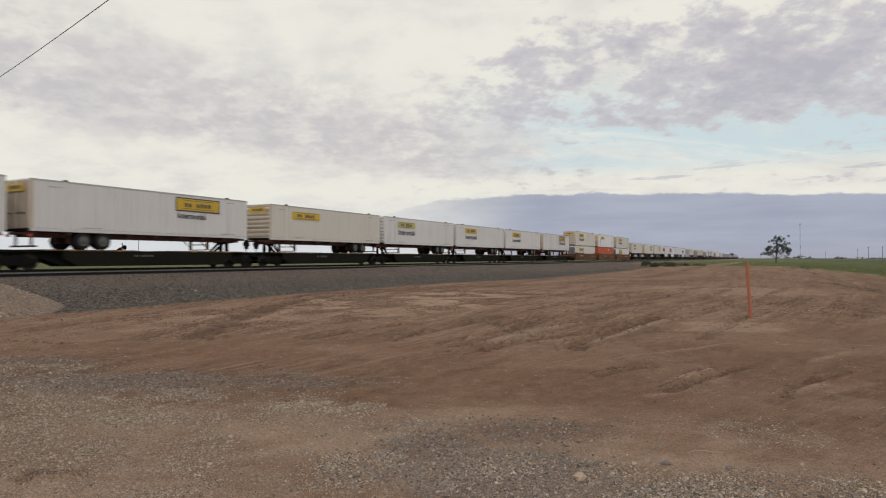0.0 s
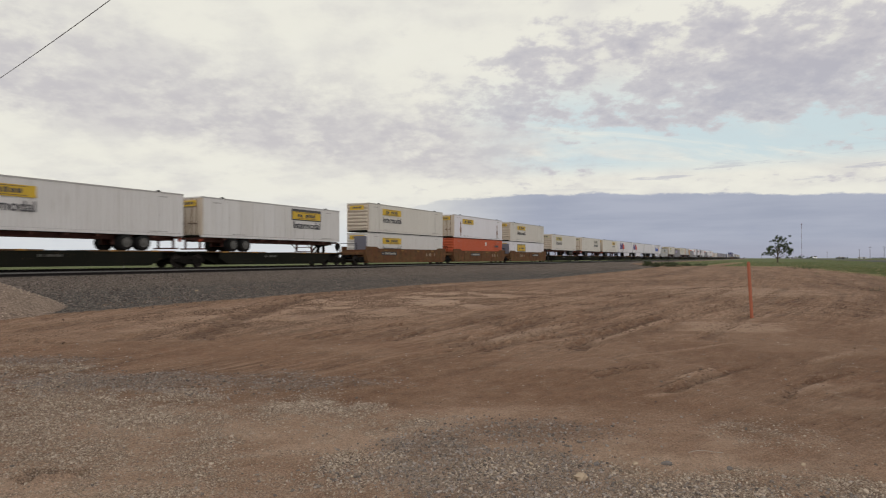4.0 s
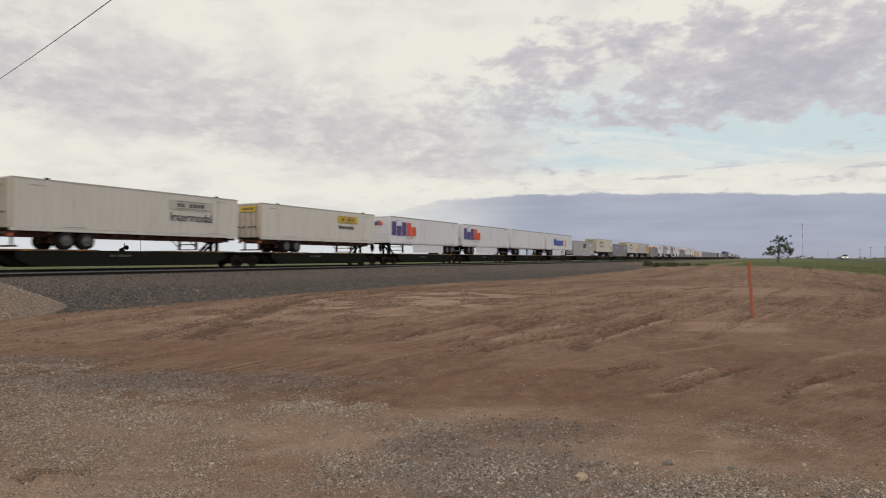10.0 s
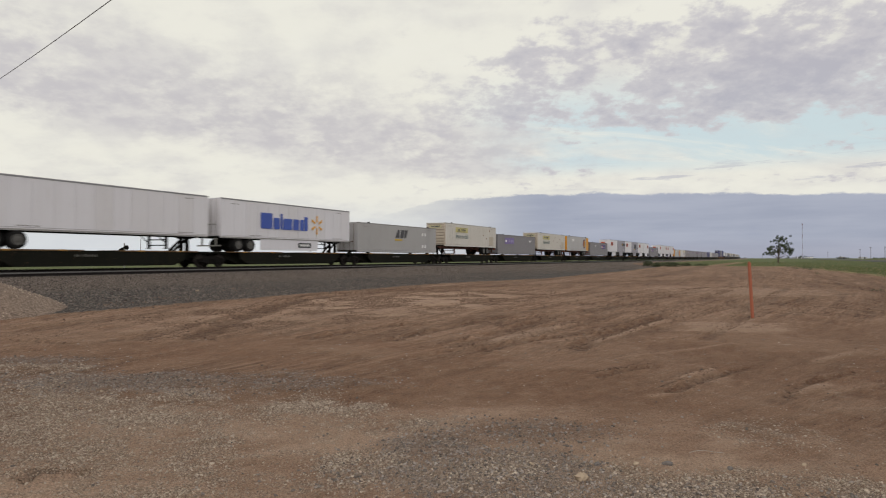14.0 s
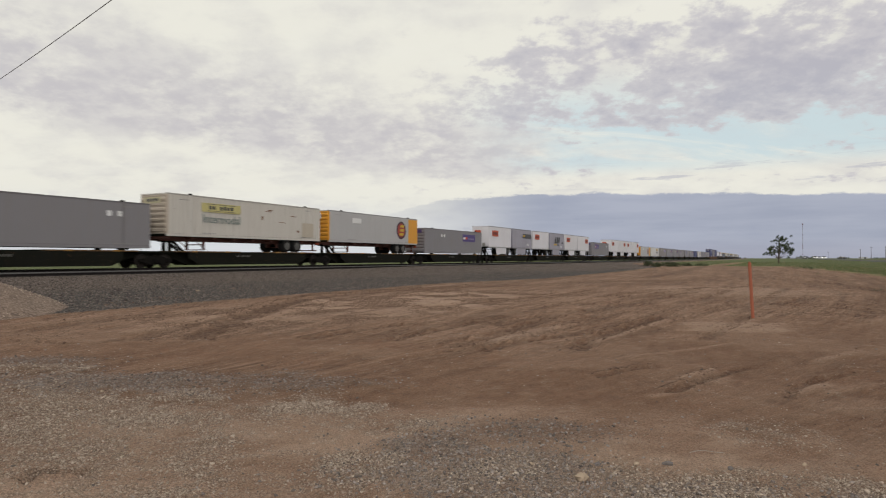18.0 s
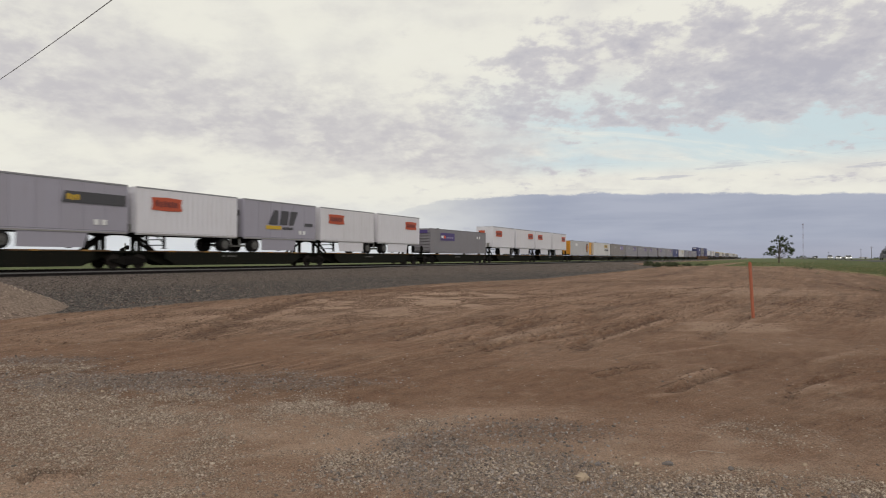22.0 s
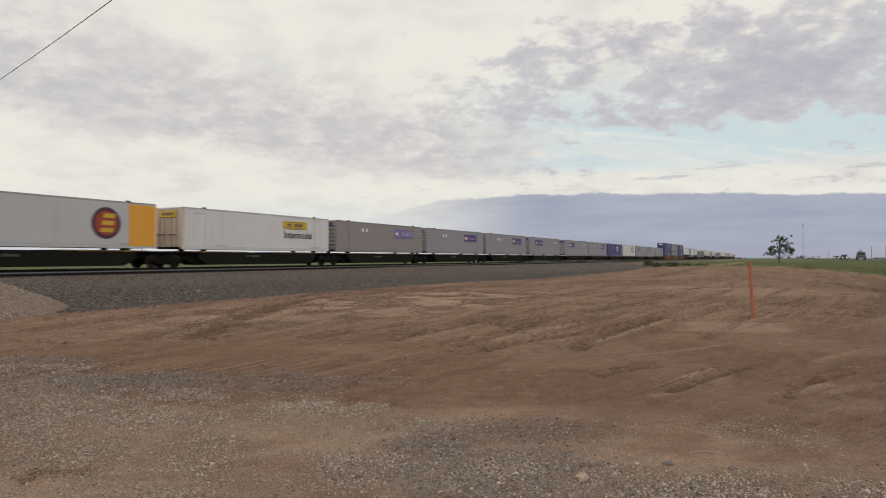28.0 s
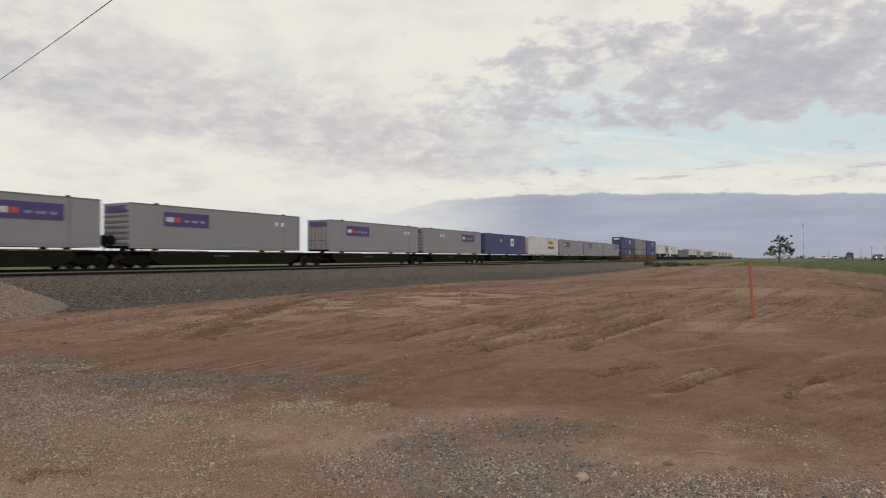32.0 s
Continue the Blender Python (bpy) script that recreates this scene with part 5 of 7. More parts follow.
def scars(top, z0, seed, count):
    """Rust patches and riveted repair plates on a side."""
    r = random.Random(seed)
    for i in range(count):
        w, h = r.choice(((0.5, 0.07), (0.28, 0.16), (0.7, 0.05), (0.16, 0.3)))
        part("rust_patch", flag("rust%.2f" % w, w, h, RUST(), 0.004), top, "brown rust patch", (r.uniform(-1.5, 6.5), Y_NEAR - 0.018, z0 + r.uniform(0.35, 2.3)))
    part("repair_plate", flag("repair", 1.5, 1.2, paint("patched cream paint", (0.52, 0.46, 0.38), amount=0.9), 0.006), top, "riveted repair plate", (5.6, Y_NEAR - 0.018, z0 + 0.3))


def grey_box(s, mat, z0, board, doors=False, faded=False, label="grey ribbed steel container with purple company board"):
    top = thing("shipping_container", label, "container", s, "containers on the train")
    box_body(top, -L53 / 2, L53 / 2, z0, z0 + 2.895, mat, 0.27, 0.03, doors_left=doors)
    if board is not None:
        purple_board(top, board, z0 + 1.52, faded=faded)
        part("end_board", shared("end_purple", PURPLE(), lambda q: q.box(-0.012, 0, -0.95, 0.95, 0, 0.38)), top, "purple company board", (-L53 / 2 - 0.10, 0, z0 + 2.32))
    part("placard", flag("placard", 0.32, 0.32, PALEBAR()), top, "", (5.0 if (board or 0) < 0 else -4.0, Y_NEAR - 0.03, z0 + 1.95))
    part("placard", flag("placard", 0.32, 0.32, PALEBAR()), top, "", (5.7 if (board or 0) < 0 else -3.3, Y_NEAR - 0.03, z0 + 1.95))
    return top


def leaning_mark(top, x, z, h, mat=None):
    """Three leaning dark blocks over a yellow bar."""
    y = Y_NEAR - 0.03
    m = mat or INK()
    def one(s):
        s.prism([(0, 0), (0.95 * h, 0), (1.0 * h, h), (0.62 * h, h)], -0.02, 0)
    def two(s):
        s.prism([(0, 0), (0.78 * h, 0), (0.98 * h, h), (0.20 * h, h)], -0.02, 0)
    def three(s):
        s.prism([(0, 0), (0.45 * h, 0), (0.95 * h, h), (0.20 * h, h)], -0.02, 0)
    for i, (dx, b) in enumerate(((0, one), (1.15, two), (2.12, three))):
        part("logo_block", shared("lean%d_%.2f" % (i, h), m, b), top, "dark leaning logo block", (x + dx * h, y, z))


def red_badge(top, x, z):
    y = Y_NEAR - 0.035
    def build(s):
        s.prism([(0.0, 0.04), (1.2, 0.0), (2.4, 0.04), (2.3, 0.44), (2.4, 0.84), (1.2, 0.90), (0.0, 0.84), (0.1, 0.44)], -0.014, 0)
    b = part("company_badge", shared("badge", BADGE_RED(), build), top, "orange-red company badge", (x, y, z))
    part("badge_bars", bars("badgebars", 1.8, 0.44, MAROON(), 6, 2), b, "", (0.30, -0.014, 0.23))


def van(s, length, mat, label, rear, skirt=False, rib=0.0, axles=2, z1=5.10, name="semi_trailer", legs=True, category="trailer"):
    """A van trailer on its own wheels. rear -1: doors and wheels towards the train's head."""
    top = thing(name, label, category, s, "van trailers on the train")
    box_body(top, -length / 2, length / 2, BOX_Z, z1, mat, rib, 0.03, doors_left=rear == -1, castings=False, key="van%d" % rear)
    part("bottom_trim", shared("trim%.2f" % length, GALV(), lambda q: q.box(-length / 2 + 0.05, length / 2 - 0.05, -0.012, 0, 0, 0.08)), top, "metal lower trim", (0, -WIDE / 2 - 0.001, BOX_Z + 0.02))
    part("top_trim", shared("ttrim%.2f" % length, plain("grey aluminium trim", (0.30, 0.30, 0.31), 0.5, 0.5), lambda q: q.box(-length / 2, length / 2, -0.012, 0, 0, 0.07)), top, "grey aluminium top edge", (0, -WIDE / 2 - 0.001, z1 - 0.10))
    wx = rear * (length / 2 - (2.4 if length > 12 else 1.15))
    running_gear(top, wx, rear, DECK, BOX_Z, IRON(), axles)
    if legs:
        landing_legs(top, -rear * (length / 2 - (3.2 if length > 12 else 2.4)), BOX_Z, DECK + 0.15, IRON())
    if skirt:
        a, b = sorted((wx - rear * (1.7 if length > 12 else 0.75), -rear * (length / 2 - (4.6 if length > 12 else 2.6))))
        part("side_skirt", shared("skirt%.2f%.2f" % (a, b), mat, lambda q: q.prism([(a, -0.86), (b - 0.25 if rear == -1 else b, -0.86), (b, 0.0), (a, 0.0)] if rear == -1 else [(a + 0.25, -0.86), (b, -0.86), (b, 0), (a, 0)], -0.03, 0.0)),
             top, "pale side skirt", (0, -WIDE / 2 + 0.06, BOX_Z))
    if rear == 1:
        part("rear_bumper", shared("vbumper", GALV(), lambda q: (q.box(-0.05, 0.05, -1.2, 1.2, -0.62, -0.52), q.box(-0.05, 0.05, -0.75, -0.66, -0.55, 0.0), q.box(-0.05, 0.05, 0.66, 0.75, -0.55, 0.0))), top, "", (length / 2 - 0.1, 0, BOX_Z))
    else:
        part("rear_bumper", shared("vbumper", GALV(), lambda q: (q.box(-0.05, 0.05, -1.2, 1.2, -0.62, -0.52), q.box(-0.05, 0.05, -0.75, -0.66, -0.55, 0.0), q.box(-0.05, 0.05, 0.66, 0.75, -0.55, 0.0))), top, "", (-length / 2 + 0.1, 0, BOX_Z))
    part("king_pin_plate", shared("kingpin", IRON(), lambda q: q.box(-0.5, 0.5, -0.5, 0.5, -0.06, 0.0)), top, "", (-rear * (length / 2 - 0.9), 0, BOX_Z - 0.0))
    return top


def pup(s, who, rear, badge):
    """A 28-foot trailer: white with a red badge, or pale grey."""
    if who == 'y':
        top = van(s, L28, BRIGHT(), "short white ribbed van trailer with orange-red company badge", rear, skirt=badge != 'n', rib=0.42, axles=1, z1=5.22)
        red_badge(top, -L28 / 2 + 1.05 if rear == 1 else L28 / 2 - 3.15, BOX_Z + 1.62)
        part("end_badge", shared("end_badge", BADGE_RED(), lambda q: q.box(-0.012, 0, -0.1, 0.85, 0, 0.40)), top, "orange-red company badge", (-L28 / 2 - 0.11, 0, BOX_Z + 2.1))
        part("reefer_box", shared("nosebox", GALV(), lambda q: q.box(-0.12, 0, -0.35, 0.05, 0, 0.55, 0.02)), top, "small grey connector box", (-L28 / 2 - 0.0, -0.4, BOX_Z + 0.15))
    else:
        top = van(s, L28, LILAC(), "short pale grey van trailer with dark company lettering blocks", rear, skirt=True, rib=0.0, axles=1, z1=5.22)
        if badge == 'band':
            y = Y_NEAR - 0.035
            part("dark_band", shared("band", INK(), lambda q: q.prism([(0, 0), (4.05, 0), (4.05, 0.66), (0.2, 0.66)], -0.012, 0)), top, "dark blue-grey band", (0.05, y, BOX_Z + 1.72))
            part("band_bars", bars("bandbars", 0.8, 0.36, YELLOW(), 3, 2), top, "", (0.35, y - 0.014, BOX_Z + 1.86))
        else:
            leaning_mark(top, -1.7, BOX_Z + 1.22, 1.16)
            part("yellow_bar", flag("ybar", 1.75, 0.28, YELLOW()), top, "yellow bar", (-1.95, Y_NEAR - 0.03, BOX_Z + 0.84))
            part("lettering_bars", bars("freight", 1.25, 0.24, INK(), 7, 8), top, "", (0.0, Y_NEAR - 0.03, BOX_Z + 0.84))
            part("side_plate", flag("plate", 1.05, 0.26, INK()), top, "dark side plate", (2.75, Y_NEAR - 0.03, BOX_Z + 1.22))
        part("placard", flag("placard", 0.32, 0.32, PALEBAR()), top, "", (2.0, Y_NEAR - 0.03, BOX_Z + 0.5))
        part("placard", flag("placard", 0.32, 0.32, PALEBAR()), top, "", (2.5, Y_NEAR - 0.03, BOX_Z + 0.5))
        part("end_band", shared("end_band", INK(), lambda q: q.box(-0.012, 0, -0.9, 0.9, 0, 0.45)), top, "dark band on the end", (-L28 / 2 - 0.11, 0, BOX_Z + 1.75))
    return top


def amber_ended_box(s, z0, rear=None):
    """Pale container with amber ends and a round dark red badge."""
    if rear is not None:
        chassis(s, rear)
    top = thing("shipping_container", "pale grey-white container with amber ends and a round dark red badge", "container", s, "containers on the train")
    pale = paint("pale grey-white container paint", (0.47, 0.465, 0.475), amount=0.35)
    x0, x1 = -L53 / 2, L53 / 2
    box_body(top, x0, x1, z0, z0 + 2.895, pale, 0.27, 0.03, end_panels={-1: AMBER(), 1: AMBER()})
    part("amber_panel", shared("amberpanel", AMBER(), lambda q: q.box(0, 1.95, -0.012, 0, 0, 2.60)), top, "amber end panel", (x1 - 1.97, Y_NEAR - 0.004, z0 + 0.14))
    disc = part("round_badge", shared("disc", paint("dark plum decal", (0.065, 0.022, 0.035), amount=0.15), lambda q: q.lathe([(0.02, -0.02), (0.94, -0.02), (0.96, 0.0)], 40)), top, "round dark red badge", (x1 - 3.5, Y_NEAR - 0.012, z0 + 1.50))
    part("badge_ring", shared("ring", paint("dark red disc decal", (0.33, 0.045, 0.035), amount=0.15), lambda q: q.lathe([(0.02, -0.012), (0.74, -0.012), (0.75, 0.0)], 40)), disc, "red inner disc", (0, -0.012, 0))
    part("badge_bars", shared("threebars", YELLOW(), lambda q: [q.prism([(-0.42 + 0.10 * i, z), (0.40 + 0.06 * i, z), (0.46 + 0.06 * i, z + 0.26), (-0.36 + 0.10 * i, z + 0.26)], -0.02, 0) for i, z in enumerate((-0.56, -0.12, 0.32))]), disc, "three yellow bars", (0, -0.022, 0))
    part("notice", flag("notice", 1.5, 0.5, PALEBAR()), top, "white notice plate", (-L53 / 2 + 3.6, Y_NEAR - 0.03, z0 + 1.85))
    part("notice", shared("end_notice", PALEBAR(), lambda q: q.box(-0.012, 0, -0.6, 0.6, 0, 0.5)), top, "white notice plate", (x0 - 0.10, 0.1, z0 + 2.1))
    return top


def spark_van(s):
    """White van with blue blocks and a six-rayed yellow mark."""
    top = van(s, L53 - 0.2, BRIGHT(), "clean white van trailer with blue logo blocks and yellow six-rayed mark", -1, skirt=True)
    x, z, y = -3.9, BOX_Z + 0.85, Y_NEAR - 0.03
    for dx, w, h in ((0, 1.38, 1.25), (1.45, 0.75, 0.92), (2.26, 0.25, 1.28), (2.58, 1.18, 0.92), (3.84, 0.75, 0.92), (4.68, 0.48, 0.92), (5.22, 0.50, 1.18)):
        def build(q, w=w, h=h):
            q.box(0, w * 0.94, -0.02, 0, 0, h, 0.008)
        part("logo_block", shared("spark%.2f" % dx, BLUE(), build), top, "blue logo block", (x + dx, y, z))
    for i in range(6):
        a = math.pi / 2 + i * math.pi / 3
        c, q0 = math.cos(a), math.sin(a)
        part("spark_ray", shared("ray%d" % i, GOLD(), lambda q: q.prism([(0.26 * c - 0.07 * q0, 0.26 * q0 + 0.07 * c), (0.26 * c + 0.07 * q0, 0.26 * q0 - 0.07 * c), (0.80 * c + 0.11 * q0, 0.80 * q0 - 0.11 * c), (0.80 * c - 0.11 * q0, 0.80 * q0 + 0.11 * c)], -0.02, 0)),
             top, "yellow ray", (3.05, y, z + 0.56))
    part("oval_plate", shared("oval", INK(), lambda q: q.box(0, 1.7, -0.02, 0, 0, 0.42, 0.009)), top, "dark plate with pale bars", (0.6, -WIDE / 2 + 0.026, BOX_Z - 0.62))
    part("plate_bars", bars("ovalbars", 1.3, 0.2, PALEBAR(), 8, 6), top, "", (0.8, -WIDE / 2 + 0.004, BOX_Z - 0.5))
    for i in range(5):
        a = i * 1.256
        part("end_ray", shared("eray", GOLD(), lambda q: q.box(-0.012, 0, -0.06, 0.06, 0.14, 0.42)), top, "", (-L53 / 2 - 0.0, 0.3, BOX_Z + 1.9)).rotation_euler = (a, 0, 0)
    return top


# ---------------------------------------------------------------- train: cars
WHEEL_R = 0.457
WHEELSETS = []


def bogie(top, x):
    b = part("bogie", shared("bolster", IRON(), lambda s: (s.box(-0.22, 0.22, -1.05, 1.05, 0.36, 0.66, 0.03),)), top, "", (x, 0, 0))
    for face in (-1, 1):
        def frame_side(s):
            s.prism([(-1.25, 0.40), (-0.95, 0.36), (-0.40, 0.22), (0.40, 0.22), (0.95, 0.36), (1.25, 0.40), (1.25, 0.58), (0.85, 0.62), (0.45, 0.78), (-0.45, 0.78), (-0.85, 0.62), (-1.25, 0.58)], -0.07, 0.07)
            for i in (-0.2, 0.0, 0.2):
                s.bar((i, -0.09, 0.30), (i, -0.09, 0.60), 0.07, 8)
            for i in (-0.89, 0.89):
                s.box(i - 0.14, i + 0.14, -0.16, 0.08, 0.34, 0.62, 0.02)
        part("side_frame", shared("side_frame%d" % face, IRON(), frame_side), b, "", (0, face * 1.02, 0))
    for i in (-0.89, 0.89):
        def wheels(s):
            for face in (-1, 1):
                s.lathe([(0.10, face * 0.66), (0.40, face * 0.68), (0.42, face * 0.70), (WHEEL_R + 0.03, face * 0.70), (WHEEL_R + 0.025, face * 0.73), (WHEEL_R, face * 0.745), (WHEEL_R - 0.006, face * 0.83), (0.40, face * 0.83), (0.36, face * 0.79), (0.14, face * 0.80), (0.10, face * 0.86)], 24)
            s.bar((0, -0.68, 0), (0, 0.68, 0), 0.085, 10)
            for a in range(3):
                q = a * 2.094
                s.box(0.2 * math.cos(q) - 0.03, 0.2 * math.cos(q) + 0.03, -0.835, -0.80, 0.2 * math.sin(q) - 0.03, 0.2 * math.sin(q) + 0.03)
        w = part("wheelset", shared("wheelset", plain("worn wheel steel", (0.030, 0.025, 0.022), 0.7, 0.2, spec=0.15), wheels), b, "", (i, 0, WHEEL_R))
        WHEELSETS.append((w, i))
    return b


def spine_car(s, pitch, hitches, feet, trucks, label="black-green articulated spine car platform with rusty deck edges", gear=()):
    """One platform; hitches: (x, way the strut leans); feet: x of container pedestals; trucks: x of bogies."""
    top = thing("spine_car", label, "railcar", s, "spine cars of the train")
    h = pitch / 2
    body = [(-h + 0.1, 0.72), (-h + 1.6, 0.66), (-h + 2.9, 0.16), (h - 2.9, 0.16), (h - 1.6, 0.66), (h - 0.1, 0.72), (h - 0.1, 1.10), (-h + 0.1, 1.10)]
    part("centre_beam", shared("spine%.2f" % pitch, CARBLACK(), lambda q: q.prism(body, -0.62, 0.62)), top)
    for face in (-1, 1):
        part("side_sill", shared("sill%.2f" % pitch, CARBLACK(), lambda q: q.prism([(-h + 2.5, 0.62), (-h + 3.4, 0.17), (h - 3.4, 0.17), (h - 2.5, 0.62), (h - 2.5, 1.06), (-h + 2.5, 1.06)], -0.05, 0.05)), top, "", (0, face * 1.22, 0))
    for e in (-1, 1):
        part("tyre_deck", shared("tyredeck", DECKRUST(), lambda q: (q.box(-2.9, 2.9, -1.30, 1.30, 1.05, DECK - 0.005, 0.015),)), top, "rusty steel tyre deck", (e * (h - 4.35), 0, 0))
        part("end_deck", shared("enddeck", CARBLACK(), lambda q: q.box(-0.7, 0.7, -1.0, 1.0, 0.98, 1.105, 0.015)), top, "", (e * (h - 0.78), 0, 0))
        for k in range(2):
            part("reflector", shared("reflector", AMBERDIM(), lambda q: q.box(-0.24, 0.24, -0.012, 0, 0, 0.09)), top, "yellow reflector strip", (e * (h - 3.0 - 3.0 * k), -1.302, 1.055))
    part("car_stencil", bars("carbars", 1.4, 0.16, paint("dull grey stencil", (0.07, 0.068, 0.06), amount=0.4), 9, 3, 0.01), top, "", (-1.8, -1.272, 0.72))
    part("air_reservoir", shared("reservoir", IRON(), lambda q: q.bar((-1.6, -0.75, 0.42), (-0.6, -0.75, 0.42), 0.16, 10)), top, "", (1.2, 0, 0))
    part("brake_cylinder", shared("brakecyl", IRON(), lambda q: q.box(0.3, 0.8, -0.9, -0.6, 0.28, 0.62, 0.02)), top, "", (1.2, 0, 0))
    for x, way in hitches:
        k = part("trailer_hitch", shared("hitch%d" % way, IRON(), lambda q: (q.box(-0.30, 0.30, -0.42, 0.42, 1.02, 1.10, 0.02), q.box(-0.16, 0.10, -0.36, -0.24, 0.05, 1.05), q.box(-0.16, 0.10, 0.24, 0.36, 0.05, 1.05),
                                                                               q.bar((way * 1.25, -0.22, 0.05), (way * 0.08, -0.26, 0.98), 0.11), q.bar((way * 1.25, 0.22, 0.05), (way * 0.08, 0.26, 0.98), 0.11), q.box(-0.25, 0.25, -0.5, 0.5, 0.0, 0.14))),
                 top, "black trailer hitch with slanting strut", (x, 0, 0.98))
    for x in feet:
        for face in (-1, 1):
            part("pedestal", shared("pedestal", CARBLACK(), lambda q: (q.box(-0.16, 0.16, -0.16, 0.16, 0.0, 0.168, 0.02),)), top, "", (x, face * 1.13, 1.10))
        part("pedestal_arm", shared("pedarm", CARBLACK(), lambda q: q.box(-0.14, 0.14, -1.25, 1.25, 0.80, 1.105, 0.015)), top, "", (x, 0, 0))
    for x in trucks:
        bogie(top, x)
    for x in gear:
        part("coupler", shared("coupler", IRON(), lambda q: (q.box(-0.55, 0.55, -0.11, 0.11, 0.72, 0.94, 0.03),)), top, "", (x, 0, 0))
        part("brake_wheel", shared("brakewheel", IRON(), lambda q: (q.bar((0, -0.5, 0.95), (0, -0.5, 1.9), 0.035, 6), q.box(-0.12, 0.12, -0.62, -0.40, 1.35, 1.62, 0.02), q.lathe([(0.05, -0.05), (0.30, -0.05), (0.34, 0.0), (0.30, 0.05), (0.05, 0.05)], 14, (0, -0.5, 1.75)))), top, "", (x * 0.985, 0, 0))
    return top


def well_car(s, pitch, trucks, gear=(), panel=-3.6):
    top = thing("well_car", "rust-brown articulated double-stack well car unit with stencils", "railcar", s, "well cars of the train")
    h = pitch / 2
    for face in (-1, 1):
        out = [(-8.3, 0.34), (-7.6, 0.18), (7.6, 0.18), (8.3, 0.34), (8.55, 0.95), (8.55, 1.80), (6.7, 1.80), (6.3, 1.62), (-6.3, 1.62), (-6.7, 1.80), (-8.55, 1.80), (-8.55, 0.95)]
        w = part("well_side", shared("well_side", BROWN(), lambda q: (q.prism(out, -0.06, 0.06), q.box(-8.5, 8.5, -0.09, 0.09, 1.56, 1.615), q.box(-7.6, 7.6, -0.10, 0.10, 0.19, 0.27))), top, "", (0, face * 1.46, 0))
        for x in np.linspace(-7.2, 7.2, 9):
            part("side_rib", shared("well_rib", BROWN(), lambda q: q.box(-0.05, 0.05, -0.085, 0.085, 0.27, 1.56)), w, "", (float(x), 0, 0))
    part("well_floor", shared("well_floor", BROWN(), lambda q: q.box(-8.2, 8.2, -1.4, 1.4, 0.19, 0.32)), top)
    for e in (-1, 1):
        part("end_platform", shared("well_end%.1f" % pitch, BROWN(), lambda q: q.box(-(h - 8.35) / 2, (h - 8.35) / 2, -1.1, 1.1, 0.98, 1.22, 0.03)), top, "", (e * (8.30 + (h - 8.35) / 2), 0, 0))
        part("bulkhead", shared("bulkhead", BROWN(), lambda q: q.box(-0.08, 0.08, -1.42, 1.42, 0.4, 1.5)), top, "", (e * 8.30, 0, 0))
        part("hand_rail", shared("well_rail", IRON(), lambda q: (q.bar((0, -1.0, 1.2), (0, -1.0, 2.1), 0.03, 6), q.bar((0, 1.0, 1.2), (0, 1.0, 2.1), 0.03, 6), q.bar((0, -1.0, 2.1), (0, 1.0, 2.1), 0.03, 6))), top, "", (e * (h - 0.25), 0, 0))
        part("reflector", shared("reflector", AMBERDIM(), lambda q: q.box(-0.24, 0.24, -0.012, 0, 0, 0.09)), top, "yellow reflector strip", (e * 5.0, -1.562, 1.40))
        part("reflector", shared("reflector", AMBERDIM(), lambda q: q.box(-0.24, 0.24, -0.012, 0, 0, 0.09)), top, "yellow reflector strip", (e * 1.7, -1.562, 1.40))
    part("number_panel", shared("wellpanel", DARK(), lambda q: q.box(0, 3.0, -0.012, 0, 0, 0.36)), top, "dark panel with pale bars", (panel, -1.55, 0.95))
    part("panel_bars", bars("wellbars", 2.7, 0.22, paint("dull pale stencil", (0.34, 0.33, 0.30), amount=0.4), 11, 2), top, "", (panel + 0.15, -1.564, 1.02))
    part("load_stencil", bars("wellbars2", 2.2, 0.4, paint("rubbed tan stencil", (0.26, 0.19, 0.12), amount=0.6), 7, 7, 0.008), top, "", (3.6 if panel < 0 else -4.6, -1.55, 0.85))
    for x in trucks:
        bogie(top, x)
    for x in gear:
        part("coupler", shared("coupler", IRON(), lambda q: (q.box(-0.55, 0.55, -0.11, 0.11, 0.72, 0.94, 0.03),)), top, "", (x, 0, 0))
    return top


# ---------------------------------------------------------------- train: make-up, from the head backwards
FLAT_Z = 1.27     # underside of a container standing on pedestals
STACK_LO, STACK_HI = 0.32, 3.30

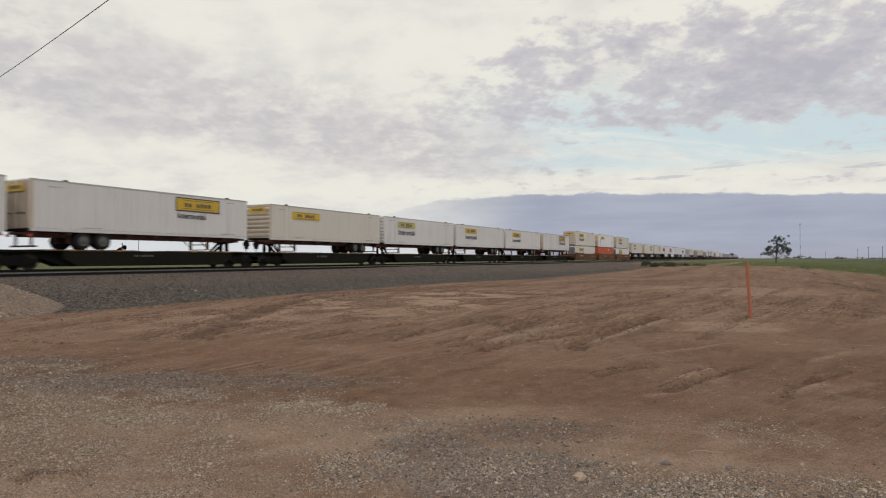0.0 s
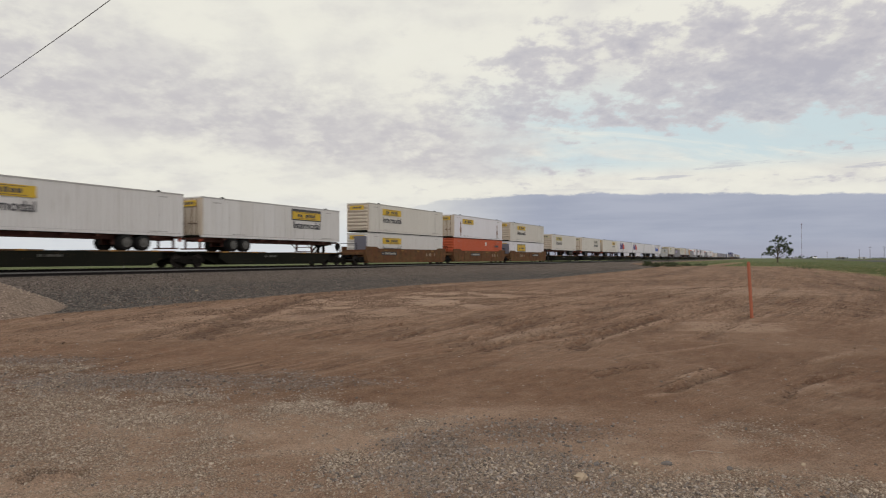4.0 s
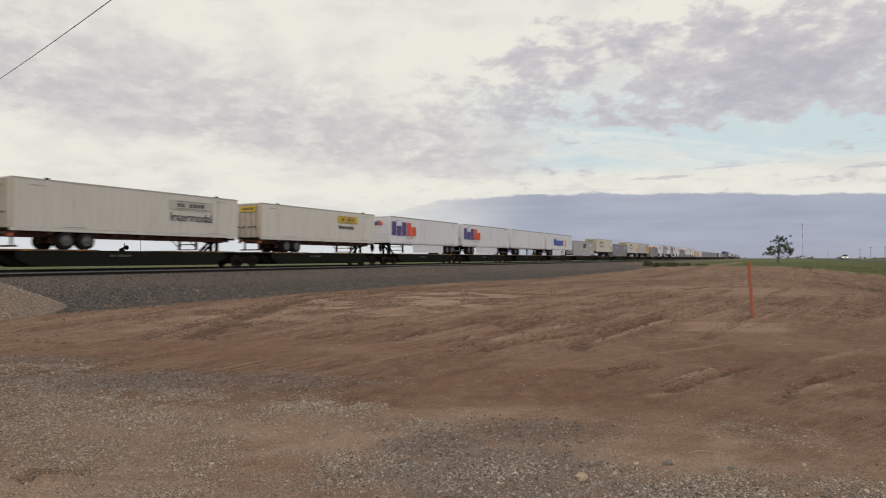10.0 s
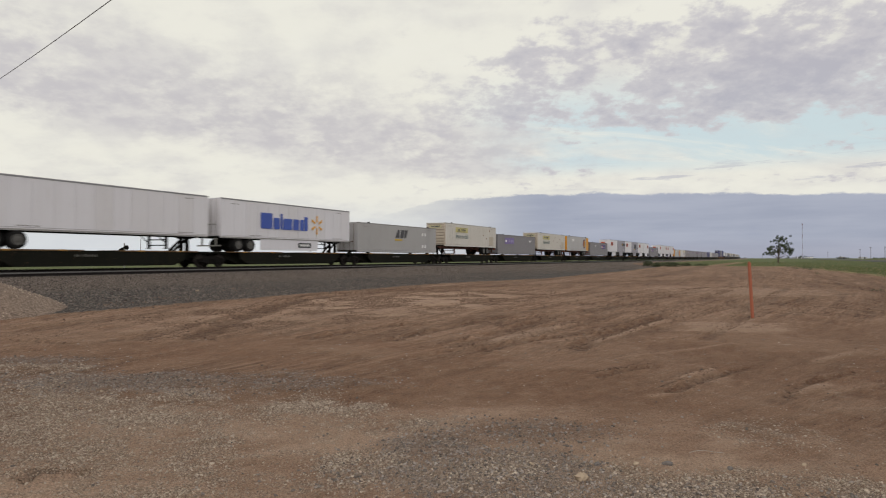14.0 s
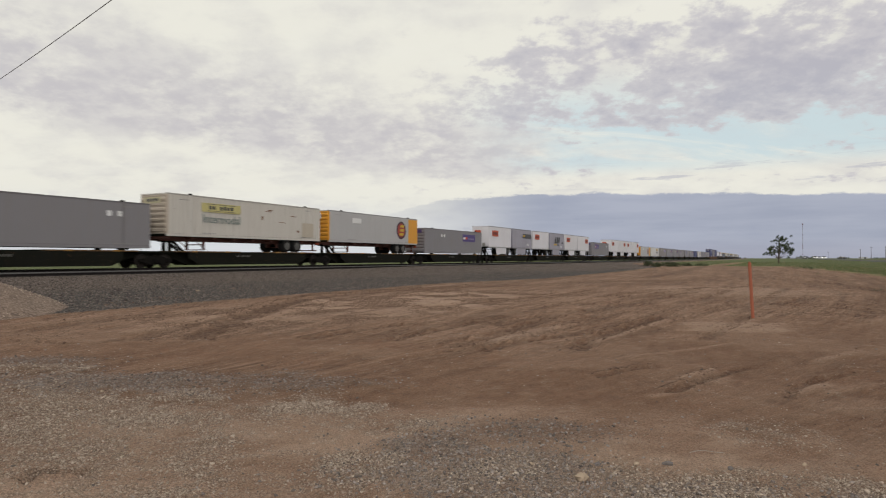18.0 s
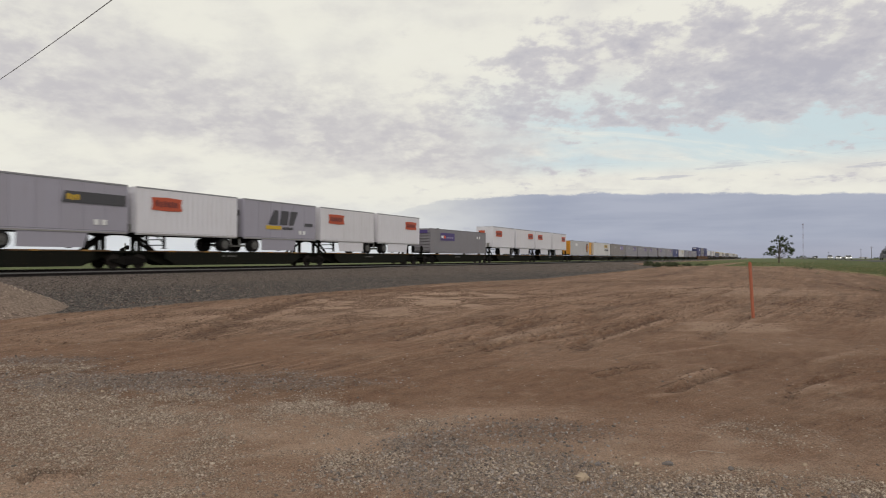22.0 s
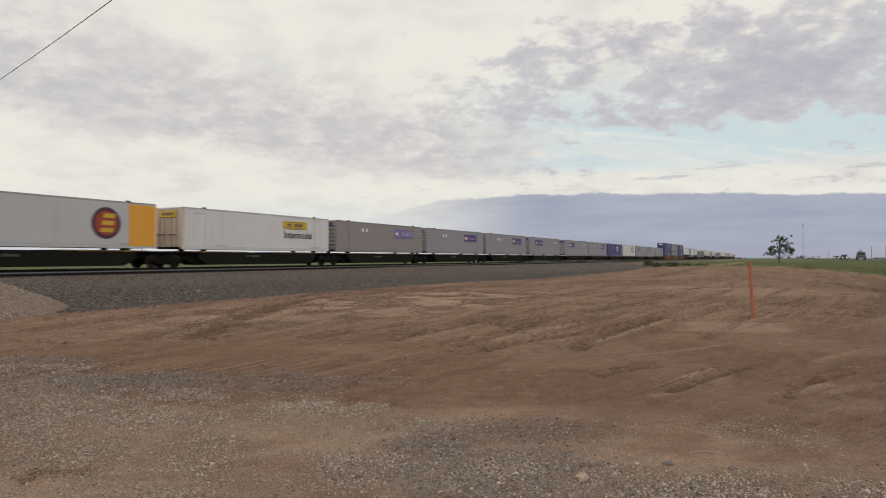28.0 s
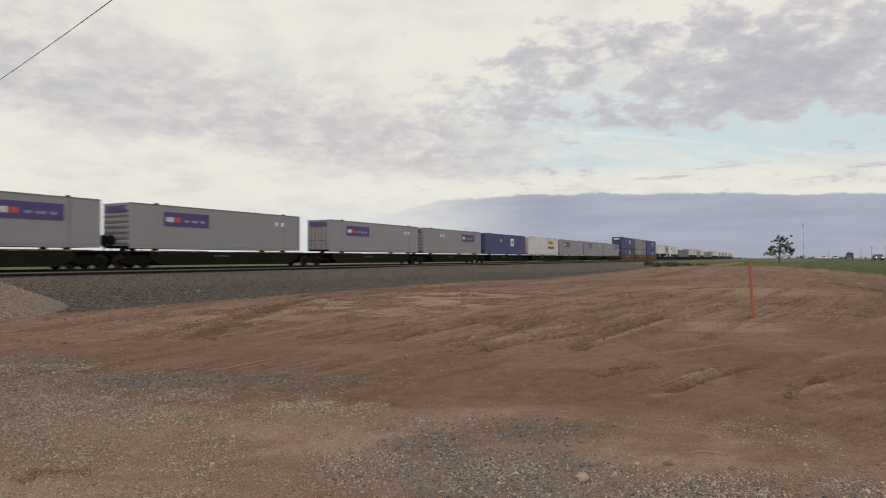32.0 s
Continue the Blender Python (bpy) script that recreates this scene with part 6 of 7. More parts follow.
# each car: (kind, [slots]); a slot is (metres along the track at the start, load codes)
CARS = [
    ('spine', [(12.4, 'hw+'), (29.9, 'hw+'), (47.3, 'hw-')]),
    ('spine', [(66.0, 'hc+a'), (83.1, 'hw+a'), (100.1, 'hw+b'), (117.2, 'hw+b'), (134.9, 'hb-')]),
    ('well', [(155.8, 'S1'), (175.0, 'S2'), (194.4, 'S3')]),
    ('spine', [(215.1, 'hc+b'), (235.6, 'hc-p'), (254.2, 'hc-y')]),
    ('spine', [(273.4, 'F+'), (291.1, 'F-'), (308.2, 'W-'), (325.3, 'M-'), (342.7, 'A')]),
    ('spine', [(361.2, 'hc+f'), (378.3, 'Gt-f'), (395.7, 'hc+f'), (413.1, 'E+'), (431.0, 'Gt+')]),
    ('spine', [(450.5, 'p:y-,a+b'), (468.9, 'p:yn,a+l'), (487.4, 'p:y-,y+')]),
    ('spine', [(507.0, 'Gs-'), (526.5, 'p:y-,y+'), (545.0, 'p:y-,y+')]),
    ('spine', [(564.7, 'E'), (582.9, 'J'), (600.2, 'Gt+f'), (617.4, 'Gt+'), (634.6, 'Gs+')]),
    ('spine', [(652.7, 'Gt-'), (673.0, 'Gs-d'), (690.4, 'Gs+'), (707.9, 'N'), (725.6, 'J')]),
    ('spine', [(742.9, 'Gs-'), (760.2, 'Gs-'), (777.6, 'Gs+')]),
    ('well', [(797.5, 'S4'), (816.3, 'S5'), (835.0, 'S6')]),
    ('spine', [(855.5, 'W-'), (873.0, 'p:a+l,y+'), (890.6, 'hw+b')]),
    ('spine', [(910.0, 'D'), (927.4, 'D'), (944.8, 'hc+b'), (962.2, 'hc+b'), (979.6, 'T')]),
    ('spine', [(999.0, 'hw+b'), (1016.4, 'T'), (1033.8, 'D'), (1051.2, 'T'), (1068.6, 'hc+b')]),
    ('spine', [(1088.0, 'hw+b'), (1105.4, 'W-'), (1122.8, 'T'), (1140.2, 'hw+b'), (1157.6, 'T')]),
    ('spine', [(1177.0, 'hc+b'), (1194.4, 'T'), (1211.8, 'hw+b'), (1229.2, 'W-'), (1246.6, 'D')]),
    ('spine', [(1266.0, 'hw+b'), (1283.4, 'T'), (1300.8, 'D')]),
]


def load(code, s):
    if code[0] == 'h':
        rear = -1 if code[2] == '-' else 1
        tail = code[3:]
        kw = dict(board=-5.5, w=3.7)
        if rear == -1:
            kw['board'] = 1.5
        if tail == 'a':
            kw.update(word=code[1] == 'w')
        if tail == 'p':
            kw.update(board=1.9, faded='white')
        if s in (83.1, 215.1):
            kw.update(faded='dull')
        if s == 47.3:
            kw.update(frame_dark=True, small=True, h=0.78)
        if tail == 'f':
            kw.update(faded=True, board=-5.2)
        if code == 'hb-':
            boarded_box(s, 'w', -1, board=1.5, frame_dark=True, rib=0.0)
        elif code == 'hc+a':
            boarded_box(s, 'c', 1, board=-5.5, word=False)
        elif code == 'hc-y':
            boarded_box(s, 'c', -1, board=1.9, w=3.1, small=True)
        else:
            top = boarded_box(s, code[1], rear, **kw)
            if tail == 'f':
                scars(top, BOX_Z, int(s), 7 if s > 380 else 3)
    elif code[0] == 'S':
        n = int(code[1])
        if n == 1:
            boarded_box(s, 'c', None, -5.5, STACK_HI, w=3.7, faded=False)
            dark_nose(boarded_box(s, 'w', None, -5.5, STACK_LO, w=3.7))
        elif n == 2:
            up = boarded_box(s, 'b', None, -5.6, STACK_HI, w=3.4, word=False, doors=True)
            for x in (-6.1, 6.1):
                part("rust_streak", flag("rust_streak", 0.20, 1.9, RUST(), 0.004), up, "brown rust streak down the lifting post", (x - 0.1, Y_NEAR - 0.014, STACK_HI + 0.2))
                part("rust_streak", flag("rust_streak2", 0.42, 0.55, RUST(), 0.004), up, "brown rust streak down the lifting post", (x - 0.2, Y_NEAR - 0.012, STACK_HI + 0.75))
            t = thing("shipping_container", "orange-red ribbed steel container under a white one", "container", s, "containers on the train")
            box_body(t, -L53 / 2, L53 / 2, STACK_LO, STACK_LO + 2.895, ORANGE(), 0.27, 0.03)
            part("white_mark", flag("wmark", 0.36, 0.5, PALEBAR()), t, "small white mark", (1.8, Y_NEAR - 0.03, STACK_LO + 2.05))
            part("stencil", bars("ostencil", 1.7, 0.34, INK(), 8, 2), t, "", (4.9, Y_NEAR - 0.03, STACK_LO + 1.85))
        elif n == 3:
            boarded_box(s, 'c', None, -5.0, STACK_HI, w=3.6)
            dark_nose(boarded_box(s, 'b', None, -5.0, STACK_LO, w=3.6, h=1.0, word=False, frame_dark=True, rib=0.0))
        else:
            for z in (STACK_LO, STACK_HI):
                if n == 5:
                    grey_box(s, SILVER(), z, 1.0)
                else:
                    navy(s, z)
    elif code[0] == 'F':
        rear = 1 if code[1] == '+' else -1
        top = van(s, L53, BRIGHT(), "white smooth van trailer with purple and orange logo blocks", rear, skirt=True)
        two_colour_mark(top, -8.0 + 0.1, BOX_Z + 0.95, 1.46)
        part("small_bars", bars("gbars", 1.6, 0.22, paint("pale grey lettering", (0.45, 0.45, 0.45), amount=0.1), 6, 3), top, "", (-4.9, Y_NEAR - 0.03, BOX_Z + 0.62))
        part("end_logo", shared("endlogo1", PURPLE(), lambda q: [q.box(-0.02, 0, -a - 0.17, -a, 0, 0.5 if k else 0.36) for a, k in ((-0.85, 1), (-0.62, 0), (-0.39, 1))]), top, "purple logo bars", (-L53 / 2 - 0.1, 0, BOX_Z + 2.0))
        part("end_logo", shared("endlogo2", LOGO_ORANGE(), lambda q: [q.box(-0.02, 0, -a - 0.19, -a, 0, 0.5 if k else 0.36) for a, k in ((-0.13, 1), (0.12, 0))]), top, "orange logo bars", (-L53 / 2 - 0.1, 0, BOX_Z + 2.0))
    elif code[0] == 'W':
        van(s, L53 - 0.2, BRIGHT(), "plain clean white van trailer riding on a spine car", -1)
    elif code[0] == 'M':
        spark_van(s)
    elif code[0] == 'A':
        top = thing("shipping_container", "pale grey ribbed container with dark leaning logo blocks", "container", s, "containers on the train")
        box_body(top, -L53 / 2, L53 / 2, FLAT_Z, FLAT_Z + 2.895, paint("light warm grey container paint", (0.40, 0.395, 0.40), amount=0.3), 0.27, 0.03, doors_left=True)
        leaning_mark(top, -1.2, FLAT_Z + 1.55, 0.86)
        part("yellow_bar", flag("ybar2", 1.5, 0.16, YELLOW()), top, "yellow bar", (-1.3, Y_NEAR - 0.03, FLAT_Z + 1.25))
        for dx in (4.6, 5.2):
            for dz in (1.9, 0.55):
                part("placard", flag("placard", 0.32, 0.32, PALEBAR()), top, "", (dx, Y_NEAR - 0.03, FLAT_Z + dz))
    elif code[0] == 'G':
        late = WARMGREY if 'f' in code else PEARL
        grey_box(s, late() if s > 590 else TAUPE() if code[1] == 't' else SILVER(), FLAT_Z, -5.6 if code[2] == '-' else 2.0, doors='d' in code, faded='f' in code)
    elif code[0] == 'E':
        amber_ended_box(s, BOX_Z if code == 'E+' else FLAT_Z, 1 if code == 'E+' else None)
    elif code[0] == 'J':
        boarded_box(s, 'w', None, 2.0, FLAT_Z, w=3.0, doors=True)
    elif code[0] == 'N':
        navy(s, FLAT_Z)
    elif code[0] in 'DT':
        top = thing("shipping_container", "dark slate steel container" if code == 'D' else "dull grey-brown steel container", "container", s, "containers on the train")
        box_body(top, -L53 / 2, L53 / 2, FLAT_Z, FLAT_Z + 2.895, SLATE() if code == 'D' else TAUPE(), 0.6, 0.03)
    elif code[0] == 'p':
        a, b = code[2:].split(',')
        for c, dx in ((a, -4.62), (b, 4.62)):
            pup(s + dx, c[0], 1 if dx < 0 else -1, {'a': 'band' if c[2:] == 'b' else 'lean', 'y': c[1]}[c[0]])


def dark_nose(top):
    """Dark cooling unit on a lower container's end."""
    part("cooling_unit", shared("cooling_unit", SLATE(), lambda q: q.box(-0.22, 0, -1.15, 0.25, 1.0, 2.55, 0.04)), top, "dark blue-grey cooling unit", (-L53 / 2 - 0.02, 0, STACK_LO))


def navy(s, z):
    t = thing("shipping_container", "dark blue ribbed container with a white notice", "container", s, "containers on the train")
    box_body(t, -L53 / 2, L53 / 2, z, z + 2.895, NAVY(), 0.27, 0.03)
    part("notice", flag("bnotice", 1.3, 1.15, PALEBAR()), t, "white notice plate", (1.6, Y_NEAR - 0.03, z + 1.2))
    part("notice_mark", flag("bmark", 0.6, 0.5, BLUE()), t, "", (1.95, Y_NEAR - 0.045, z + 1.5))
    part("placard", flag("placard", 0.32, 0.32, PALEBAR()), t, "", (-2.4, Y_NEAR - 0.03, z + 1.8))
    part("end_notice", shared("nend", PALEBAR(), lambda q: q.box(-0.012, 0, -0.7, 0.7, 0, 0.35)), t, "white notice plate", (-L53 / 2 - 0.10, 0, z + 2.25))


def train():
    for kind, slots in CARS:
        n = len(slots)
        edges = [(slots[i][0] + slots[i + 1][0]) / 2 for i in range(n - 1)]
        first = slots[0][0] - (9.05 if kind == 'spine' else 9.9)
        last = slots[-1][0] + (9.05 if kind == 'spine' else 9.9)
        bounds = [first] + edges + [last]
        for i, (s, code) in enumerate(slots):
            a, b = bounds[i], bounds[i + 1]
            mid, pitch = (a + b) / 2, round(b - a, 2)
            inset = 1.55 if kind == 'spine' else 1.35
            trucks = [a - mid + inset] if i == 0 else []
            trucks.append(b - mid if i < n - 1 else b - mid - inset)
            gear = ([a - mid + 0.1] if i == 0 else []) + ([b - mid - 0.1] if i == n - 1 else [])
            d = s - mid
            if kind == 'well':
                well_car(mid, pitch, trucks, gear, {155.8: -5.9, 194.4: 1.3}.get(s, -3.6))
            else:
                hitches, feet = [], []
                if code[0] in 'hFWM' or code == 'E+':
                    back = -1 if '-' in code else 1
                    hitches = [(d - back * 7.0, back)]
                elif code[0] == 'p':
                    hitches = [(d - 4.62 - L28 / 2 + 0.95, 1), (d + 4.62 + L28 / 2 - 0.95, -1)]
                else:
                    feet = [d - 6.1, d + 6.1]
                spine_car(mid, pitch, hitches, feet, trucks, gear=gear)
            load(code, s)


train()


# ---------------------------------------------------------------- marker post
def marker_post():
    bx, by = spot(1331, 566)
    z = height_at(bx, by)
    top = tagged(new("marker_post"), "slim orange plastic marker post leaning slightly in the dirt", "marker post")
    top.matrix_world = pose(bx, by, z, 0, -3.2, 0)
    orange = plain("sun-faded orange plastic", (0.36, 0.105, 0.052), 0.6, 0.0, 0.35, 4.0)
    part("post", shared("post", orange, lambda s: s.poly(*tube_shape())), top)
    part("cap", shared("postcap", orange, lambda s: s.bar((0, 0, 1.47), (0, 0, 1.51), 0.030, 10)), top)


def tube_shape():
    n, pts, faces = 10, [], []
    zs = [-0.05, 0.0, 0.4, 0.8, 1.2, 1.48]
    for z in zs:
        for i in range(n):
            a = 2 * math.pi * i / n
            pts.append((0.045 * math.cos(a), 0.030 * math.sin(a), z))
    for k in range(len(zs) - 1):
        faces += [(k * n + i, k * n + (i + 1) % n, (k + 1) * n + (i + 1) % n, (k + 1) * n + i) for i in range(n)]
    faces += [tuple(range(n - 1, -1, -1)), tuple(range((len(zs) - 1) * n, len(zs) * n))]
    return pts, faces


marker_post()


# ---------------------------------------------------------------- plants
def leaf_cloud(name, centres, per, leaf, mat, seed, flat=0.75):
    """Crown of many small leaves gathered in clumps: (x, y, z, radius)."""
    rng = np.random.default_rng(seed)
    pts = []
    for cx, cy, cz, r in centres:
        k = max(6, int(per * r ** 2))
        v = rng.normal(size=(k, 3))
        v /= np.linalg.norm(v, axis=1)[:, None]
        v *= (rng.random(k) ** 0.45)[:, None] * r
        v[:, 2] *= flat
        pts.append(v + (cx, cy, cz))
    c = np.vstack(pts)
    n = len(c)
    a, b = rng.normal(size=(n, 3)), rng.normal(size=(n, 3))
    a /= np.linalg.norm(a, axis=1)[:, None]
    b -= (a * b).sum(1)[:, None] * a
    b /= np.linalg.norm(b, axis=1)[:, None]
    sz = leaf * rng.uniform(0.6, 1.3, n)[:, None]
    quad = np.stack([c - a * sz, c + b * sz * 0.5, c + a * sz, c - b * sz * 0.5], 1)
    me = bpy.data.meshes.new(name)
    me.vertices.add(n * 4)
    me.vertices.foreach_set("co", quad.astype(np.float32).ravel())
    me.loops.add(n * 4)
    me.loops.foreach_set("vertex_index", np.arange(n * 4, dtype=np.int32))
    me.polygons.add(n)
    me.polygons.foreach_set("loop_start", (np.arange(n) * 4).astype(np.int32))
    me.update(calc_edges=True)
    me.materials.append(mat)
    return me


def leaf_material(name, a, b):
    m = bpy.data.materials.new(name)
    m.use_nodes = True
    N = Nodes(m.node_tree)
    isl = N.add('ShaderNodeNewGeometry').outputs['Random Per Island']
    N.surface(N.mix(isl, a, b), 0.7, spec=0.3)
    return m


LEAF = leaf_material("dull green leaves", (0.030, 0.045, 0.018), (0.075, 0.095, 0.038))
SAGE = leaf_material("grey-green scrub leaves", (0.036, 0.052, 0.024), (0.085, 0.102, 0.050))
BLADE = leaf_material("grass blades", (0.075, 0.098, 0.034), (0.155, 0.168, 0.066))
STRAW = leaf_material("dry straw", (0.24, 0.185, 0.105), (0.44, 0.35, 0.22))
BARK = lambda: plain("grey-brown bark", (0.085, 0.065, 0.050), 0.9, 0.0, 0.6, 9.0)


def limb(sh, a, b, r0, r1, n=7):
    a, b = Vector(a), Vector(b)
    d = (b - a).normalized()
    u = d.orthogonal().normalized()
    v = d.cross(u)
    p = [a + (u * math.cos(6.2832 * i / n) + v * math.sin(6.2832 * i / n)) * r0 for i in range(n)]
    p += [b + (u * math.cos(6.2832 * i / n) + v * math.sin(6.2832 * i / n)) * r1 for i in range(n)]
    sh.poly(p, [(i, (i + 1) % n, n + (i + 1) % n, n + i) for i in range(n)] + [tuple(range(n, 2 * n))])


def lone_tree():
    x, y = (1377 - 784) / 1132 * 236, 236.0
    z = height_at(x, y)
    top = tagged(new("tree"), "lone dark-leaved tree with an open uneven crown, standing in grass", "tree")
    top.matrix_world = pose(x, y, z - 0.1)
    # clumps of the crown: across, up, radius
    clumps = [(-2.9, 4.3, 1.5), (-3.6, 3.4, 1.0), (-1.9, 5.6, 1.1), (0.2, 8.9, 1.35), (1.4, 9.1, 1.1), (-0.6, 7.9, 1.0), (2.2, 8.3, 0.8),
              (0.9, 6.4, 1.4), (2.4, 5.6, 1.6), (3.6, 5.0, 1.3), (4.3, 4.0, 1.0), (2.9, 4.1, 1.1), (0.4, 4.9, 1.2), (-1.0, 4.3, 1.0), (3.7, 3.1, 0.6), (-2.4, 3.0, 0.7), (1.5, 4.2, 0.9)]
    trunk = Shape()
    limb(trunk, (0, 0, -0.2), (0.05, 0, 1.6), 0.34, 0.24)
    limb(trunk, (0.05, 0, 1.6), (0.1, 0.1, 3.6), 0.24, 0.17)
    limb(trunk, (0.1, 0.1, 3.6), (0.4, 0.2, 7.6), 0.17, 0.07)
    part("trunk", trunk.mesh("trunk", BARK(), True), top)
    rng = random.Random(4)
    cs = []
    for cx, cz, r in clumps:
        cy = rng.uniform(-1.8, 1.8)
        base = (0.05, 0.0, 1.5) if cz < 4.6 else (0.1, 0.1, 3.4)
        b = Shape()
        mid = (cx * 0.5 + rng.uniform(-0.3, 0.3), cy * 0.5, base[2] + (cz - base[2]) * 0.62)
        limb(b, base, mid, 0.11, 0.07, 6)
        limb(b, mid, (cx, cy, cz), 0.07, 0.02, 6)
        part("limb", b.mesh("limb", BARK(), True), top)
        for k in range(9):
            cs.append((cx + rng.gauss(0, r * 0.68), cy + rng.gauss(0, r * 0.7), cz + rng.gauss(0, r * 0.45), r * rng.uniform(0.28, 0.60)))
    part("crown", leaf_cloud("crown", cs, 330, 0.115, LEAF, 3), top, "sparse dark green leaves")


lone_tree()


def bushes():
    rng = random.Random(12)
    # along and across the railway, width, height
    spots = [(119.0, 20.2, 2.4, 1.2), (116.7, 18.2, 1.5, 0.95), (125.9, 17.9, 2.5, 1.15), (130.7, 17.3, 2.6, 1.05), (143.5, 16.5, 2.4, 0.7), (150.0, 14.3, 2.6, 0.5)]
    for k, (a, b, w, h) in enumerate(spots):
        x, y = a * AX - b * AY, a * AY + b * AX
        top = tagged(new("bush"), "low green-grey scrub bush at the edge of the ballast", "bush", "scrub bushes by the track")
        top.matrix_world = pose(x, y, height_at(x, y) - 0.05)
        cs = []
        while len(cs) < 46:
            u, v, q = rng.uniform(-1, 1), rng.uniform(-1, 1), rng.uniform(0.05, 1)
            if u * u + v * v + q * q < 1:
                cs.append((u * w * 0.5, v * w * 0.5, q * h * 0.86, rng.uniform(0.16, 0.30)))
        part("foliage", leaf_cloud("foliage", cs, 1100, 0.06, SAGE, 20 + k), top)
        st = Shape()
        for _ in range(7):
            limb(st, (0, 0, 0), (rng.uniform(-w, w) * 0.45, rng.uniform(-w, w) * 0.4, h * 0.7), 0.03, 0.01, 5)
        part("stems", st.mesh("stems", BARK()), top)
    # weeds on the dirt beside the field
    for k, (a, b, s) in enumerate([(1411, 476, 0.5), (1432, 478, 0.7), (1440, 477, 0.6), (1447, 486, 0.35), (1392, 474, 0.5), (1402, 475, 0.4), (1546, 514, 0.3), (1425, 476, 0.6)]):
        x, y = spot(a, b)
        top = tagged(new("weed"), "small green weed tuft growing from the dirt", "weed", "weeds on the dirt")
        top.matrix_world = pose(x, y, height_at(x, y) - 0.03)
        cs = [(rng.gauss(0, s * 0.8), rng.gauss(0, s * 0.6), abs(rng.gauss(s * 0.3, s * 0.2)), s * 0.35) for _ in range(9)]
        part("foliage", leaf_cloud("foliage", cs, 500, 0.04, SAGE, 50 + k), top)


bushes()


def tufts(name, xs, ys, heights, mat, label, seed):
    """Upright blades of grass, three to a tuft."""
    rng = np.random.default_rng(seed)
    n = len(xs)
    z = ground_fields(xs, ys)[0]
    v = []
    for k in range(3):
        a = rng.random(n) * 6.283
        w = heights * rng.uniform(0.25, 0.5, n)
        lean = rng.normal(size=(n, 2)) * heights[:, None] * 0.35
        bx, by = xs + rng.normal(size=n) * 0.1, ys + rng.normal(size=n) * 0.1
        v.append(np.stack([np.stack([bx - w * np.cos(a), by - w * np.sin(a), z - 0.03], -1),
                           np.stack([bx + w * np.cos(a), by + w * np.sin(a), z - 0.03], -1),
                           np.stack([bx + lean[:, 0], by + lean[:, 1], z + heights * rng.uniform(0.7, 1.2, n)], -1)], 1))
    v = np.concatenate(v)
    me = bpy.data.meshes.new(name)
    me.vertices.add(len(v) * 3)
    me.vertices.foreach_set("co", v.astype(np.float32).ravel())
    me.loops.add(len(v) * 3)
    me.loops.foreach_set("vertex_index", np.arange(len(v) * 3, dtype=np.int32))
    me.polygons.add(len(v))
    me.polygons.foreach_set("loop_start", (np.arange(len(v)) * 3).astype(np.int32))
    me.update(calc_edges=True)
    me.materials.append(mat)
    tagged(new(name, me), label, "grass", kind="stuff")


def field_grass():
    rng = np.random.default_rng(33)
    n = 110000
    r = 45 * np.exp(rng.random(n) * math.log(330 / 45))
    a = np.radians(rng.uniform(5, 37, n))
    x, y = r * np.sin(a), r * np.cos(a)
    f = ground_fields(x, y)
    q = x * AY - y * AX
    edge = f[2] * (1 - f[2])
    k = (rng.random(n) < f[2]) & (np.abs(q - 24.5) > 5.5)
    dry = rng.random(n) < 0.12 + 2.5 * edge
    for nm, sel, mat, lab in (("field_grass", k & ~dry, BLADE, "green uneven field grass beyond the dirt"), ("dry_grass", k & dry, STRAW, "dry straw-coloured grass at the field edge")):
        tufts(nm, x[sel], y[sel], rng.uniform(0.04, 0.11, sel.sum()), mat, lab, 34)


field_grass()


def far_trees():
    """Low woods and hedges on the horizon."""
    rng = random.Random(9)
    for k, (px0, px1, h, d) in enumerate([(1283, 1306, 7, 1500), (1306, 1320, 5, 1700), (1395, 1420, 6, 1300), (1426, 1440, 5, 1400), (1478, 1502, 5, 1500), (1545, 1580, 4, 1600), (-40, 120, 5, 1600)]):
        cs = []
        n = int((px1 - px0) / 1132 * d / 4)
        x0 = (px0 - 784) / 1132 * d
        for i in range(max(5, n)):
            x = x0 + rng.random() * (px1 - px0) / 1132 * d
            hh = h * rng.uniform(0.4, 1.1)
            for _ in range(4):
                cs.append((x - x0 + rng.gauss(0, 2), rng.gauss(0, 4), hh * rng.uniform(0.25, 0.9), hh * 0.30))
        top = tagged(new("far_trees"), "distant low dark trees on the horizon", "trees", "distant trees", "stuff")
        top.matrix_world = pose(x0, d, -0.3)
        part("foliage", leaf_cloud("far_foliage", cs, 9, 0.9, LEAF, 70 + k), top)


far_trees()


# ---------------------------------------------------------------- lines, masts and signals
def cable(name, a, b, sag, r, mat, n=40):
    a, b = Vector(a), Vector(b)
    sh = Shape()
    pts = [a.lerp(b, i / n) + Vector((0, 0, -4 * sag * (i / n) * (1 - i / n))) for i in range(n + 1)]
    side = (b - a).cross(Vector((0, 0, 1))).normalized()
    ring = [(side * math.cos(i * 1.0472) + Vector((0, 0, math.sin(i * 1.0472)))) * r for i in range(6)]
    sh.poly([p + q for p in pts for q in ring], [(k * 6 + i, k * 6 + (i + 1) % 6, k * 6 + 6 + (i + 1) % 6, k * 6 + 6 + i) for k in range(n) for i in range(6)])
    return sh.mesh(name, mat)


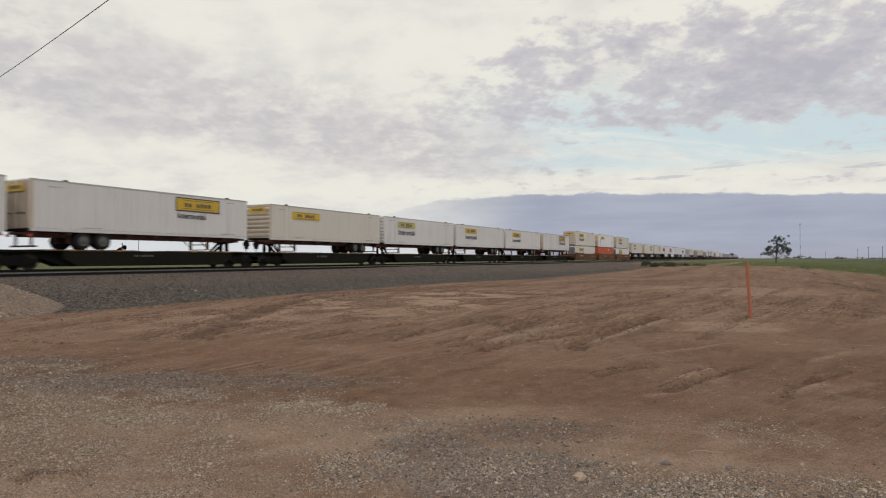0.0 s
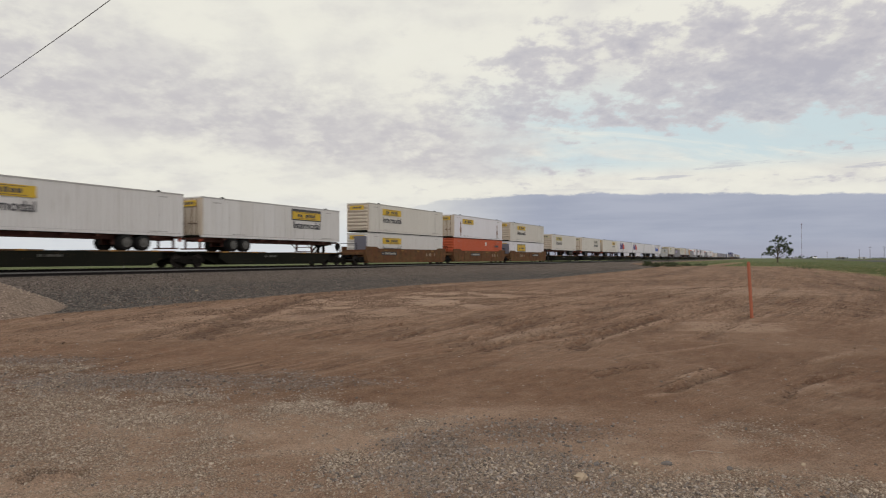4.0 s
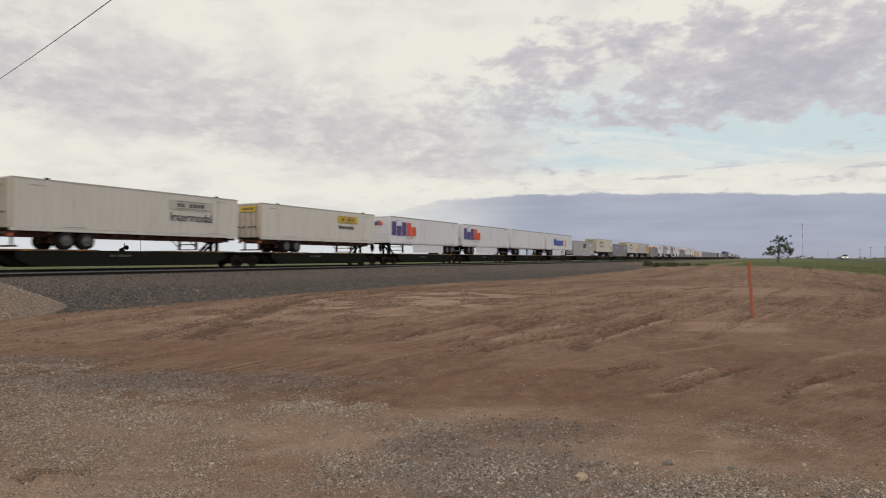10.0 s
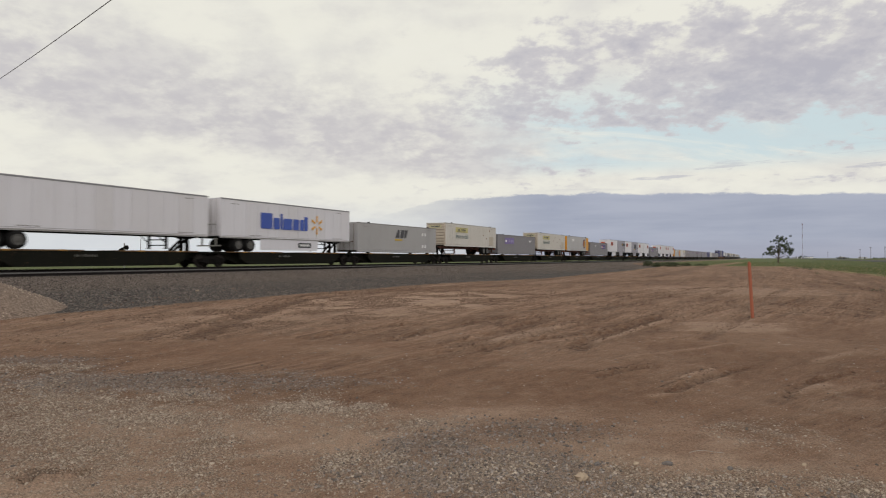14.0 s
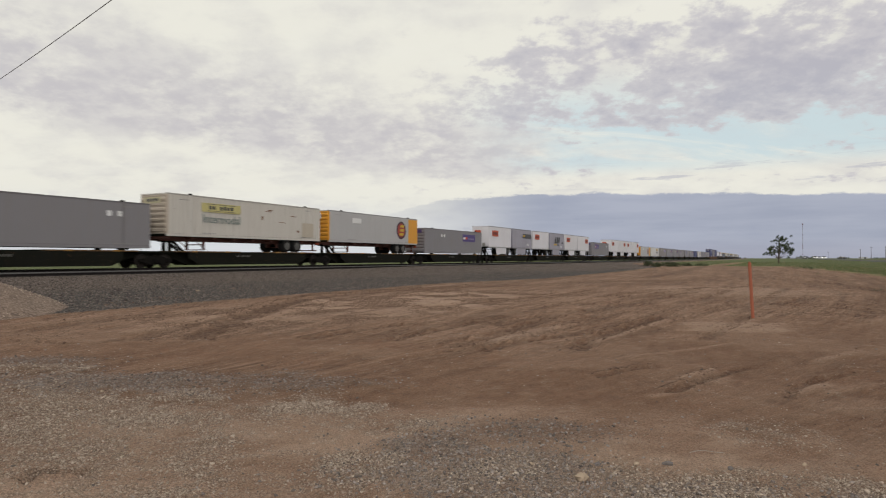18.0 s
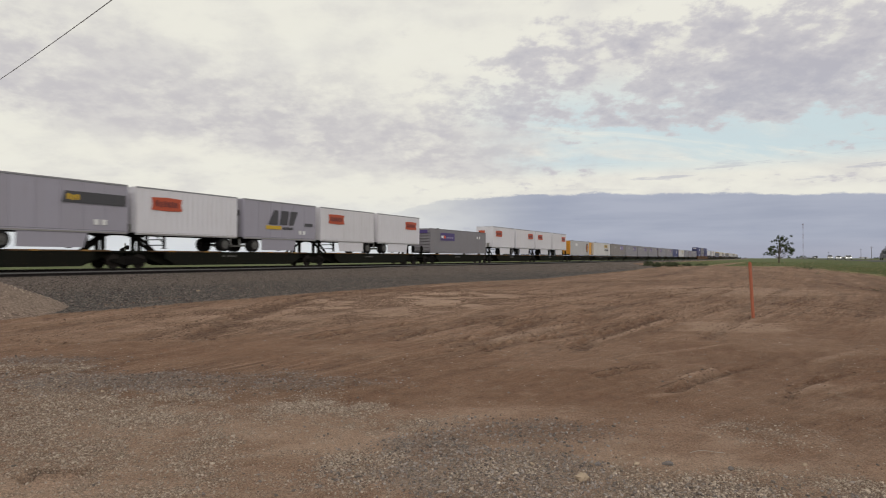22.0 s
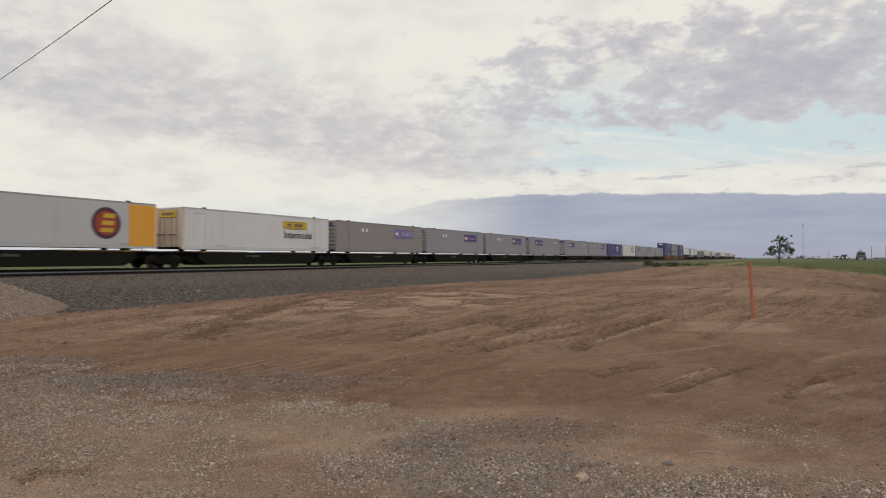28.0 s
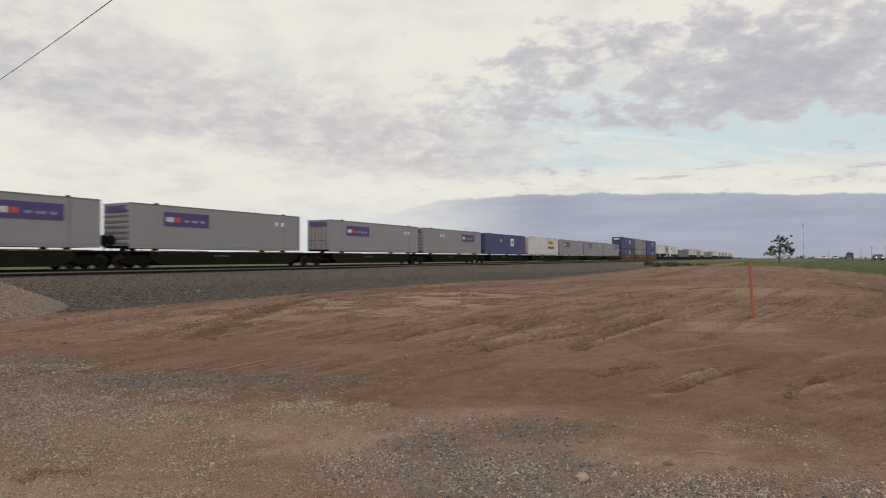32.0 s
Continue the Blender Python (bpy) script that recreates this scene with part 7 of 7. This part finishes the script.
def power_line():
    top = tagged(new("power_line"), "single dark overhead cable on wooden poles", "power line")
    ends = [(-40.3, 45.4), (18.0, -8.8)]
    za, zb = 9.6, 9.3
    mid = 8.15
    wire = plain("weathered grey cable", (0.22, 0.215, 0.23), 0.6)
    part("cable", cable("cable", (*ends[0], za), (*ends[1], zb), (za + zb) / 2 - mid + 0.25, 0.0115, wire), top)
    for x, y in ends:
        z = height_at(x, y)
        p = Shape()
        limb(p, (0, 0, -0.3), (0, 0, 10.0), 0.17, 0.11, 10)
        pole = part("pole", p.mesh("pole", plain("weathered pole timber", (0.12, 0.09, 0.07), 0.9, 0.0, 0.5, 5.0), True), top, "weathered wooden pole", (x, y, z))
        part("insulator", shared("insulator", plain("brown porcelain", (0.10, 0.05, 0.035), 0.3), lambda s: s.bar((0, 0, 0), (0, 0, 0.18), 0.05, 10)), pole, "", (0, 0, 9.2))


power_line()


def crossing_signal():
    x, y = -24.9, 50.0
    top = tagged(new("crossing_signal"), "black railway crossing signal with lamp hoods on a thin mast", "signal")
    z = height_at(x, y)
    top.matrix_world = pose(x, y, z, 0, 0, -30)
    h = EYE_Z + 1.15 - z
    part("mast", shared("sigmast", GALV(), lambda s: s.bar((0, 0, 0), (0, 0, h), 0.05, 8)), top)
    part("base", shared("sigbase", GALV(), lambda s: s.box(-0.25, 0.25, -0.25, 0.25, -0.1, 0.18, 0.03)), top)
    part("lamp_arm", shared("sigarm", IRON(), lambda s: s.bar((-0.4, 0, 0), (0.4, 0, 0), 0.03)), top, "", (0, 0, h - 0.45))
    for q, dz in ((-0.28, -0.05), (0.28, 0.12)):
        part("lamp_hood", shared("hood", IRON(), lambda s: (s.lathe([(0.02, -0.06), (0.17, -0.06), (0.18, 0.06), (0.02, 0.06)], 16), s.lathe([(0.07, -0.24), (0.08, -0.06), (0.02, -0.05)], 12))), top, "black lamp hood", (q, 0, h - 0.45 + dz))


crossing_signal()


def far_poles():
    wood = plain("dark pole timber", (0.15, 0.135, 0.13), 0.9)
    for px, top_y, d in ((249, 424, 150), (1465, 446, 700), (1522, 441, 480), (1541, 437, 420), (1566, 436, 380), (1349, 449, 900), (570, 446, 400)):
        x, y = (px - 784) / 1132 * d, d
        h = EYE_Z + (457 - top_y) / 1132 * d
        t = tagged(new("utility_pole"), "distant wooden utility pole with a cross arm", "utility pole", "distant utility poles")
        t.matrix_world = pose(x, y, height_at(x, y))
        p = Shape()
        limb(p, (0, 0, -0.3), (0, 0, h), 0.16 if d > 200 else 0.08, 0.11 if d > 200 else 0.06, 8)
        part("pole", p.mesh("pole", wood), t)
        if d < 200:
            t["label"] = "thin dark pole beyond the railway"
            continue
        part("cross_arm", shared("xarm", wood, lambda s: s.box(-0.9, 0.9, -0.06, 0.06, 0, 0.12)), t, "", (0, 0, h - 0.6))
        for q in (-0.75, 0.0, 0.75):
            part("insulator", shared("ins", GALV(), lambda s: s.bar((0, 0, 0), (0, 0, 0.16), 0.05, 6)), t, "", (q, 0, h - 0.48))


far_poles()


def radio_mast():
    d = 1500.0
    x = (1420 - 784) / 1132 * d
    h = EYE_Z + (457 - 396) / 1132 * d
    top = tagged(new("radio_mast"), "thin red and white lattice radio mast far on the plain", "radio mast")
    top.matrix_world = pose(x, d, 0)
    red, white = plain("mast red", (0.22, 0.13, 0.13), 0.7), plain("mast white", (0.42, 0.42, 0.46), 0.7)
    n = 7
    for k in range(n):
        z0, z1 = h * k / n, h * (k + 1) / n
        def lattice_part(s, z0=z0, z1=z1):
            for i in range(3):
                a, b = 2.094 * i, 2.094 * (i + 1)
                s.bar((0.55 * math.cos(a), 0.55 * math.sin(a), z0), (0.55 * math.cos(a), 0.55 * math.sin(a), z1), 0.12)
                for j in range(4):
                    u, w = z0 + (z1 - z0) * j / 4, z0 + (z1 - z0) * (j + 1) / 4
                    s.bar((0.55 * math.cos(a), 0.55 * math.sin(a), u), (0.55 * math.cos(b), 0.55 * math.sin(b), w), 0.07)
        part("mast_section", shared("mast%d" % k, red if k % 2 == 0 else white, lattice_part), top)
    part("antenna", shared("antenna", red, lambda s: s.box(-1.0, 1.0, -1.0, 1.0, h - 2.5, h - 0.2, 0.3)), top)


radio_mast()


def far_sheds():
    for px, w, h, d, c in ((1527, 12, 2.2, 1200, (0.50, 0.50, 0.52)), (1490, 8, 2.6, 1100, (0.12, 0.12, 0.13))):
        x = (px - 784) / 1132 * d
        t = tagged(new("shed"), "distant low metal farm shed" if c[0] < 0.5 else "distant low white metal building", "shed", "distant sheds")
        t.matrix_world = pose(x, d, 0)
        m = plain("shed sheet %.2f" % c[0], c, 0.6)
        part("wall", shared("shedwall%.1f" % w, m, lambda s: s.box(-w / 2, w / 2, -5, 5, -0.2, h)), t)
        part("roof", shared("shedroof%.1f" % w, GALV(), lambda s: s.poly([(-w / 2 - .3, -5.3, h), (w / 2 + .3, -5.3, h), (w / 2 + .3, 0, h + 1.2), (-w / 2 - .3, 0, h + 1.2), (w / 2 + .3, 5.3, h), (-w / 2 - .3, 5.3, h)],
                                                                          [(0, 1, 2, 3), (3, 2, 4, 5), (0, 3, 5), (1, 4, 2), (0, 5, 4, 1)])), t)
        part("door", shared("sheddoor", DARK(), lambda s: s.box(-1.5, 1.5, -0.04, 0, 0, 3)), t, "", (0, -5.01, 0))


far_sheds()


# ---------------------------------------------------------------- highway
ROAD_Q = 24.5      # metres right of the camera's line, parallel to the railway
ROAD_Z = 0.98


def road_point(s, side=0.0):
    return AX * s + AY * (ROAD_Q + side), AY * s - AX * (ROAD_Q + side)


def highway():
    a = np.concatenate([np.arange(-160, 300, 6.0), np.arange(300, 1760, 25.0)])
    v, f = [], []
    for s in a:
        for side, dz in ((-5.2, -0.35), (-4.6, 0.04), (0, 0.10), (4.6, 0.04), (5.2, -0.35)):
            x, y = road_point(s, side)
            v.append((x, y, ROAD_Z + dz))
    for k in range(len(a) - 1):
        f += [(k * 5 + i, k * 5 + i + 1, k * 5 + 6 + i, k * 5 + 5 + i) for i in range(4)]
    me = bpy.data.meshes.new("road")
    me.from_pydata(v, [], f)
    me.materials.append(plain("worn asphalt", (0.060, 0.058, 0.057), 0.9, 0.0, 0.4, 0.8))
    tagged(new("road", me), "two-lane grey asphalt highway on a low bank", "road", kind="structure")


highway()
DRIVING = []


def car_shape(kind):
    if kind == 'pickup':
        return [(-2.7, 0.45), (2.75, 0.45), (2.8, 0.95), (2.6, 1.08), (0.6, 1.12), (0.45, 1.80), (-0.9, 1.86), (-1.75, 1.18), (-2.65, 1.10), (-2.8, 0.75)]
    if kind == 'truck':
        return [(-3.2, 0.6), (3.2, 0.6), (3.2, 1.2), (-0.6, 1.25), (-0.8, 2.6), (-2.0, 2.7), (-2.5, 1.7), (-3.2, 1.5)]
    return [(-2.3, 0.30), (2.3, 0.30), (2.35, 0.85), (1.9, 1.0), (1.2, 1.45), (-0.5, 1.48), (-1.25, 1.0), (-2.2, 0.85), (-2.35, 0.6)]


def road_vehicle(kind, color, label, s0, speed, side, lights=True, rows=None):
    """A motor vehicle; its front is towards -x, x+ is away along the road."""
    top = tagged(new({'truck': "lorry", 'pickup': "pickup_truck"}.get(kind, "car")), label, "truck" if kind == 'truck' else "car", "highway traffic")
    m = paint("car paint %s" % (label[:14]), color, amount=0.1, rough=0.3)
    w = 1.2 if kind == 'truck' else 0.92
    part("body", shared("body_%s" % kind, m, lambda s: s.prism(car_shape(kind), -w, w)), top)
    glass = plain("dark tinted glass", (0.02, 0.025, 0.03), 0.1)
    o = car_shape(kind)
    if kind == 'pickup':
        part("windscreen", shared("ws_p", glass, lambda s: s.poly([(-1.72, -w * 0.85, 1.24), (-1.72, w * 0.85, 1.24), (-0.98, w * 0.8, 1.84), (-0.98, -w * 0.8, 1.84)], [(0, 1, 2, 3)]).box(-0.95, 0.40, -w - 0.01, w + 0.01, 1.22, 1.74)), top)
    elif kind == 'truck':
        part("windscreen", shared("ws_t", glass, lambda s: s.box(-2.52, -2.2, -w * 0.9, w * 0.9, 1.75, 2.45)), top)
        part("load", shared("tload", SLATE(), lambda s: (s.box(-0.4, 3.1, -1.1, 1.1, 1.25, 1.9, 0.05), s.bar((0.2, 0, 1.9), (2.4, 0, 3.3), 0.14), s.box(-0.3, 0.8, -0.7, 0.7, 1.9, 3.0, 0.08))), top, "dark machinery load")
    else:
        part("windscreen", shared("ws_c", glass, lambda s: s.poly([(-1.27, -w * 0.85, 1.02), (-1.27, w * 0.85, 1.02), (-0.56, w * 0.8, 1.47), (-0.56, -w * 0.8, 1.47)], [(0, 1, 2, 3)]).box(-0.5, 1.1, -w - 0.01, w + 0.01, 1.02, 1.36)), top)
    r = 0.5 if kind == 'truck' else 0.37
    for x in (-1.75 if kind != 'car' else -1.4, 1.75 if kind != 'car' else 1.4):
        for face in (-1, 1):
            wh = part("wheel", shared("cwheel%.2f" % r, RUBBER(), lambda s: s.lathe([(0.05, -0.11), (r - 0.04, -0.12), (r, -0.06), (r, 0.06), (r - 0.04, 0.12), (0.05, 0.11)], 16)), top, "", (x, face * (w - 0.1), r))
            part("rim", shared("crim%d" % face, RIM(), lambda s, f=face: s.lathe([(0.02, f * 0.10), (0.2, f * 0.13), (0.22, f * 0.05)], 12)), wh)
    if lights:
        fx = min(x for x, z in o)
        for face in (-1, 1):
            part("headlight", shared("headlight", LIGHT(), lambda s: s.lathe([(0.02, -0.07), (0.09, -0.07), (0.11, 0.0), (0.09, 0.07), (0.02, 0.07)], 12)), top, "bright headlamp", (fx - 0.02, face * (w - 0.26), 0.72)).rotation_euler = (0, 0, math.pi / 2)
    DRIVING.append((top, s0, speed, side, rows))
    x, y = road_point(s0, side)
    top.matrix_world = pose(x, y, ROAD_Z + 0.07, 0, 0, HEADING)
    return top


road_vehicle('pickup', (0.62, 0.62, 0.63), "white pickup truck with headlights on", 568, 30, -2.3)
road_vehicle('pickup', (0.05, 0.05, 0.06), "black pickup truck with headlights on", 1114, 30, -2.3)
road_vehicle('car', (0.10, 0.10, 0.12), "dark grey car with headlights on", 1147, 30, -2.3)
road_vehicle('car', (0.35, 0.33, 0.30), "tan car with headlights on", 1357, 30.5, -2.3)
road_vehicle('pickup', (0.55, 0.55, 0.56), "white crew-cab pickup with headlights on", 1001, 30, -2.3)
road_vehicle('car', (0.50, 0.51, 0.53), "silver car with headlights on", 957, 30, -2.3)
road_vehicle('car', (0.60, 0.60, 0.60), "white car with headlights on", 918, 30, -2.3)
road_vehicle('car', (0.30, 0.31, 0.33), "grey car with headlights on", 1240, 29, -2.3)
road_vehicle('truck', (0.10, 0.10, 0.11), "dark service truck carrying machinery", -6, -9.8, 2.3, False)


def loose_wire():
    x, y = spot(1245, 800)
    sh = Shape()
    p = None
    for i in range(24):
        a = i / 23
        q = Vector((-0.22 + 0.5 * a + (0.06 * math.sin(a * 9) if a > 0.7 else 0), 0.05 * math.sin(a * 5), 0.012 + 0.02 * math.sin(a * 3.14)))
        if a > 0.85:
            q.x -= (a - 0.85) * 0.6
            q.y += (a - 0.85) * 0.5
        if p is not None:
            sh.bar(p * 0.6, q * 0.6, 0.0022, 5)
        p = q
    ob = tagged(new("loose_wire", sh.mesh("loose_wire", plain("pale wire", (0.45, 0.40, 0.35), 0.5))), "short curled pale wire lying on the dirt", "wire")
    ob.matrix_world = pose(x, y, height_at(x, y) + 0.0)


loose_wire()


# ---------------------------------------------------------------- what moves
def motions():
    times = [0, 4, 8, 12, 16, 20, 24, 28, 32]
    for ob, s0 in MOVING:
        rows = []
        for t in times:
            x, y, rz = track_point(s0 - run(t))
            rows.append((t, pose(x, y, RAIL_Z, 0, 0, rz)))
        walk(ob, rows)
    # wheels roll; alike ones share one set of keys
    keyed = {}
    for w, x in WHEELSETS:
        if x not in keyed:
            rows = [(k / FPS, pose(x, 0, WHEEL_R, 0, -math.degrees(run(k / FPS) / WHEEL_R) % 360, 0)) for k in range(int(CLIP * FPS) + 1)]
            walk(w, rows)
            keyed[x] = w.animation_data
        else:
            w.rotation_mode = "QUATERNION"
            w.animation_data_create()
            w.animation_data.action = keyed[x].action
            w.animation_data.action_slot = keyed[x].action_slot
    for ob, s0, speed, side, _ in DRIVING:
        rows = []
        for t in (0, 8, 16, 24, 32):
            x, y = road_point(s0 - speed * t, side)
            rows.append((t, pose(x, y, ROAD_Z + 0.07, 0, 0, HEADING)))
        walk(ob, rows)


motions()
